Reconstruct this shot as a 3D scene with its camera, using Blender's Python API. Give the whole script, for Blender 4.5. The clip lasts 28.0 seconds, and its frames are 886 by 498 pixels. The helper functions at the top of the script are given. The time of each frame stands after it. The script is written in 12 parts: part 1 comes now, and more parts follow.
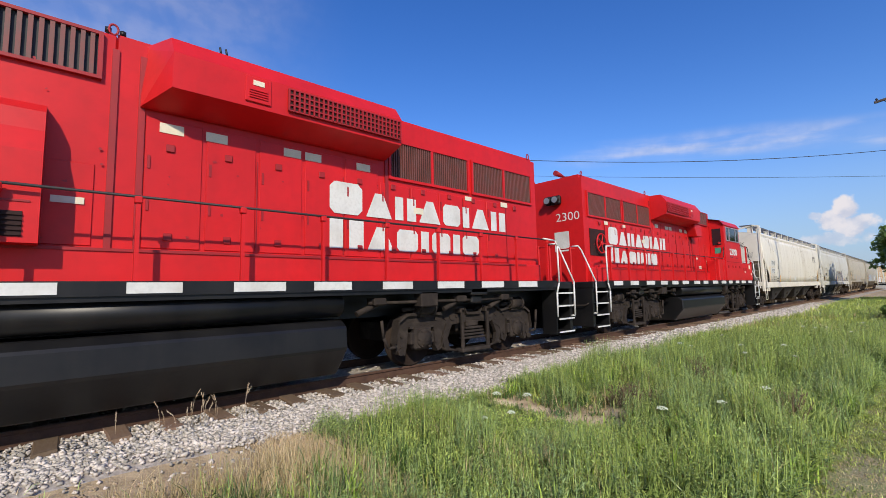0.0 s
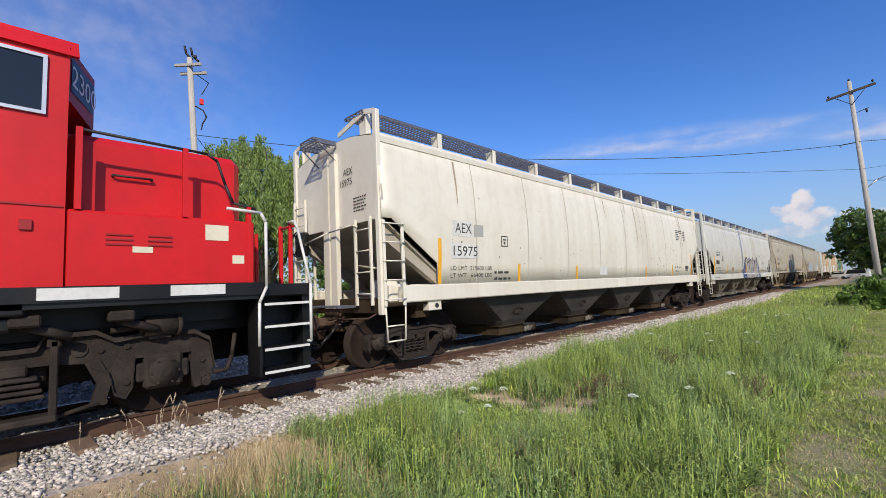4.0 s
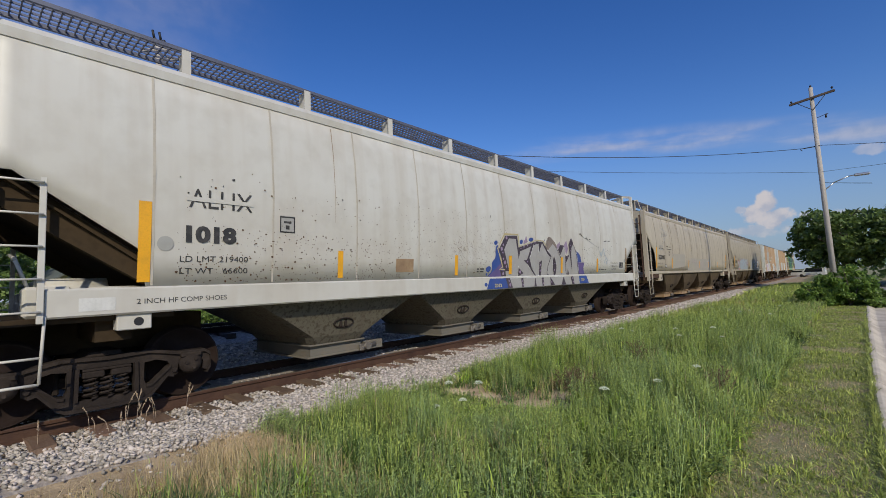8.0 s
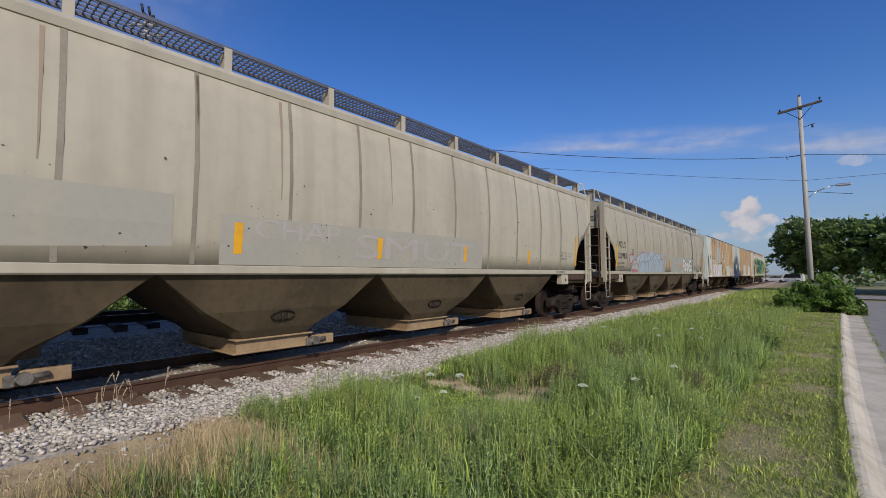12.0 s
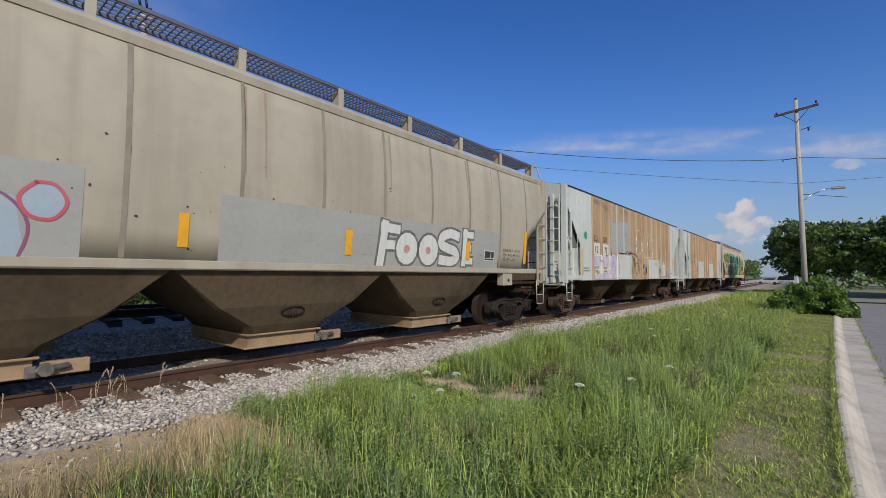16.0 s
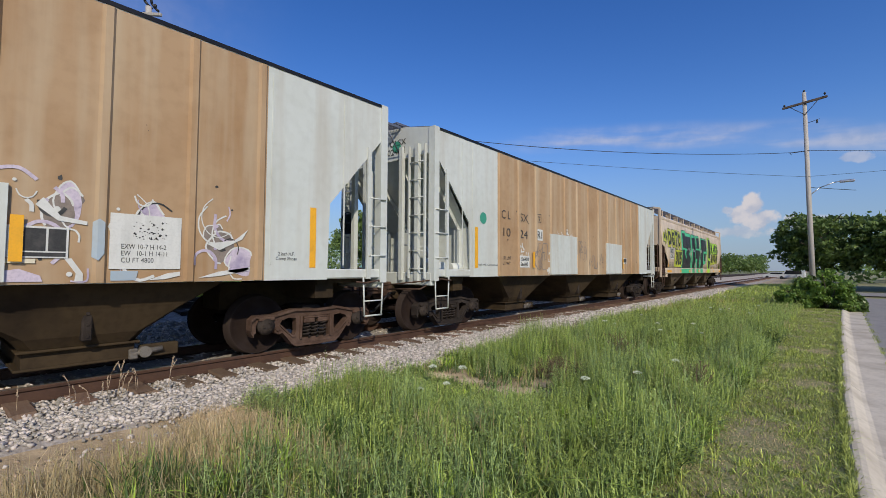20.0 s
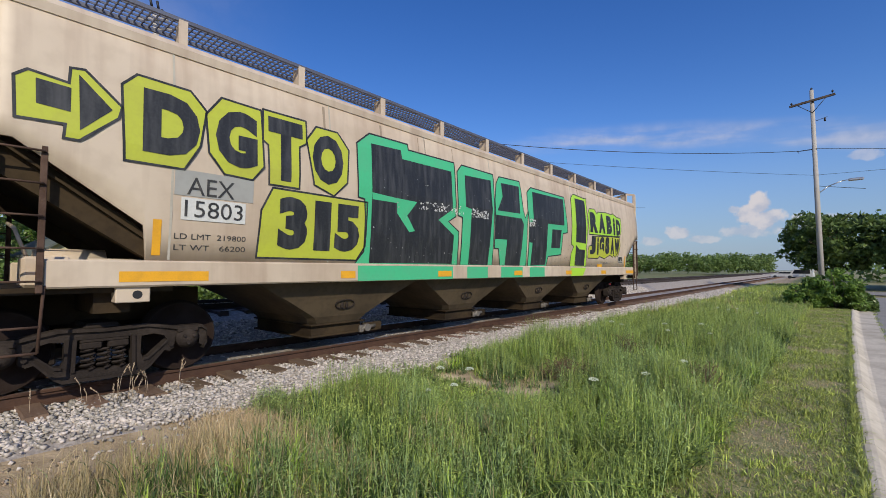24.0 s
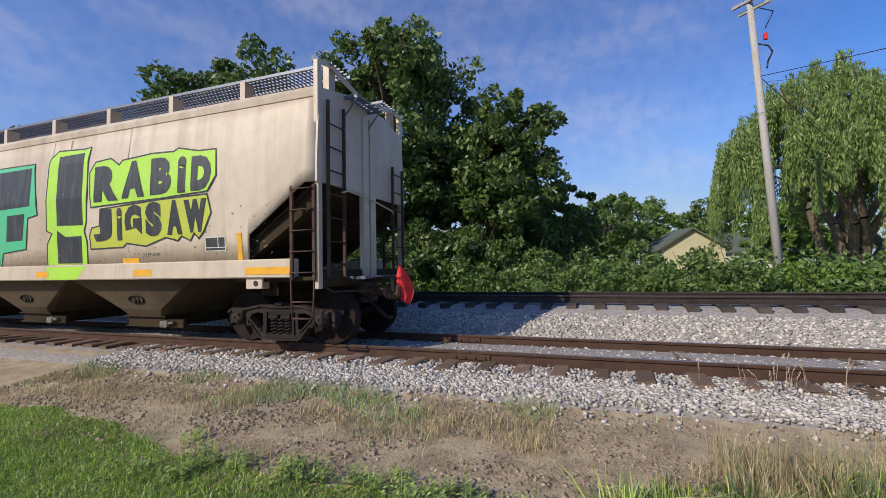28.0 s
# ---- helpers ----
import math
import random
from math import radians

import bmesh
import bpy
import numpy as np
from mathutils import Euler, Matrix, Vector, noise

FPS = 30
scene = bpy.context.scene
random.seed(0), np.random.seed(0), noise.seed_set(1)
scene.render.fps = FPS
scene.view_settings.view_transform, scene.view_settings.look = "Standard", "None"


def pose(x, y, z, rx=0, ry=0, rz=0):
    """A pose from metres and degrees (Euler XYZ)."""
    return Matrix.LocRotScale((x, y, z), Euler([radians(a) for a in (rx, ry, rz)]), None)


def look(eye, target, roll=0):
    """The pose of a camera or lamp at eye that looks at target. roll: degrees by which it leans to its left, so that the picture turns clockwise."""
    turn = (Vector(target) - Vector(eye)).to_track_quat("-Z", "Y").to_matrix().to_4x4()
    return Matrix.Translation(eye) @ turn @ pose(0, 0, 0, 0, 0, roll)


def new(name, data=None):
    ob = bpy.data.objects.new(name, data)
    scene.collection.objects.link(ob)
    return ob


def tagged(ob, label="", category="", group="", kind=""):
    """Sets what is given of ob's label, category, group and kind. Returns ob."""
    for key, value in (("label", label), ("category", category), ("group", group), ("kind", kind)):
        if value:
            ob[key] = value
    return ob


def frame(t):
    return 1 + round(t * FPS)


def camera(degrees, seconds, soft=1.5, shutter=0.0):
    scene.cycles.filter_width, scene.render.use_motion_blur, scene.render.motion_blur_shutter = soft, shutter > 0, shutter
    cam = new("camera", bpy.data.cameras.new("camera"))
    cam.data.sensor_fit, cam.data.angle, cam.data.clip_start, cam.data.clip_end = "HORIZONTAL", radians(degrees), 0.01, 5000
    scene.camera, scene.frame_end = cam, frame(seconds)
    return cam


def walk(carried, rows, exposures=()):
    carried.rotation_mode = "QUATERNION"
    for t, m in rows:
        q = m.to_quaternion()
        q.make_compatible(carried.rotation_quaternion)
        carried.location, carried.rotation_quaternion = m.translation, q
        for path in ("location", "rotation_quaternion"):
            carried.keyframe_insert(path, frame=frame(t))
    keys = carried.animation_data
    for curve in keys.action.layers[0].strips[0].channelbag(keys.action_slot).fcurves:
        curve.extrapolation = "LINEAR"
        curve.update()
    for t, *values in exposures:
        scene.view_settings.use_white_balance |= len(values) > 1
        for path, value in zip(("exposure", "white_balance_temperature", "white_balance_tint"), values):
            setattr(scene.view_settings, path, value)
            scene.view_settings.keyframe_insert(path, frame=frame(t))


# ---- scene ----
cam = camera(90.80, 28.0, soft=0.55)
PATH = [
    (0.0, pose(-0.009, 0.015, 1.404, 95.43, 1.24, 47.85)),
    (0.5, pose(-0.009, 0.016, 1.399, 95.67, 1.56, 47.31)),
    (1.0, pose(0.003, 0.017, 1.395, 95.79, 1.95, 46.89)),
    (1.5, pose(-0.002, 0.011, 1.395, 95.88, 2.06, 46.59)),
    (2.0, pose(-0.007, 0.002, 1.382, 95.81, 1.41, 46.22)),
    (2.5, pose(-0.011, 0.003, 1.382, 95.48, 1.09, 45.90)),
    (3.0, pose(-0.004, 0.005, 1.359, 95.30, 1.11, 45.59)),
    (3.5, pose(0.018, 0.026, 1.358, 95.20, 1.54, 45.18)),
    (4.0, pose(0.027, 0.026, 1.365, 95.29, 2.75, 44.90)),
    (4.5, pose(0.018, 0.010, 1.371, 95.12, 3.12, 44.66)),
    (6.5, pose(0.026, 0.024, 1.363, 94.76, 1.71, 42.05)),
    (7.0, pose(0.021, 0.029, 1.354, 94.61, 1.80, 41.79)),
    (7.5, pose(0.019, 0.033, 1.358, 94.54, 2.25, 41.73)),
    (8.0, pose(0.016, 0.029, 1.352, 94.56, 2.43, 41.77)),
    (8.5, pose(0.026, 0.030, 1.356, 94.45, 2.54, 41.87)),
    (9.0, pose(0.021, 0.028, 1.362, 94.31, 2.41, 41.96)),
    (9.5, pose(0.018, 0.028, 1.363, 94.13, 2.26, 42.01)),
    (10.0, pose(0.020, 0.027, 1.367, 93.94, 2.02, 42.06)),
    (10.5, pose(0.040, 0.029, 1.362, 93.69, 0.47, 41.50)),
    (11.0, pose(0.035, 0.029, 1.370, 93.42, -0.27, 40.87)),
    (11.5, pose(0.036, 0.041, 1.366, 93.46, 0.12, 40.20)),
    (13.5, pose(0.029, 0.036, 1.359, 93.48, 0.28, 39.99)),
    (14.0, pose(0.037, 0.039, 1.361, 93.42, 0.22, 40.02)),
    (14.5, pose(0.027, 0.038, 1.360, 93.42, 0.14, 39.89)),
    (15.0, pose(0.018, 0.038, 1.360, 93.34, -0.01, 39.70)),
    (15.5, pose(0.012, 0.032, 1.364, 93.25, -0.18, 39.58)),
    (16.0, pose(0.008, 0.034, 1.357, 93.28, -0.40, 39.56)),
    (16.5, pose(-0.003, 0.047, 1.342, 93.38, -0.58, 39.50)),
    (17.0, pose(-0.002, 0.029, 1.342, 93.33, -0.92, 39.50)),
    (17.5, pose(-0.001, 0.025, 1.339, 93.33, -1.14, 39.56)),
    (18.0, pose(-0.002, 0.022, 1.342, 93.23, -1.27, 39.62)),
    (18.5, pose(-0.004, 0.022, 1.347, 93.08, -1.37, 39.67)),
    (19.0, pose(-0.012, 0.019, 1.339, 92.96, -1.33, 39.72)),
    (19.5, pose(-0.001, 0.014, 1.338, 92.65, -1.30, 39.89)),
    (20.0, pose(0.007, 0.008, 1.345, 92.64, -0.26, 40.16)),
    (20.5, pose(0.005, 0.012, 1.340, 92.44, 0.90, 40.74)),
    (21.0, pose(-0.006, -0.004, 1.346, 92.31, 1.83, 41.59)),
    (21.5, pose(-0.006, 0.002, 1.341, 92.15, -0.37, 41.57)),
    (23.5, pose(-0.009, -0.011, 1.346, 92.74, -0.16, 40.76)),
    (24.0, pose(-0.007, -0.013, 1.350, 92.79, 0.04, 40.81)),
    (24.5, pose(-0.004, -0.018, 1.348, 92.93, 0.15, 40.97)),
    (25.0, pose(-0.004, -0.022, 1.357, 92.67, 0.50, 41.27)),
    (25.5, pose(-0.000, -0.020, 1.353, 91.71, 1.80, 41.74)),
    (26.0, pose(0.007, -0.018, 1.356, 91.28, 2.51, 42.45)),
    (26.5, pose(0.003, -0.026, 1.357, 91.11, 2.57, 44.52)),
    (26.7, pose(-0.006, -0.057, 1.358, 91.23, 2.52, 47.97)),
    (26.8, pose(-0.011, -0.073, 1.359, 91.29, 2.49, 50.40)),
    (26.9, pose(-0.015, -0.089, 1.359, 91.35, 2.47, 53.70)),
    (27.0, pose(-0.020, -0.104, 1.360, 91.40, 2.44, 57.51)),
    (27.1, pose(-0.045, -0.141, 1.353, 91.67, 2.28, 61.80)),
    (27.2, pose(-0.069, -0.177, 1.346, 91.94, 2.11, 67.25)),
    (27.4, pose(-0.119, -0.251, 1.331, 92.48, 1.78, 80.80)),
    (27.5, pose(-0.144, -0.287, 1.324, 92.75, 1.61, 86.91)),
    (27.7, pose(-0.194, -0.337, 1.306, 92.63, 1.38, 98.30)),
    (27.8, pose(-0.219, -0.361, 1.296, 92.57, 1.26, 104.00)),
    (28.0, pose(-0.270, -0.411, 1.278, 92.45, 1.02, 109.74)),
]
EXPOSURES = [(0, -0.2), (2, -0.25), (4.3, -0.28), (6.8, -0.75), (10, -0.72), (13, -0.68), (17, -0.64), (21, -0.56), (25, -0.52), (26.2, -0.46), (27.5, -0.54), (28, -0.38)]
walk(cam, PATH, EXPOSURES)

SPEED = 6.15            # metres a second, towards -y
TRACK_X = -7.53         # centre line of the siding
MAIN_X = -11.9          # centre line of the raised main track
MAIN_Z = 0.56           # its rail top; the siding's is 0

# ---- sky, sun and exposure ----
SUN_DIR = Vector((5.0, -3.3, 3.9)).normalized()
world = bpy.data.worlds.new("sky")
scene.world = world
world.use_nodes = True


def build_sky():
    nt = world.node_tree
    nt.nodes.clear()
    N, L = nt.nodes.new, nt.links.new
    out, bg, sky = N("ShaderNodeOutputWorld"), N("ShaderNodeBackground"), N("ShaderNodeTexSky")
    sky.sky_type, sky.sun_disc = "NISHITA", False
    sky.sun_elevation = math.asin(SUN_DIR.z)
    sky.sun_rotation = math.atan2(SUN_DIR.x, SUN_DIR.y)
    sky.air_density, sky.dust_density, sky.ozone_density = 1.0, 0.35, 2.6
    tint = N("ShaderNodeHueSaturation")
    tint.inputs["Saturation"].default_value = 1.33
    tint.inputs["Hue"].default_value = 0.517
    tint.inputs["Value"].default_value = 1.7
    L(sky.outputs[0], tint.inputs["Color"])
    geo, sep = N("ShaderNodeTexCoord"), N("ShaderNodeSeparateXYZ")
    L(geo.outputs["Generated"], sep.inputs[0])

    def math_node(op, a, b=None, c=None):
        n = N("ShaderNodeMath")
        n.operation = op
        for i, v in enumerate((a, b, c)):
            if v is None:
                continue
            if isinstance(v, (int, float)):
                n.inputs[i].default_value = v
            else:
                L(v, n.inputs[i])
        return n.outputs[0]

    def ramp(v, lo, hi):
        n = N("ShaderNodeMapRange")
        n.interpolation_type = "SMOOTHSTEP"
        L(v, n.inputs[0])
        n.inputs[1].default_value, n.inputs[2].default_value = lo, hi
        return n.outputs[0]

    az = math_node("ARCTAN2", sep.outputs[0], sep.outputs[1])
    el = math_node("ARCSINE", sep.outputs[2])
    comb = N("ShaderNodeCombineXYZ")
    L(math_node("MULTIPLY", az, 4.0), comb.inputs[0])
    L(math_node("MULTIPLY_ADD", el, 22.0, math_node("MULTIPLY", az, 1.5)), comb.inputs[1])
    wisp = N("ShaderNodeTexNoise")
    wisp.inputs["Scale"].default_value, wisp.inputs["Detail"].default_value = 1.6, 8.0
    L(comb.outputs[0], wisp.inputs["Vector"])
    # one long thin streak of high cloud that sinks towards the north-east
    turn = math_node("MAXIMUM", math_node("ADD", az, radians(38.0)), 0.0)
    mid = math_node("SUBTRACT", radians(15.8), math_node("MULTIPLY", math_node("POWER", turn, 3.0), 0.161))
    off = math_node("SUBTRACT", el, mid)
    band = math_node("MULTIPLY", ramp(off, radians(-1.5), radians(-0.1)), math_node("SUBTRACT", 1.0, ramp(off, radians(0.1), radians(2.4))))
    reach = math_node("MULTIPLY", ramp(az, radians(-36), radians(-22)), math_node("SUBTRACT", 1.0, ramp(az, radians(8), radians(30))))
    wisps = math_node("MULTIPLY", math_node("MULTIPLY", band, reach), math_node("MULTIPLY_ADD", ramp(wisp.outputs[0], 0.35, 0.66), 0.42, 0.07))
    puff = N("ShaderNodeTexNoise")
    puff.inputs["Scale"].default_value, puff.inputs["Detail"].default_value = 38.0, 10.0
    L(geo.outputs["Generated"], puff.inputs["Vector"])

    def heap(a0, e0, ra, re):
        dx = math_node("DIVIDE", math_node("SUBTRACT", az, a0), ra)
        dy = math_node("DIVIDE", math_node("SUBTRACT", el, e0), re)
        r = math_node("SQRT", math_node("ADD", math_node("MULTIPLY", dx, dx), math_node("MULTIPLY", dy, dy)))
        r = math_node("ADD", r, math_node("MULTIPLY", math_node("SUBTRACT", puff.outputs[0], 0.5), 1.9))
        return math_node("SUBTRACT", 1.0, ramp(r, 0.6, 1.0))

    # a thin veil of high cloud over the western sky
    comb2 = N("ShaderNodeCombineXYZ")
    L(math_node("ADD", math_node("MULTIPLY", az, 2.2), math_node("MULTIPLY", el, 2.5)), comb2.inputs[0])
    L(math_node("MULTIPLY", el, 7.0), comb2.inputs[1])
    veil = N("ShaderNodeTexNoise")
    veil.inputs["Scale"].default_value, veil.inputs["Detail"].default_value = 1.6, 7.0
    L(comb2.outputs[0], veil.inputs["Vector"])
    west = math_node("SUBTRACT", 1.0, ramp(az, -1.5, -1.0))
    veils = math_node("MULTIPLY", west, math_node("MULTIPLY_ADD", ramp(veil.outputs[0], 0.4, 0.68), 0.15, 0.12))
    total = math_node("MAXIMUM", wisps, veils)
    for a0, e0, ra, re, k in ((-4.6, 6.9, 1.25, 1.35, 0.95), (-5.7, 6.0, 1.5, 1.2, 0.9), (-4.2, 5.3, 1.7, 1.5, 0.85), (-7.0, 6.6, 0.8, 0.5, 0.6), (-6.0, 4.2, 2.7, 0.9, 0.5), (-1.3, 5.0, 0.9, 0.85, 0.75),
                              (3.4, 10.8, 1.6, 0.6, 0.45), (-12.3, 4.3, 1.7, 0.85, 0.7), (-10.2, 3.5, 1.9, 0.55, 0.5), (-15.2, 3.5, 1.6, 0.6, 0.5), (-18.4, 3.5, 1.3, 0.9, 0.65), (-23.6, 3.2, 1.5, 0.6, 0.5),
                              (-27.0, 2.7, 2.2, 0.9, 0.4), (1.5, 4.6, 2.0, 0.9, 0.5), (7.5, 4.2, 2.5, 1.2, 0.6)):
        total = math_node("MAXIMUM", total, math_node("MULTIPLY", heap(*[radians(v) for v in (a0, e0, ra, re)]), k))
    haze = math_node("MULTIPLY", math_node("SUBTRACT", 1.0, ramp(el, 0.0, 0.32)), 0.8)
    mix0, mix = N("ShaderNodeMix"), N("ShaderNodeMix")
    for m in (mix0, mix):
        m.data_type = "RGBA"
    L(haze, mix0.inputs[0])
    L(tint.outputs[0], mix0.inputs[6])
    mix0.inputs[7].default_value = (2.35, 3.4, 5.75, 1)
    L(total, mix.inputs[0])
    L(mix0.outputs[2], mix.inputs[6])
    lit = N("ShaderNodeMix")
    lit.data_type = "RGBA"
    L(ramp(puff.outputs[0], 0.38, 0.66), lit.inputs[0])
    lit.inputs[6].default_value, lit.inputs[7].default_value = (8.0, 7.5, 7.7, 1), (5.6, 5.8, 6.9, 1)
    L(lit.outputs[2], mix.inputs[7])
    L(mix.outputs[2], bg.inputs[0])
    bg.inputs[1].default_value = 0.121
    L(bg.outputs[0], out.inputs[0])


build_sky()
sun_data = bpy.data.lights.new("sun", "SUN")
sun_data.energy, sun_data.angle, sun_data.color = 5.0, radians(0.5), (1.0, 0.905, 0.74)
sun = new("sun", sun_data)
sun.matrix_world = look(SUN_DIR * 100, (0, 0, 0))
scene.view_settings.exposure = 0.0

# ---- materials ----
def material(name, base, rough=0.6, metal=0.0, spots=None, scale=2.0, amount=0.35, streak=None, streak_amt=0.0,
             bump=0.0, bump_scale=30.0, island=0.0, objvar=0.0, stretch=(1, 1, 1), lo=0.45, hi=0.7, trans=0.0, spec=0.5):
    m = bpy.data.materials.new(name)
    m.use_nodes = True
    nt = m.node_tree
    N, L = nt.nodes.new, nt.links.new
    b = nt.nodes["Principled BSDF"]
    b.inputs["Roughness"].default_value, b.inputs["Metallic"].default_value = rough, metal
    b.inputs["Specular IOR Level"].default_value = spec
    tc = N("ShaderNodeTexCoord")
    col = N("ShaderNodeRGB")
    col.outputs[0].default_value = (*base, 1)
    cur = col.outputs[0]

    def noise_of(s, det=6, st=(1, 1, 1)):
        mp, n = N("ShaderNodeMapping"), N("ShaderNodeTexNoise")
        mp.inputs["Scale"].default_value = st
        L(tc.outputs["Object"], mp.inputs[0])
        L(mp.outputs[0], n.inputs["Vector"])
        n.inputs["Scale"].default_value, n.inputs["Detail"].default_value = s, det
        return n.outputs[0]

    def mixed(fac, a, bcol, k):
        r = N("ShaderNodeMapRange")
        L(fac, r.inputs[0])
        r.inputs[1].default_value, r.inputs[2].default_value, r.inputs[4].default_value = lo, hi, k
        x = N("ShaderNodeMix")
        x.data_type = "RGBA"
        L(r.outputs[0], x.inputs[0])
        L(a, x.inputs[6])
        x.inputs[7].default_value = (*bcol, 1)
        return x.outputs[2]

    if spots:
        cur = mixed(noise_of(scale, 8, stretch), cur, spots, amount)
        cur = mixed(noise_of(scale * 9, 5), cur, tuple(v * 0.8 for v in spots), amount * 0.4)
    if streak:
        cur = mixed(noise_of(1.0, 6, (1.0, 3.6, 0.28)), cur, streak, streak_amt)
    if island or objvar:
        hs = N("ShaderNodeHueSaturation")
        L(cur, hs.inputs["Color"])
        rnd = N("ShaderNodeNewGeometry").outputs["Random Per Island"] if island else N("ShaderNodeObjectInfo").outputs["Random"]
        k = island or objvar
        r = N("ShaderNodeMapRange")
        L(rnd, r.inputs[0])
        r.inputs[3].default_value, r.inputs[4].default_value = 1 - k, 1 + k
        L(r.outputs[0], hs.inputs["Value"])
        r2 = N("ShaderNodeMapRange")
        L(rnd, r2.inputs[0])
        r2.inputs[3].default_value, r2.inputs[4].default_value = 0.5 + 0.035 * k, 0.5 - 0.035 * k
        L(r2.outputs[0], hs.inputs["Hue"])
        cur = hs.outputs[0]
    L(cur, b.inputs["Base Color"])
    if bump:
        bn = N("ShaderNodeBump")
        bn.inputs["Strength"].default_value, bn.inputs["Distance"].default_value = bump, 0.02
        L(noise_of(bump_scale, 6), bn.inputs["Height"])
        L(bn.outputs[0], b.inputs["Normal"])
    if trans:
        t = N("ShaderNodeBsdfTranslucent")
        L(cur, t.inputs[0])
        ms = N("ShaderNodeMixShader")
        ms.inputs[0].default_value = trans
        L(b.outputs[0], ms.inputs[1])
        L(t.outputs[0], ms.inputs[2])
        L(ms.outputs[0], nt.nodes["Material Output"].inputs[0])
    return m


RED = material("red_paint", (0.59, 0.012, 0.014), 0.42, spots=(0.4, 0.01, 0.011), scale=0.7, amount=0.5, streak=(0.4, 0.014, 0.012), streak_amt=0.3, bump=0.05, bump_scale=3, spec=0.35)
RED_DARK = material("dark_red_paint", (0.33, 0.01, 0.014), 0.55, spots=(0.2, 0.012, 0.012), scale=2, amount=0.5)
WHITE = material("white_paint", (0.66, 0.66, 0.63), 0.5, spots=(0.48, 0.46, 0.42), scale=2.2, amount=0.6)
CREAM_STICKER = material("cream_sticker", (0.72, 0.66, 0.5), 0.5, spots=(0.5, 0.45, 0.33), scale=5, amount=0.4)
BLACK = material("black_paint", (0.007, 0.007, 0.008), 0.4, spots=(0.02, 0.018, 0.017), scale=1.6, amount=0.6, streak=(0.028, 0.026, 0.024), streak_amt=0.3, bump=0.06, bump_scale=5, spec=0.35)
GRIME = material("running_gear_grime", (0.03, 0.024, 0.021), 0.8, spots=(0.062, 0.049, 0.041), scale=5, amount=0.7, bump=0.35, bump_scale=40, spec=0.1)
GRIME_BROWN = material("rusty_running_gear", (0.075, 0.044, 0.031), 0.85, spots=(0.14, 0.09, 0.067), scale=6, amount=0.7, bump=0.35, bump_scale=40, spec=0.2)
WHEEL = material("wheel_steel", (0.024, 0.016, 0.013), 0.8, 0.0, spots=(0.035, 0.026, 0.024), scale=4, amount=0.7, bump=0.2, spec=0.06)
TREAD = material("worn_tread", (0.034, 0.025, 0.021), 0.85, 0.0, spots=(0.055, 0.04, 0.032), scale=8, spec=0.05)
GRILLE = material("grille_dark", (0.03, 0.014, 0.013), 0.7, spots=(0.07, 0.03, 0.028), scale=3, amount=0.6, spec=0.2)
LOUVRE = material("louvre_blade", (0.19, 0.06, 0.052), 0.6, spots=(0.13, 0.075, 0.065), scale=4, amount=0.7)
GLASS = material("cab_glass", (0.015, 0.018, 0.022), 0.06)
ALU = material("aluminium_frame", (0.6, 0.6, 0.6), 0.4, 0.8, spots=(0.45, 0.45, 0.45), scale=10)
YELLOW = material("yellow_reflector", (0.85, 0.42, 0.02), 0.45, spots=(0.6, 0.3, 0.03), scale=6, amount=0.5)
CREAM = material("cream_car_paint", (0.74, 0.7, 0.6), 0.5, spots=(0.6, 0.54, 0.43), scale=0.5, amount=0.45, streak=(0.52, 0.45, 0.35), streak_amt=0.3, bump=0.04, bump_scale=2)
PALE = material("pale_grey_car_paint", (0.62, 0.615, 0.56), 0.5, spots=(0.48, 0.44, 0.36), scale=0.45, amount=0.5, streak=(0.46, 0.41, 0.33), streak_amt=0.4, bump=0.04, bump_scale=2)
BEIGE = material("beige_car_paint", (0.5, 0.45, 0.35), 0.55, spots=(0.39, 0.34, 0.26), scale=0.5, amount=0.5, streak=(0.35, 0.3, 0.23), streak_amt=0.45, bump=0.05, bump_scale=2)
STONEGREY = material("weathered_grey_car_paint", (0.45, 0.405, 0.31), 0.55, spots=(0.35, 0.31, 0.235), scale=0.45, amount=0.55, streak=(0.31, 0.265, 0.2), streak_amt=0.5, bump=0.05, bump_scale=2)
TAN = material("tan_car_paint", (0.65, 0.54, 0.41), 0.5, spots=(0.46, 0.345, 0.24), scale=0.5, amount=0.55, streak=(0.38, 0.27, 0.19), streak_amt=0.55, bump=0.04, bump_scale=2)
RUSTBROWN = material("faded_brown_car_paint", (0.42, 0.275, 0.15), 0.65, spots=(0.33, 0.19, 0.085), scale=0.8, amount=0.7, streak=(0.5, 0.4, 0.27), streak_amt=0.7, bump=0.06, bump_scale=3)
MINT = material("pale_primer_paint", (0.6, 0.628, 0.59), 0.5, spots=(0.5, 0.52, 0.47), scale=0.8, amount=0.55, streak=(0.42, 0.37, 0.29), streak_amt=0.45)
SEAM = material("seam_grime", (0.3, 0.265, 0.205), 0.7, spots=(0.2, 0.17, 0.13), scale=3, amount=0.6)
SEAM_PALE = material("faint_seam", (0.5, 0.46, 0.38), 0.6, spots=(0.4, 0.36, 0.29), scale=3, amount=0.6)
# underside colour holds the deep shade below the cars, darker than its paint
UNDER = material("shaded_hopper_underside", (0.06, 0.042, 0.024), 0.8, spots=(0.02, 0.015, 0.012), scale=1.2, amount=0.8, bump=0.1, bump_scale=6, spec=0.08)
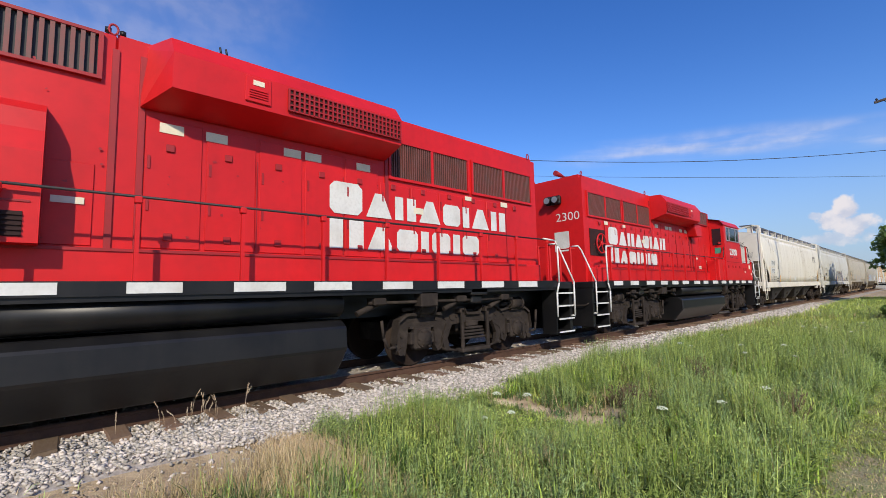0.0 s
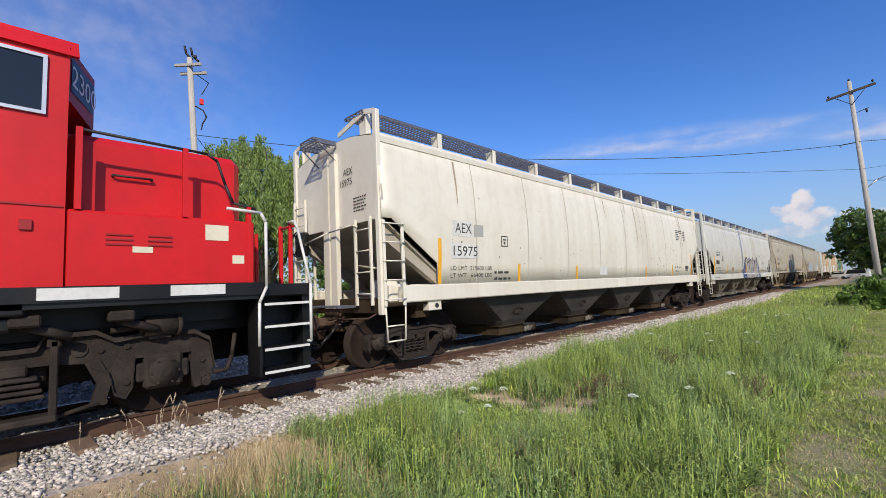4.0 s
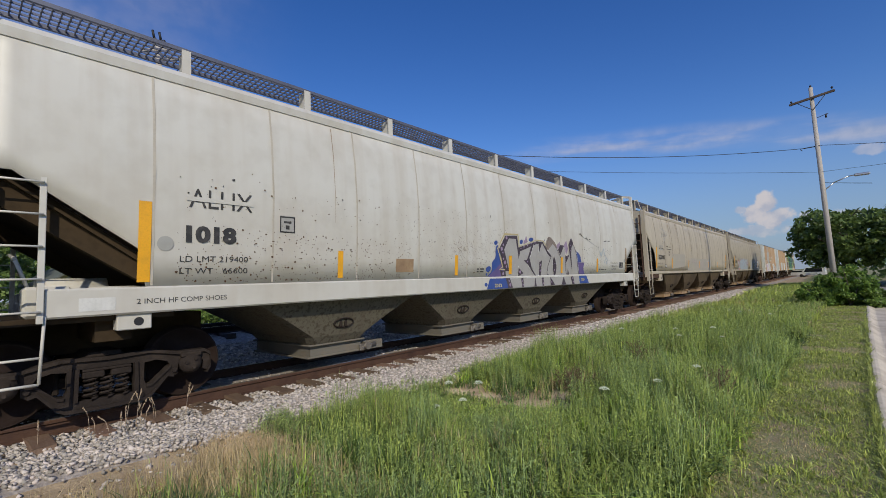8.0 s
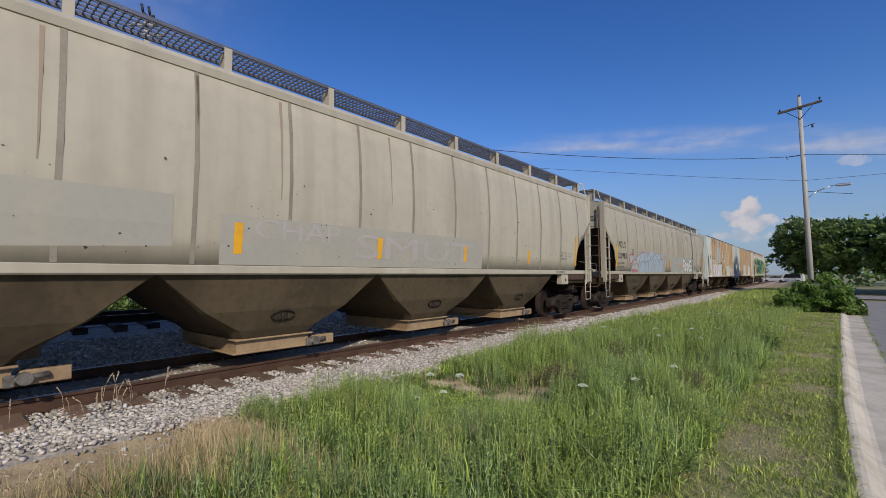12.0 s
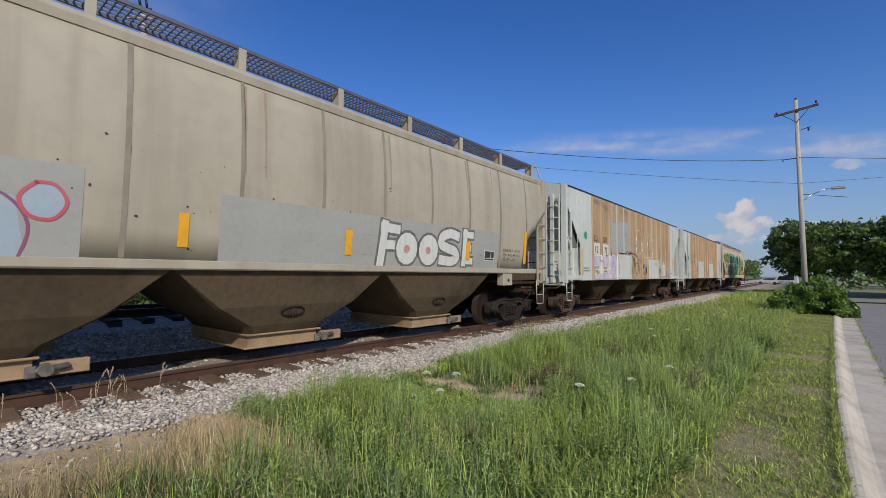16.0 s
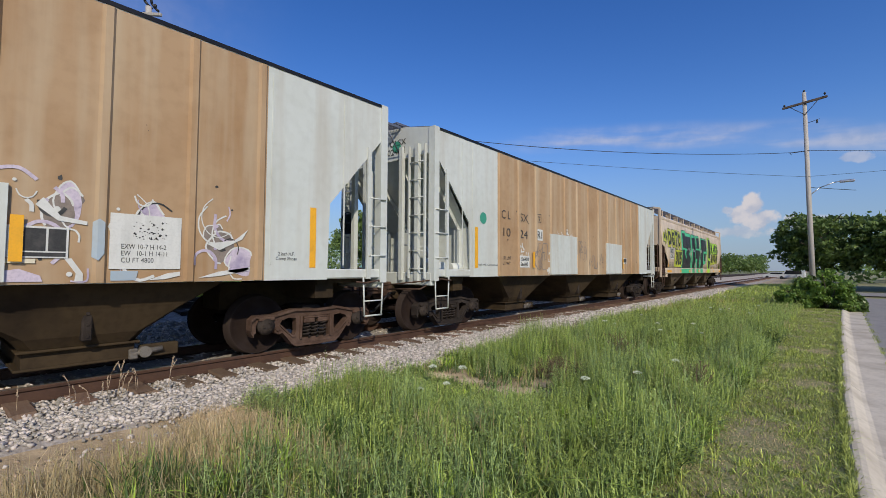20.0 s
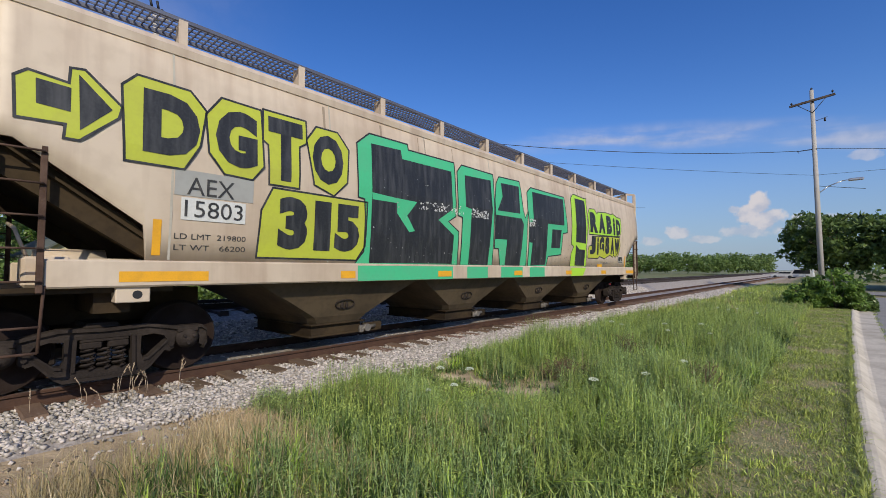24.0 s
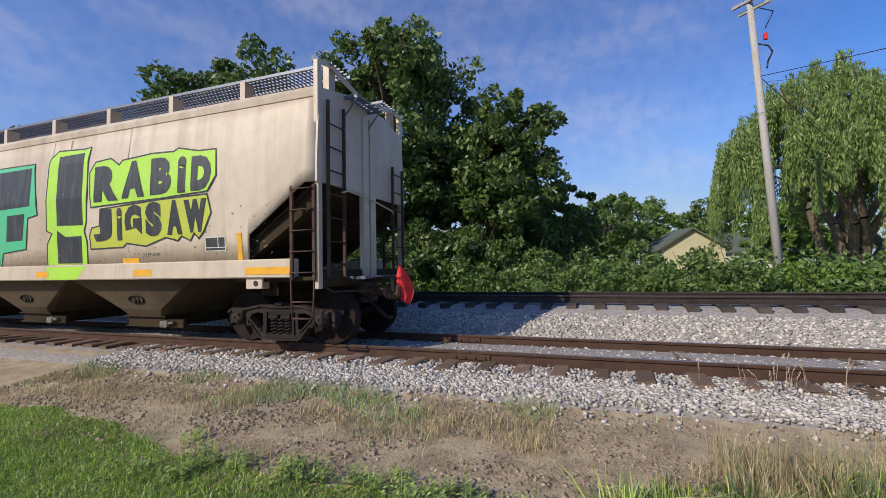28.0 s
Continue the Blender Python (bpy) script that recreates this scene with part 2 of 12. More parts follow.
GATE = material("outlet_gate_tan", (0.36, 0.25, 0.14), 0.7, spots=(0.2, 0.12, 0.07), scale=3, amount=0.7)
DUSTY_SLOPE = material("dusty_slope_sheet", (0.4, 0.36, 0.29), 0.7, spots=(0.24, 0.21, 0.165), scale=1.2, amount=0.7)
# near black: shade of the end cavity is put into this colour
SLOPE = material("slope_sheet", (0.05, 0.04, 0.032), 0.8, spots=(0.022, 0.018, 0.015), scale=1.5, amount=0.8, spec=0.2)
CASTING = material("worn_casting", (0.2, 0.18, 0.155), 0.6, 0.3, spots=(0.07, 0.055, 0.045), scale=9, amount=0.8)
GALV = material("galvanised_grating", (0.17, 0.18, 0.22), 0.5, 0.5, spots=(0.1, 0.1, 0.13), scale=4)
INK = material("stencil_black", (0.03, 0.03, 0.03), 0.6, spots=(0.12, 0.11, 0.1), scale=9, amount=0.5)
GREYPAINT = material("grey_patch_paint", (0.38, 0.38, 0.35), 0.55, spots=(0.33, 0.32, 0.29), scale=1.5, amount=0.5)
G_BLACK = material("spray_black", (0.018, 0.019, 0.021), 0.5, spots=(0.1, 0.1, 0.1), scale=3.5, amount=0.5, stretch=(1, 3, 0.5))
G_GREEN = material("spray_sea_green", (0.07, 0.52, 0.24), 0.5, spots=(0.12, 0.44, 0.24), scale=2, amount=0.5)
G_LIME = material("spray_lime", (0.42, 0.72, 0.05), 0.5, spots=(0.36, 0.6, 0.08), scale=2, amount=0.5)
G_OLIVE = material("spray_yellow_green", (0.5, 0.55, 0.05), 0.5, spots=(0.44, 0.44, 0.07), scale=2, amount=0.5)
G_SILVER = material("spray_silver", (0.4, 0.39, 0.37), 0.45, spots=(0.33, 0.32, 0.3), scale=3, amount=0.5)
G_PURPLE = material("spray_violet", (0.11, 0.09, 0.24), 0.5, spots=(0.2, 0.13, 0.27), scale=3, amount=0.6)
G_BLUE = material("spray_pale_blue", (0.36, 0.45, 0.52), 0.5, spots=(0.42, 0.43, 0.42), scale=2, amount=0.6)
G_PINK = material("spray_red", (0.55, 0.1, 0.13), 0.5, spots=(0.45, 0.2, 0.2), scale=3, amount=0.4)
G_WHITE = material("spray_white", (0.68, 0.68, 0.64), 0.5, spots=(0.5, 0.5, 0.46), scale=4, amount=0.5, stretch=(1, 3, 0.6))
G_TEAL = material("spot_green", (0.05, 0.3, 0.2), 0.5, spots=(0.07, 0.25, 0.18), scale=4)
G_ROYAL = material("spray_royal_blue", (0.04, 0.085, 0.3), 0.5, spots=(0.1, 0.12, 0.3), scale=3, amount=0.5)
G_SMOKE = material("spray_smoke", (0.27, 0.22, 0.18), 0.55, spots=(0.13, 0.11, 0.1), scale=4, amount=0.8)
# darkened to carry the shade under the car body
UNDER_DARK = material("shade_darkened_underside", (0.035, 0.032, 0.03), 0.75, spots=(0.07, 0.062, 0.055), scale=1.5, amount=0.6, spec=0.25)
# pale bay and gate paint toned down to hold shade; specks are rust
UNDER_PALE = material("speckled_pale_shaded_underside", (0.14, 0.127, 0.094), 0.75, spots=(0.05, 0.037, 0.025), scale=18, amount=0.6, streak=(0.12, 0.1, 0.075), streak_amt=0.5, bump=0.1, bump_scale=6, spec=0.15, lo=0.5, hi=0.62)
GATE_PALE = material("pale_outlet_gate", (0.16, 0.15, 0.125), 0.7, spots=(0.2, 0.16, 0.12), scale=4, amount=0.6, spec=0.2)
G_FADED_RED = material("spray_faded_red", (0.5, 0.24, 0.21), 0.55, spots=(0.6, 0.48, 0.42), scale=12, amount=0.8)
G_HAZE = material("spray_thin_black", (0.2, 0.19, 0.17), 0.55, spots=(0.07, 0.07, 0.07), scale=9, amount=0.9, stretch=(1, 2.5, 0.5))
G_PLUM = material("spray_dark_plum", (0.06, 0.045, 0.06), 0.5, spots=(0.13, 0.1, 0.12), scale=5, amount=0.5)
G_MAUVE = material("spray_mauve", (0.3, 0.22, 0.33), 0.5, spots=(0.38, 0.33, 0.4), scale=4, amount=0.6)
G_GOLD = material("spray_dull_gold", (0.5, 0.42, 0.2), 0.5, spots=(0.55, 0.5, 0.36), scale=4, amount=0.6)
RUST_CHIP = material("rust_chip", (0.12, 0.06, 0.03), 0.85, spots=(0.05, 0.03, 0.02), scale=20, amount=0.7)
# dusty tan, lowered so the colour itself carries the shade under the sill
UNDER_TAN = material("dusty_tan_shaded_underside", (0.105, 0.078, 0.047), 0.8, spots=(0.05, 0.037, 0.024), scale=1.2, amount=0.8, spec=0.2)
MAIN_RAIL = material("dark_main_rail", (0.06, 0.045, 0.04), 0.7, 0.2, spots=(0.03, 0.024, 0.022), scale=5, amount=0.7, spec=0.25)
G_LILAC = material("spray_lilac", (0.6, 0.52, 0.6), 0.5, spots=(0.3, 0.25, 0.38), scale=4, amount=0.8, stretch=(1, 1.4, 1))
FLAG = material("red_cloth", (0.75, 0.03, 0.03), 0.7, spots=(0.5, 0.02, 0.02), scale=6, amount=0.4)
STEEL_RAIL = material("rusty_rail", (0.095, 0.052, 0.035), 0.8, 0.1, spots=(0.055, 0.032, 0.024), scale=5, amount=0.7, bump=0.2, bump_scale=60, spec=0.25)
RAIL_TOP = material("rail_head", (0.42, 0.38, 0.35), 0.35, 0.7, spots=(0.22, 0.14, 0.1), scale=3, amount=0.6)
TIE = material("weathered_tie", (0.17, 0.108, 0.072), 0.9, spots=(0.21, 0.155, 0.11), scale=4, amount=0.8, bump=0.6, bump_scale=25, objvar=0.3, stretch=(1, 6, 1), spec=0.2)
STONE = material("ballast_stone", (0.51, 0.465, 0.41), 0.9, spots=(0.36, 0.31, 0.26), scale=14, amount=0.6, island=0.42, spec=0.2)
BED = material("ballast_bed", (0.3, 0.265, 0.23), 0.95, spots=(0.5, 0.45, 0.4), scale=16, amount=0.9, bump=0.9, bump_scale=24, spec=0.2)
CONCRETE = material("kerb_concrete", (0.6, 0.54, 0.44), 0.9, spots=(0.36, 0.31, 0.24), scale=1.6, amount=0.7, bump=0.3, bump_scale=40, spec=0.2)
ASPHALT = material("old_asphalt", (0.3, 0.285, 0.265), 0.9, spots=(0.21, 0.2, 0.19), scale=2, amount=0.6, bump=0.4, bump_scale=60, spec=0.2)
WOODPOLE = material("grey_pole_wood", (0.46, 0.43, 0.39), 0.85, spots=(0.34, 0.31, 0.27), scale=2, amount=0.7, stretch=(8, 8, 0.5), bump=0.2, bump_scale=20)
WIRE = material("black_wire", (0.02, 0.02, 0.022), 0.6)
BARK = material("tree_bark", (0.11, 0.085, 0.062), 0.95, spots=(0.19, 0.155, 0.12), scale=4, amount=0.7, bump=0.6, bump_scale=15)


def foliage(name, base, var=0.42, trans=0.35):
    return material(name, base, 0.42, spots=tuple(v * 0.5 for v in base), scale=1.0, amount=0.55, island=var, trans=trans)


LEAF_DARK = foliage("maple_leaves", (0.14, 0.215, 0.055), 0.5)
LEAF_MID = foliage("mixed_leaves", (0.17, 0.26, 0.07))
LEAF_LIGHT = foliage("light_leaves", (0.19, 0.31, 0.06))
LEAF_WILLOW = foliage("willow_leaves", (0.25, 0.35, 0.1))
BLADE = foliage("meadow_grass", (0.44, 0.53, 0.12), 0.6, 0.15)
BLADE_DARK = foliage("broadleaf_weeds", (0.33, 0.43, 0.11), 0.5, 0.12)
# dark green that holds the shade in the gaps between taller weeds
BLADE_SHADE = foliage("deep_green_grass", (0.085, 0.15, 0.035), 0.5, 0.1)
BLADE_LIME = foliage("fresh_grass", (0.4, 0.58, 0.09), 0.4, 0.2)
BLADE_BLUE = foliage("blue_green_grass", (0.33, 0.43, 0.14), 0.55, 0.12)
BLADE_DRY = foliage("dry_grass", (0.56, 0.46, 0.25), 0.4, 0.2)
LAWN_BLADE = foliage("mown_grass", (0.36, 0.42, 0.11), 0.5, 0.25)
LAWN_GREEN = foliage("lawn_grass", (0.33, 0.48, 0.08), 0.45, 0.25)
STRAW = foliage("pale_straw", (0.76, 0.6, 0.38), 0.3, 0.2)
LITTER = foliage("dead_litter", (0.42, 0.31, 0.18), 0.5, 0.1)
BLADE_GREY = foliage("grey_green_stems", (0.32, 0.44, 0.16), 0.5, 0.12)
FLOWER = foliage("white_umbels", (0.66, 0.72, 0.55), 0.12, 0.2)
SEED = material("pale_seed_heads", (0.52, 0.4, 0.27), 0.8, spots=(0.4, 0.3, 0.2), scale=9)
BROWNWEED = material("brown_weed", (0.15, 0.108, 0.06), 0.9, spots=(0.24, 0.18, 0.1), scale=9, island=0.3)


def ground_material():
    m = bpy.data.materials.new("soil_and_turf")
    m.use_nodes = True
    nt = m.node_tree
    N, L = nt.nodes.new, nt.links.new
    b = nt.nodes["Principled BSDF"]
    b.inputs["Roughness"].default_value = 0.95
    tc = N("ShaderNodeTexCoord")

    def nz(s, d=8):
        n = N("ShaderNodeTexNoise")
        L(tc.outputs["Object"], n.inputs["Vector"])
        n.inputs["Scale"].default_value, n.inputs["Detail"].default_value = s, d
        return n.outputs[0]

    def mix(f, a, c):
        x = N("ShaderNodeMix")
        x.data_type = "RGBA"
        L(f, x.inputs[0])
        for i, v in ((6, a), (7, c)):
            if isinstance(v, tuple):
                x.inputs[i].default_value = (*v, 1)
            else:
                L(v, x.inputs[i])
        return x.outputs[2]

    def rng(v, lo, hi):
        r = N("ShaderNodeMapRange")
        r.interpolation_type = "SMOOTHSTEP"
        L(v, r.inputs[0])
        r.inputs[1].default_value, r.inputs[2].default_value = lo, hi
        return r.outputs[0]

    turf = mix(rng(nz(1.3), 0.42, 0.6), (0.13, 0.17, 0.05), (0.24, 0.21, 0.1))
    turf = mix(rng(nz(40, 4), 0.5, 0.75), turf, (0.1, 0.14, 0.035))
    soil = mix(rng(nz(3), 0.35, 0.65), (0.45, 0.345, 0.215), (0.3, 0.225, 0.135))
    soil = mix(rng(nz(60, 5), 0.5, 0.75), soil, (0.46, 0.37, 0.26))
    sep = N("ShaderNodeSeparateXYZ")
    L(tc.outputs["Object"], sep.inputs[0])
    wob = N("ShaderNodeMath")
    wob.operation = "MULTIPLY_ADD"
    L(nz(0.9, 5), wob.inputs[0])
    wob.inputs[1].default_value = -2.4
    L(sep.outputs[0], wob.inputs[2])
    f = rng(wob.outputs[0], -4.75, -4.2)
    far = rng(sep.outputs[0], -16.6, -15.2)
    grown = mix(far, turf, mix(f, soil, turf))
    edge = nz(4.5, 5)
    for cx, cy, rx, ry in ((-3.15, 5.4, 0.55, 0.35), (-4.65, 5.4, 0.28, 0.26), (-4.05, 5.55, 0.32, 0.28), (-3.05, 6.1, 0.4, 0.32), (-3.7, 7.2, 0.3, 0.3), (-5.2, 11.8, 0.7, 0.9)):
        vm, ln, ad = N("ShaderNodeVectorMath"), N("ShaderNodeVectorMath"), N("ShaderNodeMath")
        vm.operation, ln.operation, ad.operation = "MULTIPLY_ADD", "LENGTH", "ADD"
        L(tc.outputs["Object"], vm.inputs[0])
        vm.inputs[1].default_value, vm.inputs[2].default_value = (1 / rx, 1 / ry, 0), (-cx / rx, -cy / ry, 0)
        L(vm.outputs[0], ln.inputs[0])
        L(ln.outputs["Value"], ad.inputs[0])
        L(edge, ad.inputs[1])
        grown = mix(rng(ad.outputs[0], 1.0, 1.75), (0.62, 0.5, 0.34), grown)
    thatch = mix(rng(nz(2.2, 6), 0.4, 0.62), (0.25, 0.27, 0.11), (0.31, 0.26, 0.15))
    thatch = mix(rng(nz(55, 4), 0.48, 0.7), thatch, (0.16, 0.16, 0.07))
    strip = N("ShaderNodeMath")
    strip.operation = "MULTIPLY_ADD"
    L(sep.outputs[1], strip.inputs[0])
    strip.inputs[1].default_value = -0.022
    L(sep.outputs[0], strip.inputs[2])
    grown = mix(rng(strip.outputs[0], -1.7, -0.75), grown, thatch)
    L(grown, b.inputs["Base Color"])
    bn = N("ShaderNodeBump")
    bn.inputs["Strength"].default_value, bn.inputs["Distance"].default_value = 0.6, 0.03
    L(nz(25, 8), bn.inputs["Height"])
    L(bn.outputs[0], b.inputs["Normal"])
    return m


GROUND = ground_material()
GROUND_CLOD = material("soil_clod", (0.34, 0.265, 0.18), 0.95, spots=(0.22, 0.17, 0.11), scale=12, amount=0.6, island=0.4, spec=0.2)

from mathutils.geometry import tessellate_polygon

# ---- mesh helpers ----
def mesh_of(name, bm, *mats):
    me = bpy.data.meshes.new(name)
    bm.to_mesh(me)
    bm.free()
    for m in mats:
        me.materials.append(m)
    return me


def part(name, bm, mat, parent=None, label="", smooth=False):
    """One mesh object, under its thing where one is given. bm may be a bmesh or a shared mesh."""
    if isinstance(bm, bmesh.types.BMesh):
        mats = mat if isinstance(mat, (list, tuple)) else [mat]
        bm = mesh_of(name, bm, *mats)
        if smooth:
            for p in bm.polygons:
                p.use_smooth = True
    ob = new(name, bm)
    if parent is not None:
        ob.parent = parent
    if label:
        ob["label"] = label
    return ob


def pieces(name, bm, mat, parent=None, label="", smooth=False):
    """Each loose piece of the bmesh as a part of its own."""
    mats = mat if isinstance(mat, (list, tuple)) else [mat]
    bm.verts.ensure_lookup_table()
    seen, out = set(), []
    for v0 in bm.verts:
        if v0 in seen:
            continue
        stack, island = [v0], []
        seen.add(v0)
        while stack:
            v = stack.pop()
            island.append(v)
            for e in v.link_edges:
                w = e.other_vert(v)
                if w not in seen:
                    seen.add(w)
                    stack.append(w)
        one = bmesh.new()
        at = {v: one.verts.new(v.co) for v in island}
        for f in {f for v in island for f in v.link_faces}:
            g = one.faces.new([at[v] for v in f.verts])
            g.material_index, g.smooth = f.material_index, f.smooth
        out.append(part(name, mesh_of(name, one, *mats), None, parent, label))
    bm.free()
    return out


def raw_mesh(name, verts, faces, mat):
    """A mesh from arrays: verts (n, 3), faces (m, k) with k corners each."""
    verts, faces = np.asarray(verts, np.float32), np.asarray(faces, np.int32)
    me = bpy.data.meshes.new(name)
    me.vertices.add(len(verts))
    me.vertices.foreach_set("co", verts.ravel())
    n, k = faces.shape
    me.loops.add(n * k)
    me.loops.foreach_set("vertex_index", faces.ravel())
    me.polygons.add(n)
    me.polygons.foreach_set("loop_start", np.arange(0, n * k, k, dtype=np.int32))
    me.materials.append(mat)
    me.update(calc_edges=True)
    return me


def box(bm, x0, x1, y0, y1, z0, z1, bevel=0.0, mi=0):
    if bevel:
        b2 = bmesh.new()
        box(b2, x0, x1, y0, y1, z0, z1)
        bmesh.ops.bevel(b2, geom=b2.edges[:], offset=bevel, segments=1, affect="EDGES")
        join(bm, b2, mi)
        return bm
    v = [bm.verts.new(p) for p in ((x0, y0, z0), (x1, y0, z0), (x1, y1, z0), (x0, y1, z0), (x0, y0, z1), (x1, y0, z1), (x1, y1, z1), (x0, y1, z1))]
    for f in ((0, 3, 2, 1), (4, 5, 6, 7), (0, 1, 5, 4), (1, 2, 6, 5), (2, 3, 7, 6), (3, 0, 4, 7)):
        bm.faces.new([v[i] for i in f]).material_index = mi
    return bm


def join(bm, other, mi=None):
    at = {}
    for v in other.verts:
        at[v] = bm.verts.new(v.co)
    for f in other.faces:
        g = bm.faces.new([at[v] for v in f.verts])
        g.material_index = f.material_index if mi is None else mi
        g.smooth = f.smooth
    other.free()
    return bm


def tube(bm, p0, p1, r, n=8, r1=None, caps=True, mi=0, smooth=True):
    p0, p1 = Vector(p0), Vector(p1)
    r1 = r if r1 is None else r1
    q = (p1 - p0).to_track_quat("Z", "Y")
    a = [bm.verts.new(p0 + q @ Vector((r * math.cos(2 * math.pi * i / n), r * math.sin(2 * math.pi * i / n), 0))) for i in range(n)]
    b = [bm.verts.new(p1 + q @ Vector((r1 * math.cos(2 * math.pi * i / n), r1 * math.sin(2 * math.pi * i / n), 0))) for i in range(n)]
    for i in range(n):
        f = bm.faces.new((a[i], a[(i + 1) % n], b[(i + 1) % n], b[i]))
        f.smooth, f.material_index = smooth, mi
    if caps:
        bm.faces.new(a[::-1]).material_index = mi
        bm.faces.new(b).material_index = mi
    return bm


def pipe(bm, pts, r, n=6, mi=0):
    for a, b in zip(pts, pts[1:]):
        tube(bm, a, b, r, n, mi=mi)
    return bm


def prism(bm, pts, x0, x1, mi=0):
    """A (y, z) outline given some thickness along x."""
    a = [bm.verts.new((x0, y, z)) for y, z in pts]
    b = [bm.verts.new((x1, y, z)) for y, z in pts]
    n = len(pts)
    for i in range(n):
        bm.faces.new((a[i], a[(i + 1) % n], b[(i + 1) % n], b[i])).material_index = mi
    bm.faces.new(a[::-1]).material_index = mi
    bm.faces.new(b).material_index = mi
    return bm


def lathe(bm, prof, n=28, mi=0, y=0.0, z=0.0, caps=True):
    """Turn (x, r) round the x axis."""
    rings = []
    for x, r in prof:
        rings.append([bm.verts.new((x, y + r * math.cos(2 * math.pi * i / n), z + r * math.sin(2 * math.pi * i / n))) for i in range(n)])
    for k in range(len(rings) - 1):
        for i in range(n):
            f = bm.faces.new((rings[k][i], rings[k][(i + 1) % n], rings[k + 1][(i + 1) % n], rings[k + 1][i]))
            f.material_index, f.smooth = mi, True
    for rg, p in ((rings[0], prof[0]), (rings[-1], prof[-1])):
        if caps and p[1] > 0.001:
            bm.faces.new(rg).material_index = mi
    return bm


def fix(bm):
    bmesh.ops.recalc_face_normals(bm, faces=bm.faces[:])
    return bm


def thing(name, m, label, category, group="", kind=""):
    ob = new(name)
    ob.matrix_world = m
    ob.empty_display_size = 0.2
    return tagged(ob, label, category, group, kind)


# ---- lettering and painted shapes on a car's side ----
def glyphs(text, size, spacing=1.0, bold=0.0):
    cu = bpy.data.curves.new("text", "FONT")
    cu.body, cu.size, cu.space_character, cu.offset = text, size, spacing, bold
    cu.resolution_u = 3
    ob = bpy.data.objects.new("text", cu)
    me = bpy.data.meshes.new_from_object(ob)
    bm = bmesh.new()
    bm.from_mesh(me)
    bpy.data.objects.remove(ob)
    bpy.data.curves.remove(cu)
    bpy.data.meshes.remove(me)
    return bm


def fit_width(bm, y, z, width, height):
    """Move flat lettering from its own plane to (y, z), stretched to a width and height."""
    xs, ys = [v.co.x for v in bm.verts], [v.co.y for v in bm.verts]
    x0, y0, w, h = min(xs), min(ys), max(xs) - min(xs), max(ys) - min(ys)
    for v in bm.verts:
        v.co = (0, y + (v.co.x - x0) / w * width, z + (v.co.y - y0) / h * height)
    return bm


class RibSide:
    """A flat side with upright ribs at the given places; x over the flat sheet follows them."""

    def __init__(self, ribs, over):
        self.ribs, self.over = ribs, over

    def __call__(self, z):
        return 1.566 + self.over

    def at(self, y):
        d = min(abs(y - r) for r in self.ribs)
        return max(1.566, 1.56 + 0.042 * min(1.0, max(0.0, (0.07 - d) / 0.035))) + self.over


def lay(bm, prof, lift=0.006, step=0.3):
    """Lay a flat (y, z) drawing onto a side whose half width at height z is prof(z)."""
    zs = [v.co.z for v in bm.verts]
    for z, _ in CURVE:
        if zs and min(zs) < z < max(zs) and prof is bulge:
            bmesh.ops.bisect_plane(bm, geom=bm.verts[:] + bm.edges[:] + bm.faces[:], plane_co=(0, 0, z), plane_no=(0, 0, 1))
    if isinstance(prof, RibSide):
        ys = [v.co.y for v in bm.verts]
        for r in prof.ribs:
            for d in (-0.072, -0.035, 0.035, 0.072):
                if ys and min(ys) < r + d < max(ys):
                    bmesh.ops.bisect_plane(bm, geom=bm.verts[:] + bm.edges[:] + bm.faces[:], plane_co=(0, r + d, 0), plane_no=(0, 1, 0))
        for v in bm.verts:
            v.co.x = prof.at(v.co.y) + lift
    else:
        for v in bm.verts:
            v.co.x = prof(v.co.z) + lift
    for f in bm.faces:
        f.normal_update()
        if f.normal.x < 0:
            f.normal_flip()
    return bm


def poly(bm, pts):
    vs = [bm.verts.new((0, y, z)) for y, z in pts]
    for tri in tessellate_polygon([[Vector((y, z, 0)) for y, z in pts]]):
        bm.faces.new([vs[i] for i in tri])
    return bm


def painted(name, car, mat, shapes, prof, lift=0.006, label=""):
    if name not in ("small_writing", "paint_chip", "rust_run") and len(shapes) > 1:
        return [painted(name, car, mat, [pts], prof, lift, label) for pts in shapes][-1]
    bm = bmesh.new()
    for pts in shapes:
        poly(bm, pts)
    return part(name, lay(bm, prof, lift), mat, car, label)


def lettering(name, car, mat, text, y, z, width, height, prof, lift=0.007, bold=0.0, label=""):
    return part(name, lay(fit_width(glyphs(text, height, 1.0, bold), y, z, width, height), prof, lift), mat, car, label)


def rect(y0, y1, z0, z1):
    return [(y0, z0), (y1, z0), (y1, z1), (y0, z1)]


def rounded(pts, k=4):
    """A smooth line through the points."""
    if len(pts) < 3:
        return pts
    p = [pts[0]] + list(pts) + [pts[-1]]
    out = []
    for i in range(1, len(p) - 2):
        for j in range(k):
            t = j / k
            out.append(tuple(0.5 * (2 * p[i][a] + (p[i + 1][a] - p[i - 1][a]) * t + (2 * p[i - 1][a] - 5 * p[i][a] + 4 * p[i + 1][a] - p[i + 2][a]) * t * t
                                    + (3 * p[i][a] - p[i - 1][a] - 3 * p[i + 1][a] + p[i + 2][a]) * t ** 3) for a in (0, 1)))
    return out + [pts[-1]]


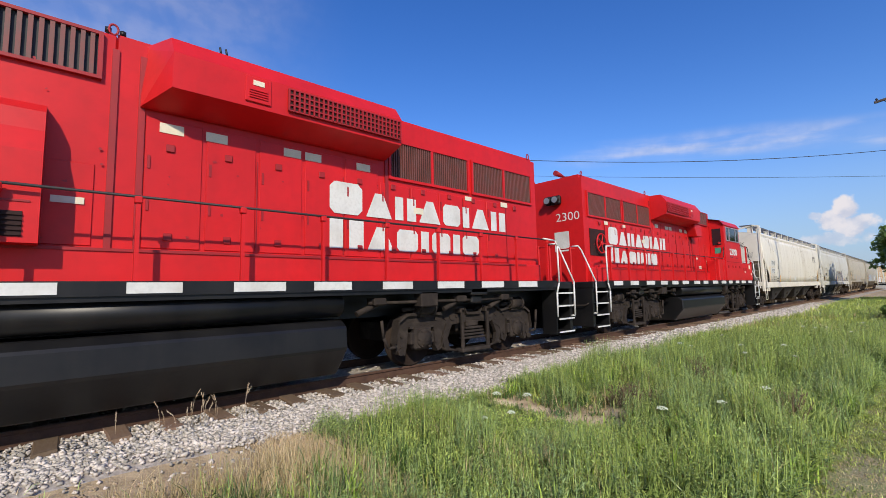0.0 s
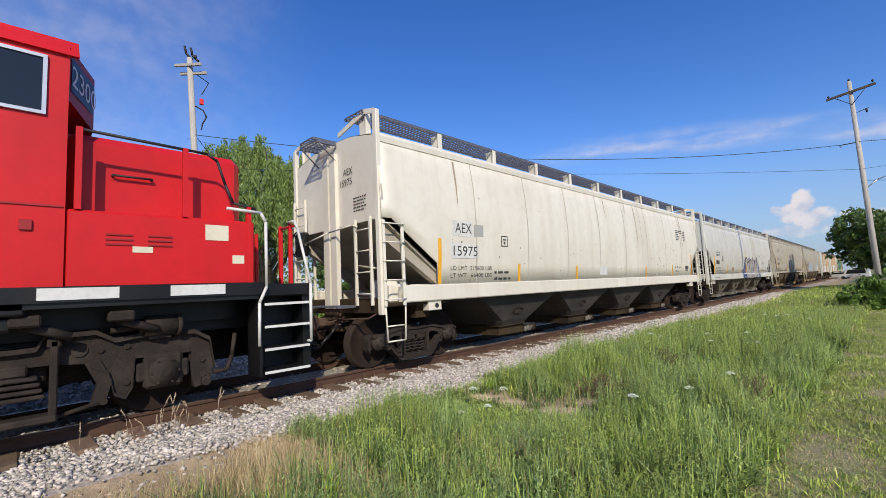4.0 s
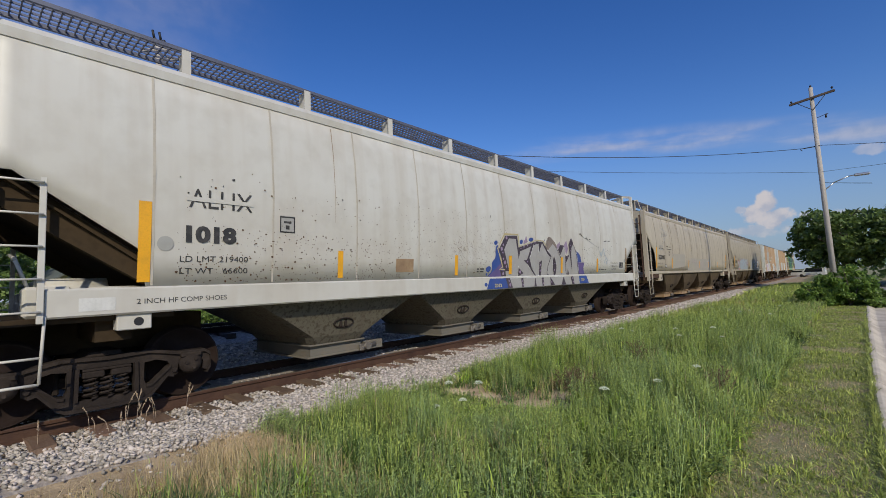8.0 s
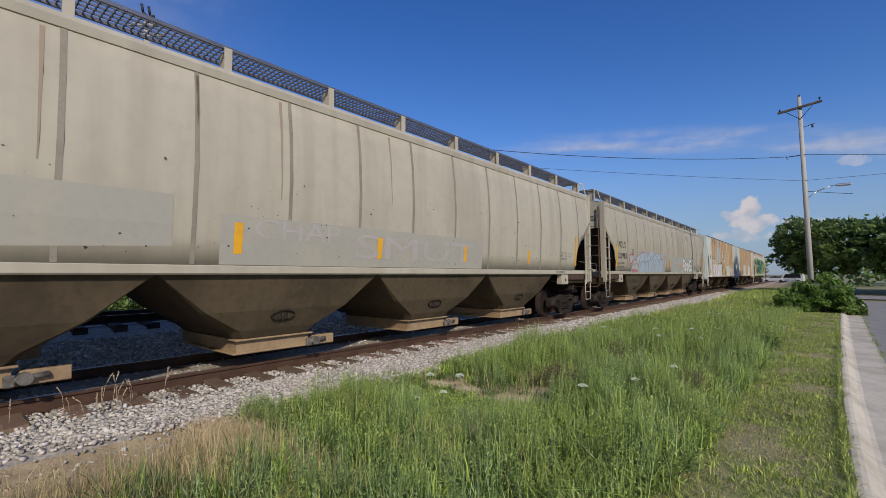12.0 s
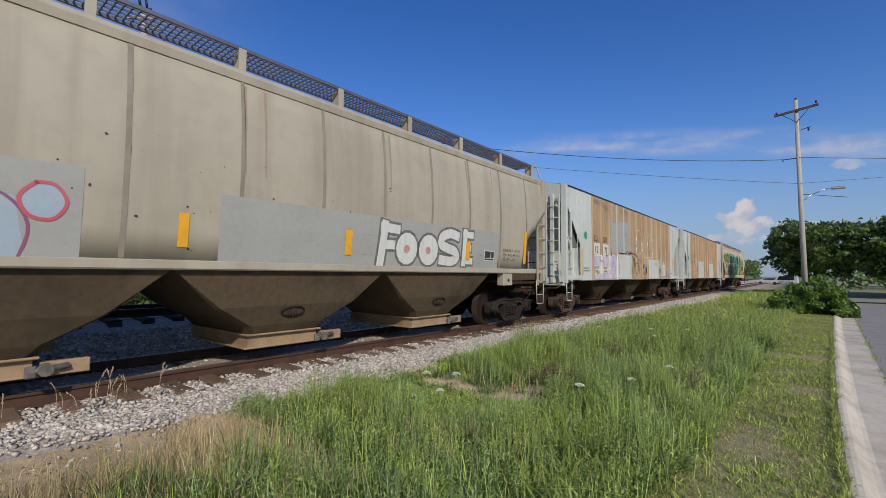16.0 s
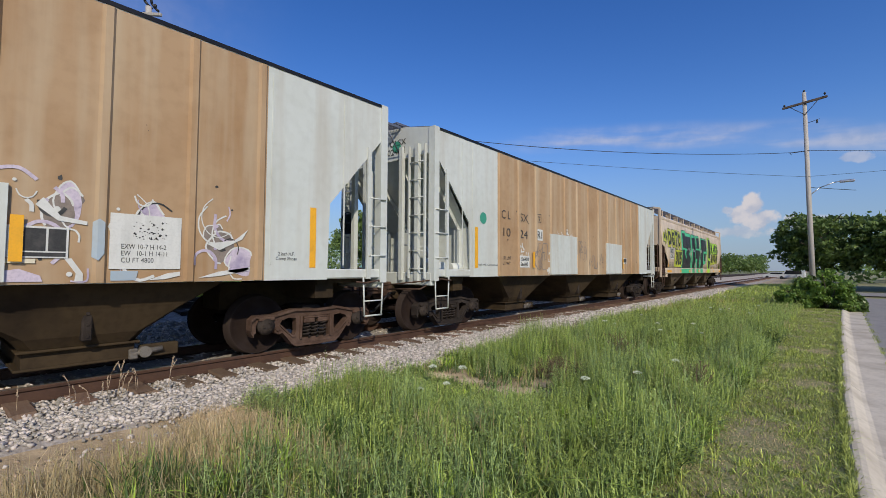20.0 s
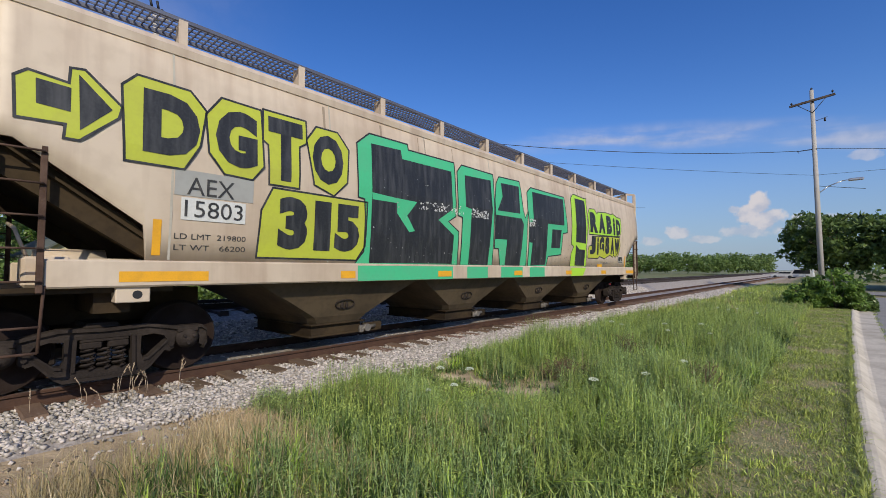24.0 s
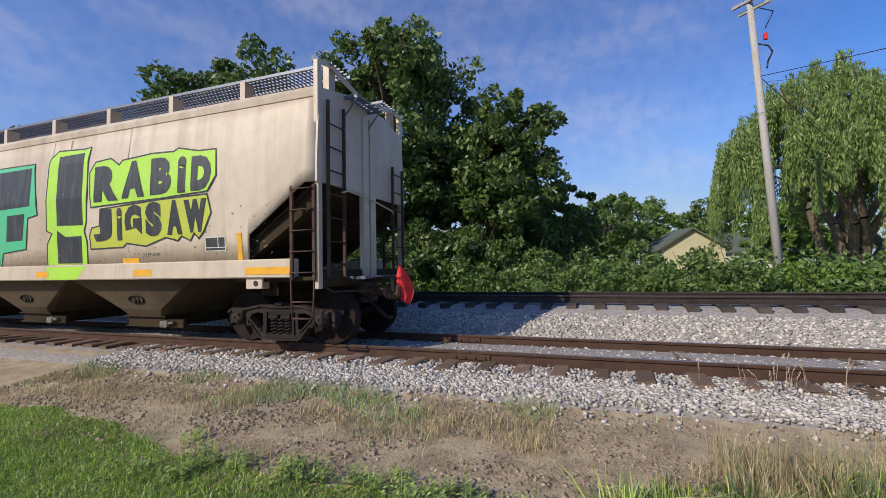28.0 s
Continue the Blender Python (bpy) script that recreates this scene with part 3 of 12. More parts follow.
def strokes(name, car, mat, lines, width, prof, lift=0.008, label=""):
    """Spray lines: each a list of (y, z)."""
    if len(lines) > 1:
        return [strokes(name, car, mat, [pts], width, prof, lift, label) for pts in lines][-1]
    bm = bmesh.new()
    for pts in lines:
        line = [Vector(pts[0])]
        for p in pts[1:]:
            if (Vector(p) - line[-1]).length > 1e-4:
                line.append(Vector(p))
        dirs = [(b - a).normalized() for a, b in zip(line, line[1:])]
        if not dirs:
            continue
        line[0], line[-1] = line[0] - dirs[0] * width * 0.3, line[-1] + dirs[-1] * width * 0.3
        prev = None
        for i, p in enumerate(line):
            d = dirs[max(0, i - 1)] + dirs[min(i, len(dirs) - 1)]
            d = d.normalized() if d.length > 0.3 else dirs[min(i, len(dirs) - 1)]
            k = 1 / max(0.7, d.dot(dirs[min(i, len(dirs) - 1)]))
            n = Vector((-d.y, d.x)) * width / 2 * k
            row = [bm.verts.new((0, p.x + n.x, p.y + n.y)), bm.verts.new((0, p.x - n.x, p.y - n.y))]
            if prev:
                bm.faces.new((prev[0], prev[1], row[1], row[0]))
            prev = row
    return part(name, lay(bm, prof, lift), mat, car, label)

# ---- ground, tracks and road ----
def smooth01(a, b, v):
    t = np.clip((v - a) / (b - a), 0, 1)
    return t * t * (3 - 2 * t)


def height(x, y):
    """Ground height over the plan."""
    x, y = np.asarray(x, float), np.asarray(y, float)
    z = np.full(np.broadcast(x, y).shape, -0.36)
    z = z + 0.05 * np.sin(x * 1.3 + 1) * np.sin(y * 0.9) * smooth01(-5.0, -4.2, x) * (1 - smooth01(-0.8, -0.2, x))
    z = z + (0.36 - 0.21) * (1 - smooth01(-6.15, -5.05, x))                       # siding bed
    z = z + (0.21 + 0.3) * (1 - smooth01(-10.9, -9.7, x))                           # bank of the main track
    z = z - 0.75 * (1 - smooth01(-15.0, -13.2, x))
    z = z + 0.5 * (1 - smooth01(-40, -18, x))
    far = smooth01(52, 150, y) * (1 - smooth01(-5.8, -4.6, x) * 0.0)
    z = z + 0.22 * far * smooth01(-5.2, -3.5, x)
    z = z - 0.3 * smooth01(0.03, 0.13, x - kerb_line(y)) * (1 - smooth01(9, 9.5, x)) * (1 - smooth01(40.4, 41.4, y))
    return z


def kerb_line(y):
    """x of the kerb's grass side."""
    return np.interp(np.asarray(y, float), [-30, 4, 8, 18, 29, 42, 60], [0.12, 0.2, 0.27, 0.62, 1.06, 1.62, 2.4])


def axis(*spans):
    out = []
    for a, b, s in spans:
        out += list(np.arange(a, b, s))
    return np.array(out + [spans[-1][1]])


def build_ground():
    xs = axis((-1500, -200, 130), (-200, -40, 16), (-40, -17, 2.3), (-17, -12.2, 0.4), (-12.2, -4, 0.2), (-4, -0.1, 0.3), (-0.1, 2.6, 0.045), (2.6, 10, 0.6), (10, 60, 5), (60, 1500, 180))
    ys = axis((-1500, -200, 130), (-200, -40, 10), (-40, -14, 1.6), (-14, 34, 0.4), (34, 120, 2.5), (120, 400, 20), (400, 1600, 150))
    X, Y = np.meshgrid(xs, ys, indexing="ij")
    Z = height(X, Y)
    n, m = X.shape
    idx = np.arange(n * m).reshape(n, m)
    faces = np.stack([idx[:-1, :-1], idx[1:, :-1], idx[1:, 1:], idx[:-1, 1:]], -1).reshape(-1, 4)
    me = raw_mesh("ground", np.stack([X, Y, Z], -1).reshape(-1, 3), faces, GROUND)
    me.polygons.foreach_set("use_smooth", np.ones(len(me.polygons), bool))
    tagged(new("ground", me), "flat trackside ground of turf and bare sandy soil", "ground", kind="structure")


build_ground()


def ribbon(name, prof, y0, y1, step, mat, label, dz=0.0, category="ballast"):
    """A strip along the track with a cross profile of (x, z)."""
    ys = np.arange(y0, y1 + step, step)
    V = np.array([[(x, y, z + dz + 0.012 * noise.noise((x * 3, y * 1.7, 0))) for x, z in prof] for y in ys])
    n, m = V.shape[:2]
    idx = np.arange(n * m).reshape(n, m)
    f = np.stack([idx[:-1, :-1], idx[:-1, 1:], idx[1:, 1:], idx[1:, :-1]], -1).reshape(-1, 4)
    ob = new(name, raw_mesh(name, V.reshape(-1, 3), f, mat))
    return tagged(ob, label, category, kind="structure")


ribbon("siding_ballast_bed", [(-9.4, -0.2), (-8.9, -0.16), (-8.3, -0.17), (-8.12, -0.136), (-7.5, -0.134), (-7.0, -0.136), (-6.8, -0.215), (-6.15, -0.205), (-5.75, -0.25), (-5.5, -0.29), (-5.3, -0.37)], -60, 160, 0.5, BED, "grey crushed stone bed under the siding track")
ribbon("main_ballast_bed", [(-15.2, -0.2), (-14.0, 0.25), (-13.4, 0.36), (-12.5, 0.36), (-11.3, 0.34), (-10.75, 0.31), (-10.4, 0.2), (-9.75, 0.0), (-9.4, -0.2)], -60, 160, 0.5, BED, "grey crushed stone bank under the main track", 0.012)


def rail_profile():
    half = [(0.0, 0.0), (0.03, 0.0), (0.037, -0.012), (0.034, -0.04), (0.01, -0.05), (0.009, -0.14), (0.07, -0.158), (0.07, -0.172)]
    return half + [(-x, z) for x, z in half[:0:-1]]


def rail(parent, x, z0, y0, y1, name="rail", steel=None):
    bm = bmesh.new()
    pr = rail_profile()
    ys = [y0, y1]
    rings = [[bm.verts.new((x + px, y, z0 + pz)) for px, pz in pr] for y in ys]
    n = len(pr)
    for i in range(n):
        f = bm.faces.new((rings[0][i], rings[0][(i + 1) % n], rings[1][(i + 1) % n], rings[1][i]))
        f.material_index = 1 if i in (0, n - 1) else 0
    for rg in rings:
        bm.faces.new(rg)
    return part(name, fix(bm), [steel or STEEL_RAIL, RAIL_TOP], parent)


siding = thing("siding_track", pose(0, 0, 0), "rusty siding track on weathered wooden ties", "railway track", kind="structure")
main_track = thing("main_track", pose(0, 0, 0), "raised main track on dark ties", "railway track", kind="structure")
JOINT_Y = -2.32
for sx, jy in ((0.7525, JOINT_Y), (-0.7525, JOINT_Y - 0.55)):
    for a, b in ((-300, jy - 0.006), (jy + 0.006, jy + 11.9), (jy + 11.912, 420)):
        rail(siding, TRACK_X + sx, 0, a, b)
    for k, yy in enumerate((jy, jy + 11.906)):
        for side in (-1, 1):
            bm = bmesh.new()
            bx = TRACK_X + sx + side * 0.022
            box(bm, bx - 0.012, bx + 0.012, yy - 0.31, yy + 0.31, -0.135, -0.048, 0.006)
            for i in range(4):
                tube(bm, (bx, yy - 0.23 + i * 0.153, -0.095), (bx + side * 0.035, yy - 0.23 + i * 0.153, -0.095), 0.018, 6)
            part("joint_bar", fix(bm), STEEL_RAIL, siding, "rust-red bolted joint bar")
for sx in (0.7525, -0.7525):
    rail(main_track, MAIN_X + sx, MAIN_Z, -300, 420, steel=MAIN_RAIL)


def tie_mesh(name, length, seed, mat, w=0.225, h=0.17):
    rnd = random.Random(seed)
    bm = bmesh.new()
    ns = 8
    rings = []
    for i in range(ns + 1):
        x = -length / 2 + length * i / ns
        j = [rnd.uniform(-0.012, 0.012) for _ in range(5)]
        rings.append([bm.verts.new((x + (rnd.uniform(-0.03, 0.02) if i in (0, ns) else 0), y, z)) for y, z in
                      ((-w / 2 + j[0], -h), (-w / 2 + j[1], -0.015 + j[4]), (-w / 2 + 0.02, j[2] * 0.6), (w / 2 - 0.02, j[3] * 0.6), (w / 2 + j[0], -0.015), (w / 2 + j[1], -h))])
    for a, b in zip(rings, rings[1:]):
        for i in range(5):
            bm.faces.new((a[i], a[i + 1], b[i + 1], b[i]))
    bm.faces.new(rings[0])
    bm.faces.new(rings[-1])
    return mesh_of(name, fix(bm), mat)


DARK_TIE = material("creosoted_tie", (0.045, 0.035, 0.03), 0.9, spots=(0.1, 0.08, 0.065), scale=4, amount=0.7, bump=0.4, objvar=0.3)


def lay_ties(parent, cx, z, length, spacing, y0, y1, near0, near1, mat, phase=0.0):
    kinds = [tie_mesh("tie", length, s, mat) for s in range(6)]
    rnd = random.Random(int(abs(cx) * 10))
    loose = []
    y = y0 + phase
    while y < y1:
        m = pose(cx + rnd.uniform(-0.05, 0.05), y + rnd.uniform(-0.03, 0.03), z + rnd.uniform(-0.012, 0.006), rnd.uniform(-1.5, 1.5), 0, rnd.uniform(-1.6, 1.6))
        if near0 <= y <= near1:
            ob = part("tie", rnd.choice(kinds), mat, parent)
            ob.matrix_basis = m
        else:
            loose.append(m)
        y += spacing
    bm = bmesh.new()
    for m in loose:
        b2 = bmesh.new()
        box(b2, -length / 2, length / 2, -0.11, 0.11, -0.17, 0)
        b2.transform(m)
        join(bm, b2)
    tagged(part("far_tie", fix(bm), mat, parent), kind="stuff")


lay_ties(siding, TRACK_X, -0.142, 2.7, 0.545, -48, 130, -14, 60, TIE, 0.18)
lay_ties(main_track, MAIN_X, MAIN_Z - 0.165, 2.62, 0.61, -48, 130, -16, 70, DARK_TIE)


# ---- road, kerb and gutter ----
def build_road():
    ys = np.concatenate([np.arange(-60, 41, 2.0)])
    V, F = [], []
    for y in ys:
        k = float(kerb_line(y))
        for dx in (0.68, 1.4, 2.6, 4.2, 6.6, 8.2):
            V.append((k + dx, y, -0.455 + 0.03 * (1 - abs(dx - 4.2) / 4.2)))
    n = 6
    for i in range(len(ys) - 1):
        for j in range(n - 1):
            a = i * n + j
            F.append((a, a + 1, a + n + 1, a + n))
    tagged(new("road", raw_mesh("road", V, F, ASPHALT)), "worn grey asphalt street beside the tracks", "road", kind="structure")
    kerb = thing("kerb", pose(0, 0, 0), "pale concrete kerb and gutter in cast lengths", "kerb", kind="structure")
    pr = [(0.0, -0.7), (0.0, -0.345), (0.02, -0.332), (0.06, -0.332), (0.1, -0.345), (0.2, -0.428), (0.25, -0.447), (0.69, -0.452), (0.69, -0.7)]
    y = -24.0
    rnd = random.Random(5)
    while y < 41:
        ln = 3.0
        bm = bmesh.new()
        rings = []
        for yy in (y + 0.008, y + ln - 0.008):
            k = float(kerb_line(yy)) + rnd.uniform(-0.006, 0.006)
            rings.append([bm.verts.new((k + a, yy, b)) for a, b in pr])
        for i in range(len(pr) - 1):
            bm.faces.new((rings[0][i], rings[0][i + 1], rings[1][i + 1], rings[1][i]))
        for rg in rings:
            bm.faces.new(rg)
        part("kerb_length", fix(bm), CONCRETE, kerb)
        y += ln
    # the street that crosses ahead
    V, F = [], []
    for i, x in enumerate(np.arange(1.6, 60, 3.0)):
        V += [(x, 41.0, -0.335), (x, 47.5, -0.335)]
        if i:
            F.append((2 * i - 2, 2 * i, 2 * i + 1, 2 * i - 1))
    tagged(new("cross_street", raw_mesh("cross_street", V, F, ASPHALT)), "asphalt street that crosses ahead", "road", kind="structure")


build_road()

# ---- running gear shared by all cars ----
def wheelset_mesh(r):
    k = r / 0.457
    bm = bmesh.new()
    tube(bm, (-1.0, 0, 0), (1.0, 0, 0), 0.075, 12)
    out = [mesh_of("wheelset", fix(bm), WHEEL)]
    for s in (-1, 1):
        bm = bmesh.new()
        pr = [(0.80, 0.10), (0.815, 0.14 * k), (0.79, 0.2 * k), (0.775, 0.34 * k), (0.80, 0.39 * k), (0.815, 0.435 * k)]
        tr = [(0.815, 0.435 * k), (0.812, 0.452 * k), (0.70, 0.459 * k), (0.685, 0.482 * k), (0.67, 0.484 * k), (0.668, 0.43 * k)]
        bk = [(0.668, 0.43 * k), (0.70, 0.36 * k), (0.70, 0.2 * k), (0.66, 0.13 * k), (0.66, 0.08)]
        lathe(bm, [(s * x, q) for x, q in pr], 32, 0, caps=False)
        lathe(bm, [(s * x, q) for x, q in tr], 32, 1, caps=False)
        lathe(bm, [(s * x, q) for x, q in bk], 32, 0, caps=False)
        bmesh.ops.remove_doubles(bm, verts=bm.verts[:], dist=0.0005)
        for f in bm.faces:
            f.smooth = len(f.verts) == 4
        out.append(mesh_of("wheel", fix(bm), WHEEL, TREAD))
    return out


def cap_mesh():
    bm = bmesh.new()
    lathe(bm, [(1.02, 0.14), (1.09, 0.135), (1.10, 0.115), (1.125, 0.11), (1.13, 0.03)], 20)
    for i in range(3):
        a = 2 * math.pi * i / 3
        tube(bm, (1.12, 0.065 * math.cos(a), 0.065 * math.sin(a)), (1.15, 0.065 * math.cos(a), 0.065 * math.sin(a)), 0.022, 6)
    return mesh_of("bearing_cap", fix(bm), GRIME)


WHEEL_FREIGHT, WHEEL_LOCO, CAP = wheelset_mesh(0.457), wheelset_mesh(0.508), cap_mesh()
SPINNERS = []


def add_wheelset(car, y, r, mesh):
    ws = part("wheelset", mesh[0], None, car)
    ws.matrix_basis = pose(0, y, r)
    for m in mesh[1:]:
        part("wheel", m, None, ws)
    for s in (0, 180):
        c = part("bearing_cap", CAP, None, ws)
        c.matrix_basis = pose(0, 0, 0, 0, 0, s)
    SPINNERS.append((ws, y, r))


FRAME_EDGE = [(0.0, 0.665), (0.42, 0.685), (0.6, 0.65), (0.76, 0.615), (1.06, 0.615), (1.13, 0.56), (1.135, 0.4), (1.09, 0.33), (1.04, 0.36), (1.05, 0.46), (1.0, 0.56), (0.9, 0.6), (0.8, 0.56),
              (0.745, 0.46), (0.74, 0.34), (0.69, 0.31), (0.62, 0.33), (0.46, 0.14), (0.38, 0.085), (0.0, 0.075)]
FRAME_WINDOW = [(0.37, 0.535), (0.5, 0.55), (0.62, 0.515), (0.655, 0.46), (0.45, 0.27), (0.39, 0.265), (0.365, 0.33)]
SPRING_WINDOW = [(-0.255, 0.55), (0.255, 0.55), (0.265, 0.2), (-0.265, 0.2)]


def plate(bm, loops, x0, x1):
    """A plate of some thickness from a (y, z) outline and its holes."""
    flat_loops = [[Vector((y, z, 0)) for y, z in lp] for lp in loops]
    pts = [p for lp in loops for p in lp]
    a = [bm.verts.new((x0, y, z)) for y, z in pts]
    b = [bm.verts.new((x1, y, z)) for y, z in pts]
    for t in tessellate_polygon(flat_loops):
        bm.faces.new([a[i] for i in t])
        bm.faces.new([b[i] for i in t])
    k = 0
    for lp in loops:
        n = len(lp)
        for i in range(n):
            p, q = k + i, k + (i + 1) % n
            bm.faces.new((a[p], a[q], b[q], b[p]))
        k += n
    return bm


def side_frame_mesh(mat):
    bm = bmesh.new()
    edge = FRAME_EDGE + [(-y, z) for y, z in FRAME_EDGE[-2:0:-1]]
    plate(bm, [edge, FRAME_WINDOW, [(-y, z) for y, z in FRAME_WINDOW], SPRING_WINDOW], 0.95, 1.06)
    for s in (1, -1):
        # raised ribs round the edge, the bearing adapter and the bolster end
        for (ya, za), (yb, zb) in zip(FRAME_EDGE[:7], FRAME_EDGE[1:8]):
            prism(bm, [(s * ya, za + 0.004), (s * yb, zb + 0.004), (s * yb, zb - 0.036), (s * ya, za - 0.036)], 0.93, 1.095)
        for (ya, za), (yb, zb) in zip(FRAME_EDGE[15:19], FRAME_EDGE[16:20]):
            prism(bm, [(s * ya, za - 0.004), (s * yb, zb - 0.004), (s * yb, zb + 0.036), (s * ya, za + 0.036)], 0.93, 1.09)
        for (ya, za), (yb, zb) in zip(FRAME_WINDOW[3:5], FRAME_WINDOW[4:6]):
            prism(bm, [(s * ya, za + 0.003), (s * yb, zb + 0.003), (s * yb, zb - 0.03), (s * ya, za - 0.03)], 0.94, 1.082)
        prism(bm, [(s * 0.262, 0.56), (s * 0.3, 0.56), (s * 0.31, 0.19), (s * 0.272, 0.19)], 0.94, 1.087)
        box(bm, 0.98, 1.115, s * 0.89 - 0.125, s * 0.89 + 0.125, 0.535, 0.592, 0.012)
        box(bm, 1.0, 1.1, min(s * 0.03, s * 0.235), max(s * 0.03, s * 0.235), 0.44, 0.515, 0.014)
        tube(bm, (1.055, s * 0.7, 0.39), (1.085, s * 0.7, 0.39), 0.03, 8)
    box(bm, 0.9, 1.085, -0.235, 0.235, 0.515, 0.546, 0.008)
    return mesh_of("side_frame", fix(bm), mat)


def spring_mesh():
    bm = bmesh.new()
    n, turns = 40, 4.5
    prev = None
    r, w = 0.062, 0.017
    for i in range(n + 1):
        a = 2 * math.pi * turns * i / n
        c = Vector((r * math.cos(a), r * math.sin(a), 0.25 * i / n))
        t = Vector((-math.sin(a), math.cos(a), 0.02))
        q = t.to_track_quat("Z", "Y")
        ring = [bm.verts.new(c + q @ Vector((w * math.cos(b), w * math.sin(b), 0))) for b in (0, 1.57, 3.14, 4.71)]
        if prev:
            for k in range(4):
                bm.faces.new((prev[k], prev[(k + 1) % 4], ring[(k + 1) % 4], ring[k]))
        prev = ring
    return mesh_of("spring", fix(bm), GRIME)


FRAME_GREY, FRAME_RUST, SPRING = side_frame_mesh(GRIME), side_frame_mesh(GRIME_BROWN), spring_mesh()


def freight_truck(car, yc, frame_mesh, mat):
    for turn in (0, 180):
        f = part("side_frame", frame_mesh, None, car)
        f.matrix_basis = pose(0, yc, 0, 0, 0, turn)
        for k in (-1, 0, 1):
            sp = part("spring", SPRING, None, f)
            sp.matrix_basis = pose(1.02, k * 0.15, 0.205)
    bm = bmesh.new()
    box(bm, -0.95, 0.95, -0.19, 0.19, 0.42, 0.72, 0.04)
    tube(bm, (0, 0, 0.7), (0, 0, 0.86), 0.2, 16)
    for s in (-1, 1):
        box(bm, -0.8, 0.8, s * 0.38 - 0.05, s * 0.38 + 0.05, 0.33, 0.45)
        for e in (-1, 1):
            box(bm, e * 0.75 - 0.06, e * 0.75 + 0.06, min(s * 0.4, s * 0.47), max(s * 0.4, s * 0.47), 0.26, 0.56, 0.015)
    b = part("bolster", fix(bm), mat, car)
    b.matrix_basis = pose(0, yc, 0)
    for k in (-0.89, 0.89):
        add_wheelset(car, yc + k, 0.457, WHEEL_FREIGHT)


def coupler(car, y, s, mat=GRIME_BROWN):
    bm = bmesh.new()
    box(bm, -0.09, 0.09, *sorted((y - s * 0.3, y + s * 0.42)), 0.78, 0.94, 0.02)
    box(bm, -0.24, 0.14, *sorted((y + s * 0.36, y + s * 0.62)), 0.72, 1.0, 0.04)
    box(bm, 0.05, 0.2, *sorted((y + s * 0.5, y + s * 0.7)), 0.74, 0.98, 0.03)
    box(bm, -0.3, 0.3, *sorted((y - s * 0.28, y + s * 0.02)), 0.66, 1.06, 0.03)
    part("coupler", fix(bm), mat, car, "rusty knuckle coupler")
    bm = bmesh.new()
    pts = [(0.35, y - s * 0.1, 0.82), (0.38, y + s * 0.12, 0.8), (0.36, y + s * 0.3, 0.62), (0.28, y + s * 0.46, 0.44), (0.2, y + s * 0.56, 0.4)]
    pipe(bm, pts, 0.028, 8)
    part("air_hose", fix(bm), BLACK, car, "hanging black brake hose")
    bm = bmesh.new()
    pipe(bm, [(1.35, y - s * 0.05, 1.0), (1.3, y + s * 0.08, 0.93), (0.4, y + s * 0.12, 0.9), (0.25, y + s * 0.3, 0.84)], 0.016, 6)
    part("uncoupling_lever", fix(bm), mat, car)


# ---- covered hopper cars ----
CURVE = ((1.15, 1.50), (1.45, 1.515), (2.0, 1.565), (2.8, 1.60), (3.5, 1.565), (4.05, 1.49), (4.3, 1.45))


def bulge(z):
    for (z0, x0), (z1, x1) in zip(CURVE, CURVE[1:]):
        if z <= z1:
            t = max(0.0, (z - z0) / (z1 - z0))
            return x0 + (x1 - x0) * t
    return CURVE[-1][1]


def flat(z):
    return 1.56


def grating(bm, x0, x1, y0, y1, z, pitch=0.085, bar=0.014, axis_y=True):
    n = max(2, int((x1 - x0) / 0.1))
    for i in range(n + 1):
        x = x0 + (x1 - x0) * i / n
        w = 0.02 if i in (0, n) else bar / 2
        box(bm, x - w, x + w, y0, y1, z - (0.05 if i in (0, n) else 0.025), z)
    y = y0
    while y < y1:
        box(bm, x0, x1, y - bar / 2, y + bar / 2, z - 0.025, z - 0.002)
        y += pitch
    return bm


def ladder(car, name, x, ya, yb, z0, z1, rungs, mat, short=False):
    for y in ((yb,) if short else (ya, yb)):
        bm = bmesh.new()
        box(bm, x - 0.022, x + 0.022, y - 0.028, y + 0.028, z0, z1, 0.005)
        part(name, fix(bm), mat, car)
    for i in range(rungs):
        z = z0 + 0.12 + (z1 - z0 - 0.18) * i / (rungs - 1)
        bm = bmesh.new()
        pipe(bm, [(x + 0.01, ya - 0.04, z), (x + 0.05 * (1 if x > 0 else -1), ya, z), (x + 0.05 * (1 if x > 0 else -1), yb, z), (x + 0.01, yb, z)], 0.012, 6)
        part("ladder_rung", fix(bm), mat, car)


def sill_step(car, x, ya, yb, z0, mat):
    bm = bmesh.new()
    zt = 1.2
    pipe(bm, [(x, ya, zt), (x, ya + 0.03, z0), (x, yb - 0.03, z0), (x, yb, zt)], 0.016, 6)
    tube(bm, (x, ya + 0.02, z0 + 0.26), (x, yb - 0.02, z0 + 0.26), 0.014, 6)
    part("sill_step", fix(bm), mat, car)


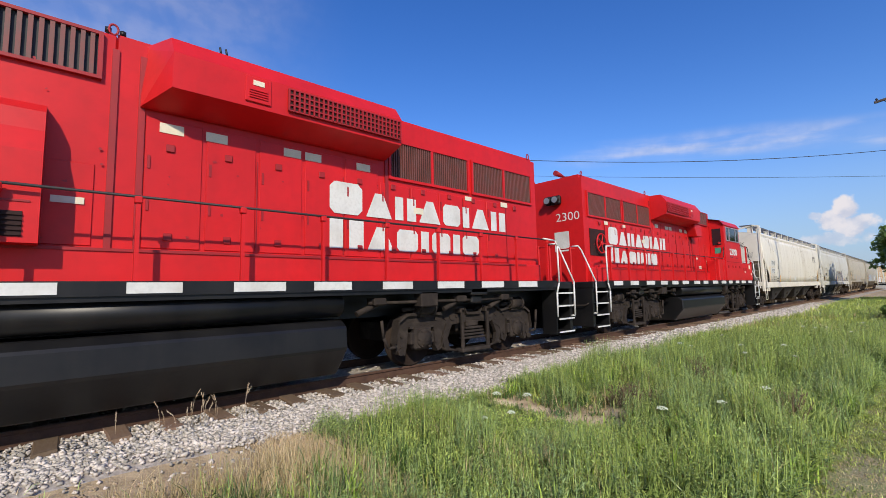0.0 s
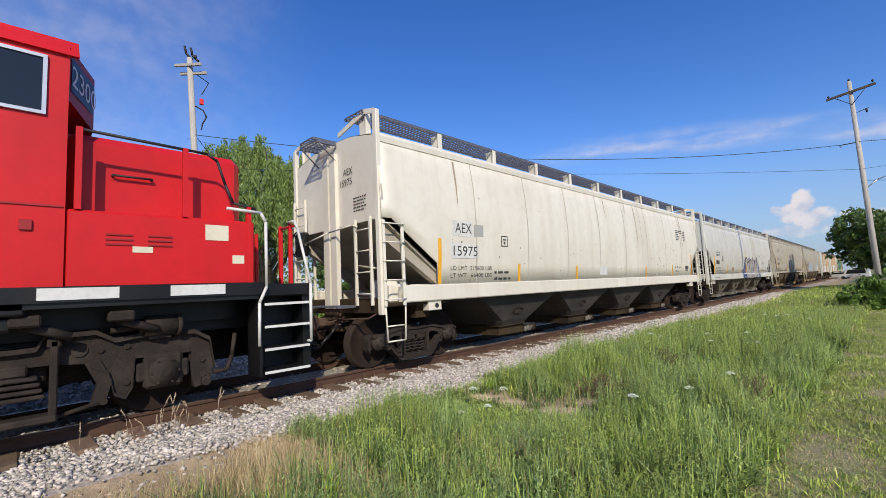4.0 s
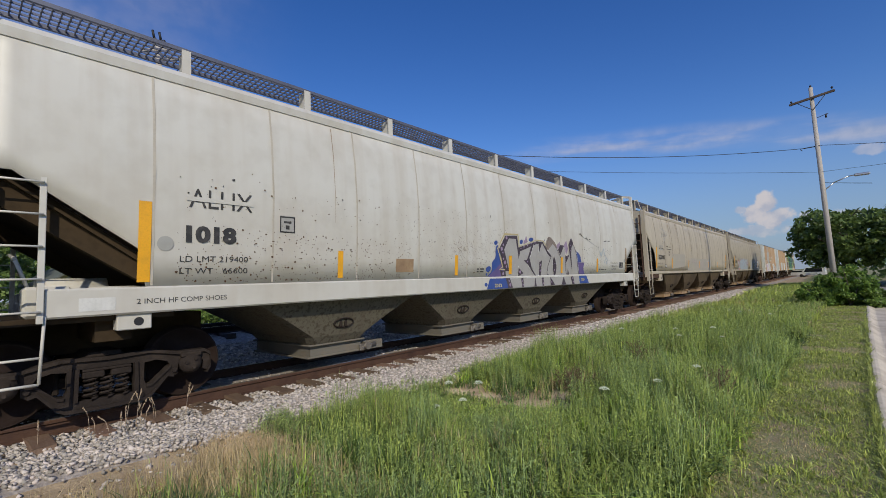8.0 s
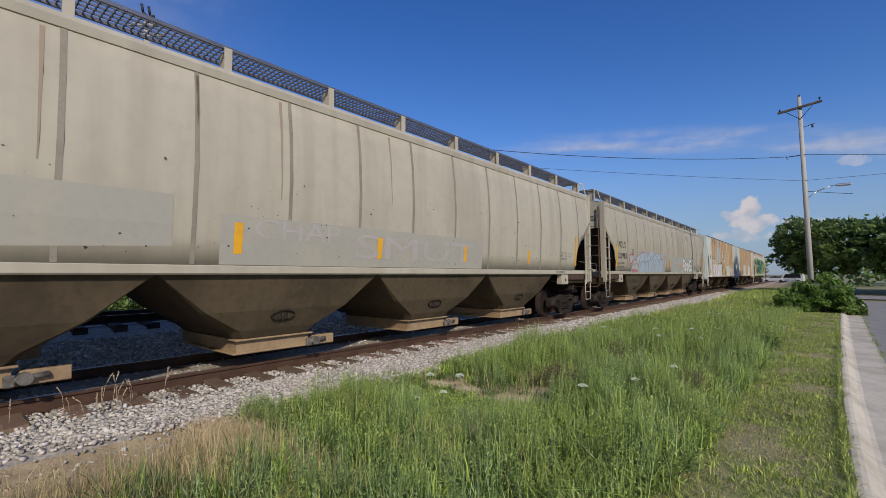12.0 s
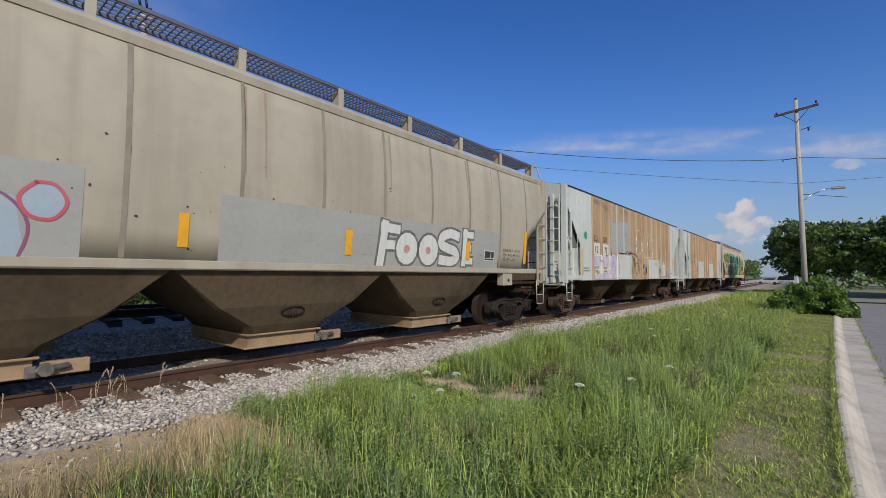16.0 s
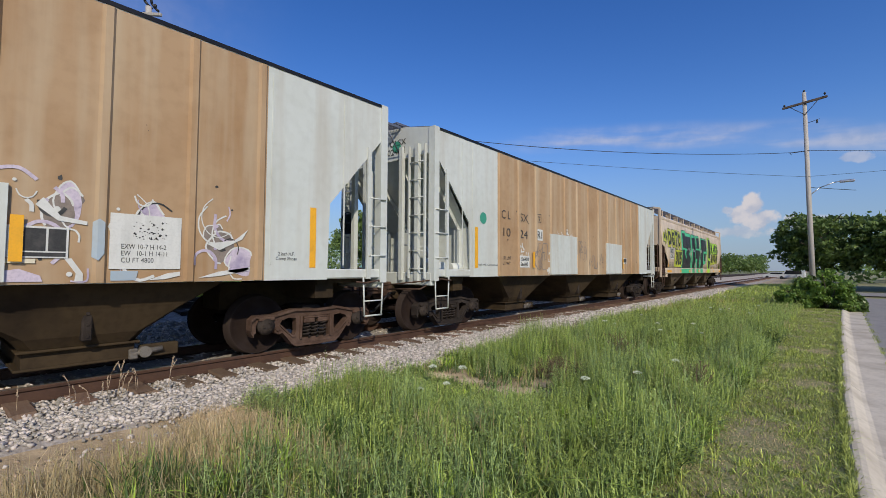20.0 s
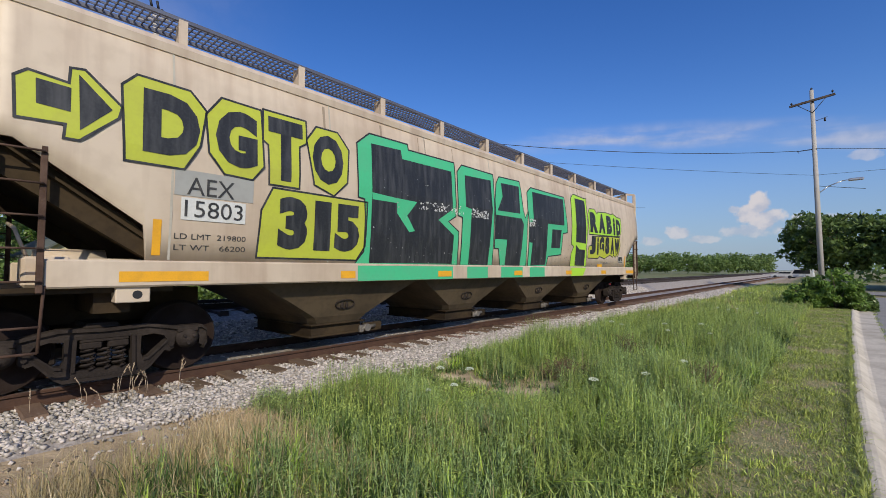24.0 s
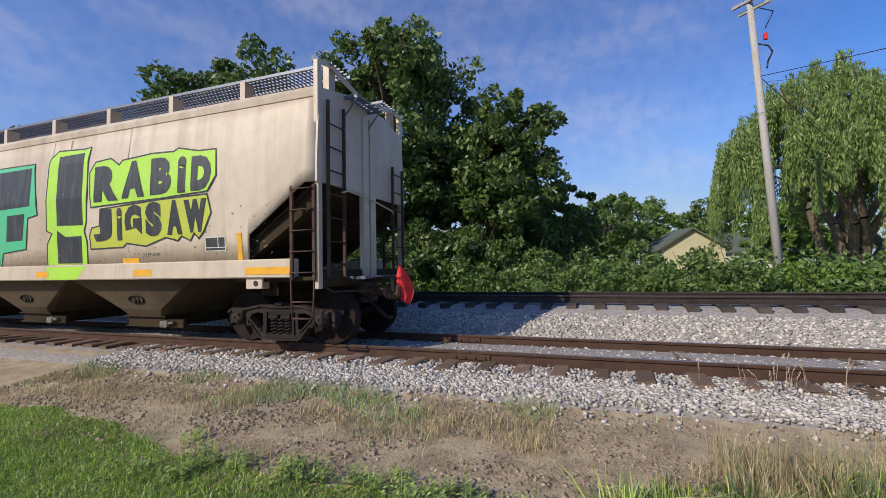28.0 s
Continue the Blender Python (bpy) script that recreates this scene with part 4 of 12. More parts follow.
def hopper_car(label, group, L, paint, body="curved", bays=4, gate=UNDER, seams=1.95, trim=None, post=True, frame_mesh=FRAME_GREY,
               brake_end=-1, boards=True, bracket=None, end_paint=None, slope=SLOPE, inset=0.48, deep=False, name="covered_hopper_car", under=UNDER, seam0=2.5, beam=None, rungs=None):
    car = thing(name, pose(0, 0, 0), label, "railway car", group)
    h = L / 2
    trim = trim or paint
    end_paint = end_paint or paint
    prof = bulge if body == "curved" else flat
    eave = 4.17 if body == "curved" else 4.34
    cut = ((0.0, 2.66), (0.22, 2.66), (0.3, 2.6), (1.34, 1.88), (1.38, 1.46)) if body == "curved" else ((0.0, 3.8), (0.06, 3.76), (1.22, 2.4), (1.26, 1.17))
    if deep:
        cut = ((0.0, 3.18), (0.08, 3.12), (0.5, 2.78), (0.62, 2.62), (0.86, 2.52), (1.08, 2.3), (1.24, 1.9), (1.3, 1.64), (1.34, 1.5))
    floor = (1.5 if deep else 1.46) if body == "curved" else 1.17

    def low(y):
        e = h - abs(y)
        if e >= cut[-1][0]:
            return floor
        for (a, za), (b, zb) in zip(cut, cut[1:]):
            if e <= b:
                return za + (zb - za) * (e - a) / (b - a)
        return floor

    # side sheets
    ys = sorted({s * (h - e) for s in (-1, 1) for e, _ in cut} | {s * (h - cut[-1][0] - 0.004) for s in (-1, 1)} | set(np.linspace(-h + 2.2, h - 2.2, 13)))
    for side in (1, -1):
        bm = bmesh.new()
        cols = []
        for y in ys:
            z0 = low(y)
            cols.append([bm.verts.new((side * prof(z), y, z)) for z in np.linspace(z0, eave, 8)])
        for a, b in zip(cols, cols[1:]):
            for i in range(7):
                f = bm.faces.new((a[i], b[i], b[i + 1], a[i + 1]))
                f.smooth = body == "curved"
        bm.normal_update()
        bmesh.ops.solidify(bm, geom=bm.faces[:], thickness=0.03)
        part("side_sheet", fix(bm), paint, car)
        # weld seams
        y = -h + seam0
        while y < h - (2.3 if not deep else 1.0) and seams and body == "curved":
            b2 = bmesh.new()
            wd = 0.03 if deep else 0.014
            poly(b2, rect(y - wd, y + wd, max(floor, low(y) + 0.02), eave - 0.05))
            lay(b2, prof, 0.004)
            if side < 0:
                for v in b2.verts:
                    v.co.x *= -1
            part("weld_seam", b2, SEAM if paint not in (CREAM, PALE, TAN) else SEAM_PALE, car)
            y += seams
    # roof
    bm = bmesh.new()
    rp = [(-prof(eave), eave), (-1.3, eave + 0.06), (-0.7, eave + 0.17), (0, eave + 0.21), (0.7, eave + 0.17), (1.3, eave + 0.06), (prof(eave), eave)]
    a = [bm.verts.new((x, -h, z)) for x, z in rp]
    b = [bm.verts.new((x, h, z)) for x, z in rp]
    for i in range(len(rp) - 1):
        bm.faces.new((a[i], a[i + 1], b[i + 1], b[i]))
    part("roof", fix(bm), paint, car)
    for side in (1, -1):
        bm = bmesh.new()
        if body == "curved":
            prism2 = [(1.43, eave - 0.13), (1.505, eave - 0.12), (1.52, eave - 0.02), (1.44, eave + 0.07), (1.4, eave + 0.05)]
        else:
            prism2 = [(1.53, eave - 0.035), (1.575, eave - 0.035), (1.575, eave + 0.015), (1.53, eave + 0.025)]
        a = [bm.verts.new((side * x, -h, z)) for x, z in prism2]
        b = [bm.verts.new((side * x, h, z)) for x, z in prism2]
        n = len(prism2)
        for i in range(n):
            bm.faces.new((a[i], a[(i + 1) % n], b[(i + 1) % n], b[i]))
        bm.faces.new(a)
        bm.faces.new(b)
        part("top_chord", fix(bm), trim if body == "curved" else BLACK, car)
    # side sills
    for side in (1, -1):
        bm = bmesh.new()
        x0, x1 = sorted((side * 1.36, side * (1.53 if deep else 1.55)))
        box(bm, x0, x1, -h + inset, h - inset, *((1.385, 1.52) if deep else (1.16, 1.468) if body == "curved" else (1.18, 1.34)), 0.02)
        part("side_sill", fix(bm), trim, car)
        if deep:
            for s in (1, -1):
                bm = bmesh.new()
                box(bm, *sorted((side * 1.3, side * 1.49)), *sorted((s * (h - 0.1), s * (h - 1.9))), 1.2, 1.39, 0.015)
                part("sill_end", fix(bm), GRIME_BROWN, car, "rusty end length of the side sill")
    # ends
    zc = cut[0][1]
    for s in (1, -1):
        bm = bmesh.new()
        out = [(-prof(zc), zc), (prof(zc), zc)] + [(prof(z), z) for z in np.linspace(zc + 0.3, eave, 5)] + [(0.7, eave + 0.17), (0, eave + 0.21), (-0.7, eave + 0.17)] + [(-prof(z), z) for z in np.linspace(eave, zc + 0.3, 5)]
        f = bm.faces.new([bm.verts.new((x, s * (h - 0.005), z)) for x, z in out])
        bm.normal_update()
        bmesh.ops.solidify(bm, geom=[f], thickness=0.04)
        part("end_sheet", fix(bm), end_paint, car)
        bm = bmesh.new()
        y1, z1, y2, z2 = s * (h - 0.06), zc, s * (h - 2.2), (1.15 if body == "curved" else 1.1)
        if body != "curved":
            y2, z2 = s * (h - 1.32), 2.3
        v = [bm.verts.new(p) for p in ((-1.5, y1, z1), (1.5, y1, z1), (1.42, y2, z2), (-1.42, y2, z2), (-1.5, y1, z1 + 0.03), (1.5, y1, z1 + 0.03), (1.42, y2, z2 + 0.03), (-1.42, y2, z2 + 0.03))]
        for q in ((0, 1, 2, 3), (4, 7, 6, 5), (0, 4, 5, 1), (1, 5, 6, 2), (2, 6, 7, 3), (3, 7, 4, 0)):
            bm.faces.new([v[i] for i in q])
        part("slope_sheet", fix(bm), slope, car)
        if body != "curved":
            bm = bmesh.new()
            box(bm, -1.5, 1.5, *sorted((s * (h - 1.3), s * (h - 1.34))), 1.17, 2.32)
            part("bulkhead", fix(bm), slope, car)
            bm = bmesh.new()
            for x in (-1.2, -0.45, 0.45, 1.2):
                prism(bm, [(y1, z1 - 0.005), (y2, z2 - 0.005), (y2, z2 - 0.17), (y1, z1 - 0.14)], x - 0.03, x + 0.03)
                box(bm, x - 0.09, x + 0.09, *sorted((s * (h - 1.2), s * (h - 1.3))), 1.17, z2 - 0.03, 0.01)
            pieces("stiffener", fix(bm), slope, car)
        if body == "curved" and not deep:
            for side in (1, -1):
                bm = bmesh.new()
                x0, x1 = sorted((side * 1.26, side * 1.4))
                prism(bm, [(s * (h - 0.12), zc - 0.05), (s * (h - 0.3), zc - 0.05), (s * (h - 1.62), 1.66), (s * (h - 1.62), 1.44), (s * (h - 1.5), 1.44), (s * (h - 0.12), zc - 0.32)], x0, x1)
                part("slope_beam", fix(bm), beam or trim, car)
        # end framing
        bm = bmesh.new()
        for x in ((-0.13, 0.13) if body == "curved" else (-0.62, 0.62, 1.1, -1.1)):
            w = 0.1 if body == "curved" else 0.05
            box(bm, x - w, x + w, *sorted((s * (h - 0.02), s * (h + 0.07))), 1.1, eave - 0.05 if body == "curved" else zc + 0.25)
        pieces("end_post", fix(bm), end_paint, car)
        bm = bmesh.new()
        if body != "curved":
            b2 = bmesh.new()
            box(b2, -1.33, 1.33, *sorted((s * (h - 1.28), s * (h - 0.15))), 1.1, 1.165)
            part("end_deck", fix(b2), UNDER, car)
        else:
            box(bm, -1.45, 1.45, *sorted((s * (h - 1.7), s * h)), 1.1, 1.17)
        b2 = bmesh.new()
        box(b2, -1.5, 1.5, *sorted((s * (h - 0.12), s * (h + 0.02))), 1.0, 1.28, 0.02)
        part("end_sill", fix(b2), end_paint if body != "curved" else UNDER, car)
        box(bm, -0.32, 0.32, *sorted((s * (h - 2.4), s * h)), 0.68, 1.1)
        box(bm, -1.3, 1.3, *sorted((s * (h - 1.3), s * (h - 0.95))), 0.86, 1.12)
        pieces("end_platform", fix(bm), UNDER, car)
        for side in (1, -1):
            bm = bmesh.new()
            x = side * 1.5
            if post or body != "curved":
                box(bm, *sorted((x - side * 0.09, x + side * 0.078)), *sorted((s * (h - 0.14), s * (h + 0.015))), 1.1, eave + 0.02)
            else:
                box(bm, *sorted((x - side * 0.06, x + side * 0.05)), *sorted((s * (h - 0.06), s * (h + 0.03))), 0.98, 4.62, 0.01)
            part("corner_post", fix(bm), trim, car)
            if body != "curved":
                bm = bmesh.new()
                box(bm, *sorted((side * 1.54, side * 1.59)), *sorted((s * (h - 0.37), s * (h - 0.45))), 1.17, 3.5)
                part("ladder_post", fix(bm), trim, car)
                for z in (1.58, 2.1, 2.6):
                    bm = bmesh.new()
                    pipe(bm, [(side * 1.53, s * (h - 0.03), z), (side * 1.6, s * (h - 0.04), z), (side * 1.6, s * (h - 0.4), z), (side * 1.56, s * (h - 0.41), z)], 0.014, 6)
                    part("ladder_rung", fix(bm), trim, car)
            else:
                ladder(car, "ladder_rail", side * 1.57, s * (h - 0.04), s * (h - 0.46), 1.05 if deep else 1.12, 2.88 if deep else 2.62, 5, trim if deep else rungs or trim, deep)
            sill_step(car, side * 1.55, *sorted((s * (h - 0.5), s * (h - 0.05))), 0.52, trim if deep else rungs or trim)
            top = 2.7 if body == "curved" and not deep and side > 0 > s else 4.0 if side > 0 else 3.4
            for z in np.arange(1.35, top, 0.38):
                bm = bmesh.new()
                tube(bm, (side * 1.38, s * (h + 0.1), z), (side * 0.92, s * (h + 0.1), z), 0.013, 6)
                part("ladder_rung", fix(bm), rungs or trim, car)
            for xx in (1.38, 0.92):
                bm = bmesh.new()
                box(bm, *sorted((side * xx - 0.018, side * xx + 0.018)), *sorted((s * (h + 0.07), s * (h + 0.12))), 1.15, top)
                part("ladder_rail", fix(bm), rungs or trim, car)
        coupler(car, s * (h + 0.05), s)
        bm = bmesh.new()
        if body != "curved":
            pipe(bm, [(1.5, s * (h - 0.62), 1.12), (1.6, s * (h - 0.5), 1.1), (1.6, s * (h - 0.2), 1.14), (1.4, s * (h + 0.1), 1.1), (0.3, s * (h + 0.35), 0.98)], 0.016, 6)
            part("uncoupling_lever", fix(bm), GRIME_BROWN, car)
            freight_truck(car, s * (h - 1.12), frame_mesh, GRIME)
            continue
        pad = 0.22 if deep else 0.0
        yp = s * (h - (2.0 if deep else 1.28))
        box(bm, 1.32, 1.5, yp - 0.17 - pad * 0.3, yp + 0.17 + pad * 0.3, 0.98 + pad * 0.4, 1.2 + pad, 0.01)
        pd = part("jacking_pad", fix(bm), trim, car)
        # thin black disc on the pad paints the shade inside a hole
        bm = bmesh.new()
        tube(bm, (1.495, yp + 0.04, 1.07 + pad * 0.6), (1.503, yp + 0.04, 1.07 + pad * 0.6), 0.05, 12)
        part("pad_hole", fix(bm), WIRE, pd)
        freight_truck(car, s * (h - 1.12), frame_mesh, GRIME)
    # hopper bays
    lead = 2.75 if body == "curved" else 2.2
    span = 2 * (h - lead)
    w = span / bays
    for i in range(bays):
        yc = -h + lead + w * (i + 0.5)
        bm = bmesh.new()
        zt, zb = (1.4 if deep else 1.2), 0.4
        xt, xb, lb = (1.44, 1.06, 0.6) if deep else (1.36, 0.98, 0.52)
        tw = w * (0.5 if body == "curved" else 0.37)
        # each bay narrows in two bends, the lower one steeper
        rings = []
        for z, fx, fy in ((zt, 0.0, 0.0), (0.86, 0.34 if deep else 0.42, 0.5), (0.56, 0.72, 0.9), (zb, 1.0, 1.0)):
            hx, hy = xt + (xb - xt) * fx, tw + (lb - tw) * fy
            cx, cy = hx - 0.12 * fy, hy - 0.1 * fy
            rings.append([bm.verts.new(p) for p in ((-hx, yc - cy, z), (-cx, yc - hy, z), (cx, yc - hy, z), (hx, yc - cy, z), (hx, yc + cy, z), (cx, yc + hy, z), (-cx, yc + hy, z), (-hx, yc + cy, z))])
        for a, b in zip(rings, rings[1:]):
            for k in range(8):
                bm.faces.new((a[k], a[(k + 1) % 8], b[(k + 1) % 8], b[k]))
        bm.faces.new(rings[-1])
        bmesh.ops.remove_doubles(bm, verts=bm.verts[:], dist=0.0005)
        # the under material already has the bay's shade in its colour
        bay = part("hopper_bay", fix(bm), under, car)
        bm = bmesh.new()
        for dz, hw, hl in ((0.4, xb + 0.04, lb + 0.05), (0.2, xb, lb + 0.06)):
            box(bm, -hw, hw, yc - hl, yc + hl, dz, dz + 0.03, 0.008)
        box(bm, -xb + 0.03, xb - 0.03, yc - lb, yc + lb, 0.23, 0.4)
        g = part("outlet_gate", fix(bm), gate, car)
        bm = bmesh.new()
        for x0, x1 in ((xb - 0.08, xb), (-xb, -xb + 0.08)):
            box(bm, x0, x1, yc + lb + 0.06, yc + lb + 0.5, 0.2, 0.36, 0.01)
        pieces("gate_rail", fix(bm), gate, g)
        bm = bmesh.new()
        yk = yc + lb + 0.1
        tube(bm, (xb - 0.02, yk, 0.28), (xb + 0.08, yk, 0.28), 0.07, 12)
        tube(bm, (xb + 0.03, yk - 0.14, 0.27), (xb + 0.03, yk + 0.2, 0.3), 0.035, 8)
        box(bm, xb, xb + 0.06, yk - 0.17, yk - 0.07, 0.2, 0.33, 0.015)
        part("gate_crank", fix(bm), CASTING, g, "worn steel crank socket")
        # shaker bracket: a dark cast oval with two lugs; flat-sided cars have a bolted upright instead
        xx = xt + (xb - xt) * (0.55 if deep else 0.6)
        bm = bmesh.new()
        if body == "curved":
            lean = (xt - xb) * (0.38 if deep else 0.3) / 0.3
            rg = [Vector((xt + (xb - xt) * 0.72 + lean * (0.2 + 0.08 * math.sin(0.5236 * i)) + 0.016, yc + 0.2 * math.cos(0.5236 * i), 0.76 + 0.08 * math.sin(0.5236 * i))) for i in range(12)]
            for i in range(12):
                tube(bm, rg[i], rg[(i + 1) % 12], 0.013, 6, caps=False)
            for dy in (-0.05, 0.05):
                box(bm, xx - 0.06, xx + 0.05, yc + dy - 0.028, yc + dy + 0.028, 0.69, 0.82, 0.01)
            box(bm, xx - 0.06, xx + 0.05, yc - 0.12, yc + 0.12, 0.8, 0.83, 0.01)
        else:
            box(bm, xx - 0.08, xx + 0.045, yc - 0.05, yc + 0.05, 0.5, 0.88, 0.015)
            for dz in (0.56, 0.7, 0.82):
                tube(bm, (xx + 0.04, yc, dz), (xx + 0.06, yc, dz), 0.022, 6)
        tagged(part("vibrator_bracket", fix(bm), GRIME, bay, "dark cast shaker bracket"), kind="stuff")
    # running boards
    if boards:
        for side in (1, -1):
            bm = bmesh.new()
            x0, x1 = sorted((side * 0.62, side * 1.17))
            grating(bm, x0, x1, -h - 0.05, h + 0.05, eave + 0.54)
            part("running_board", bm, GALV, car, "dark steel grating walkway")
            n = int(round(L / 1.85))
            for i in range(n + 1):
                y = -h + 0.06 + (L - 0.12) * i / n
                bm = bmesh.new()
                x = side * 1.19
                box(bm, x - 0.012, x + 0.012, y - 0.055, y + 0.055, eave + 0.08, eave + 0.51)
                prism(bm, [(y - 0.012, eave + 0.5), (y + 0.012, eave + 0.5), (y + 0.012, eave + 0.1), (y - 0.012, eave + 0.1)], *sorted((side * 0.95, x)))
                part("board_bracket", fix(bm), bracket or trim, car)
        for s in (1, -1):
            bm = bmesh.new()
            zb, dp, xa, xz = (eave + 0.16, 0.44, -0.42, 0.22) if s < 0 else (eave + 0.1, 0.34, 0.0, 0.8)
            y0, y1 = sorted((s * (h + 0.02), s * (h + dp)))
            grating(bm, xa, xz, y0, y1, zb)
            for x in (xa, xz):
                tube(bm, (x, s * (h + dp - 0.02), zb - 0.02), (x, s * (h + 0.04), zb - 0.35), 0.014, 6)
            tagged(part("end_board", bm, GALV, car, "grating platform over the car end"), kind="stuff")
        for s in (1, -1):
            for side in (1, -1):
                bm = bmesh.new()
                if post:
                    pipe(bm, [(side * 1.5, s * (h - 0.02), 4.05), (side * 1.32, s * (h - 0.02), eave + 0.51), (side * 0.65, s * (h - 0.02), eave + 0.5)], 0.02, 6)
                else:
                    for p, q in (((1.5, eave + 0.43), (1.18, eave + 0.5)), ((1.18, eave + 0.5), (0.3, eave + 0.3))):
                        a = [bm.verts.new((side * x, s * (h + y), z + dz)) for x, z in (p, q) for y, dz in ((-0.01, -0.045), (-0.01, 0.045), (0.02, 0.045), (0.02, -0.045))]
                        for k in range(4):
                            bm.faces.new((a[k], a[(k + 1) % 4], a[4 + (k + 1) % 4], a[4 + k]))
                part("roof_handrail", fix(bm), trim, car)
            if not post:
                bm = bmesh.new()
                pipe(bm, [(1.0, s * (h + 0.1), 2.56), (0.9, s * (h + 0.16), 2.6), (0.1, s * (h + 0.16), 2.56), (-0.8, s * (h + 0.16), 2.44), (-0.92, s * (h + 0.1), 2.4)], 0.016, 6)
                part("end_handrail", fix(bm), trim, car)
                bm = bmesh.new()
                grating(bm, -0.5, 0.75, *sorted((s * (h + 0.02), s * (h + 0.4))), 1.16)
                tagged(part("crossover_board", bm, GALV, car, "steel grating step across the car end"), kind="stuff")
    else:
        bm = bmesh.new()
        grating(bm, -0.4, 0.4, -h, h, eave + 0.34)
        for y in np.linspace(-h + 0.2, h - 0.2, 8):
            box(bm, -0.4, 0.4, y - 0.02, y + 0.02, eave + 0.18, eave + 0.32)
        part("running_board", bm, GALV, car, "dark steel grating walkway")
        for s in (1, -1):
            bm = bmesh.new()
            y0, y1 = sorted((s * (h + 0.02), s * (h + 0.5)))
            grating(bm, -0.25, 0.55, y0, y1, eave + 0.2)
            for x in (-0.25, 0.55):
                tube(bm, (x, s * (h + 0.48), eave + 0.12), (x, s * (h + 0.04), eave - 0.42), 0.014, 6)
            tagged(part("end_board", bm, GALV, car, "grating platform over the car end"), kind="stuff")
    # brake gear at one end
    s = brake_end
    bm = bmesh.new()
    c = Vector((-1.05, s * (h + 0.22), 2.45))
    n = 18
    ring = [c + Vector((0.26 * math.cos(2 * math.pi * i / n), 0, 0.26 * math.sin(2 * math.pi * i / n))) for i in range(n)]
    for i in range(n):
        tube(bm, ring[i], ring[(i + 1) % n], 0.016, 6, caps=False)
    for i in range(0, n, 6):
        tube(bm, c, ring[i], 0.012, 5)
    box(bm, -1.25, -0.85, *sorted((s * (h + 0.04), s * (h + 0.18))), 2.2, 2.7, 0.03)
    part("hand_brake", fix(bm), BLACK, car, "black hand brake wheel and gear box")
    bm = bmesh.new()
    tube(bm, (0.7, s * (h - 0.5), 1.42), (0.7, s * (h - 1.15), 1.42), 0.19, 14)
    tube(bm, (1.22, s * (h - 0.9), 1.36), (1.22, s * (h - 1.45), 1.36), 0.13, 12)
    box(bm, 0.95, 1.3, *sorted((s * (h - 0.35), s * (h - 0.75))), 1.17, 1.5, 0.03)
    pipe(bm, [(1.1, s * (h - 0.4), 1.5), (1.1, s * (h - 0.3), 1.8), (0.4, s * (h - 0.3), 1.9)], 0.02, 6)
    part("brake_cylinder", fix(bm), end_paint, car, "brake cylinder and air reservoir")
    return car, prof

# ---- diesel locomotives ----
HALF_FRAME = [(0.0, 0.94), (0.2, 0.95), (0.26, 1.07), (0.7, 1.08), (0.88, 0.97), (1.12, 1.0), (1.72, 0.99), (1.9, 0.88), (1.96, 0.52), (1.92, 0.29), (1.74, 0.25), (1.7, 0.38),
              (1.66, 0.74), (1.08, 0.74), (1.06, 0.4), (0.99, 0.28), (0.88, 0.34), (0.82, 0.6), (0.62, 0.72), (0.3, 0.75), (0.0, 0.75)]


def truck_frame_mesh():
    bm = bmesh.new()
    for m in (1, -1):
        prism(bm, [(m * y, z) for y, z in HALF_FRAME], 0.98, 1.1)
        for (ya, za), (yb, zb) in zip(HALF_FRAME[:8], HALF_FRAME[1:9]):
            prism(bm, [(m * ya, za + 0.012), (m * yb, zb + 0.012), (m * yb, zb - 0.04), (m * ya, za - 0.04)], 0.96, 1.17)
        for (ya, za), (yb, zb) in zip(HALF_FRAME[12:18], HALF_FRAME[13:19]):
            prism(bm, [(m * ya, za + 0.015), (m * yb, zb + 0.015), (m * yb, zb - 0.02), (m * ya, za - 0.02)], 1.0, 1.15)
        for y, z in ((0.45, 0.9), (0.75, 0.86), (1.0, 0.87), (1.82, 0.6), (1.82, 0.4), (1.0, 0.45)):
            tube(bm, (1.09, m * y, z), (1.125, m * y, z), 0.035, 6)
        tube(bm, (1.09, m * 0.56, 0.88), (1.12, m * 0.56, 0.88), 0.075, 14)
        tube(bm, (1.09, m * 1.86, 0.32), (1.16, m * 1.86, 0.32), 0.06, 8)
        pipe(bm, [(1.13, m * 1.95, 0.42), (1.13, m * 2.12, 0.42), (1.1, m * 2.2, 0.6), (1.1, m * 2.24, 0.9)], 0.03, 6)
    return mesh_of("truck_frame", fix(bm), GRIME)


def bearing_box_mesh():
    bm = bmesh.new()
    box(bm, 1.0, 1.2, -0.21, 0.21, -0.2, 0.22, 0.04)
    box(bm, 1.0, 1.17, -0.28, 0.28, -0.1, 0.12, 0.02)
    lathe(bm, [(1.18, 0.175), (1.23, 0.17), (1.235, 0.13), (1.26, 0.125), (1.262, 0.06), (1.275, 0.05)], 18)
    for k in range(6):
        a = k * math.pi / 3
        tube(bm, (1.23, 0.15 * math.cos(a), 0.15 * math.sin(a)), (1.255, 0.15 * math.cos(a), 0.15 * math.sin(a)), 0.016, 6)
    return mesh_of("bearing_box", fix(bm), GRIME)


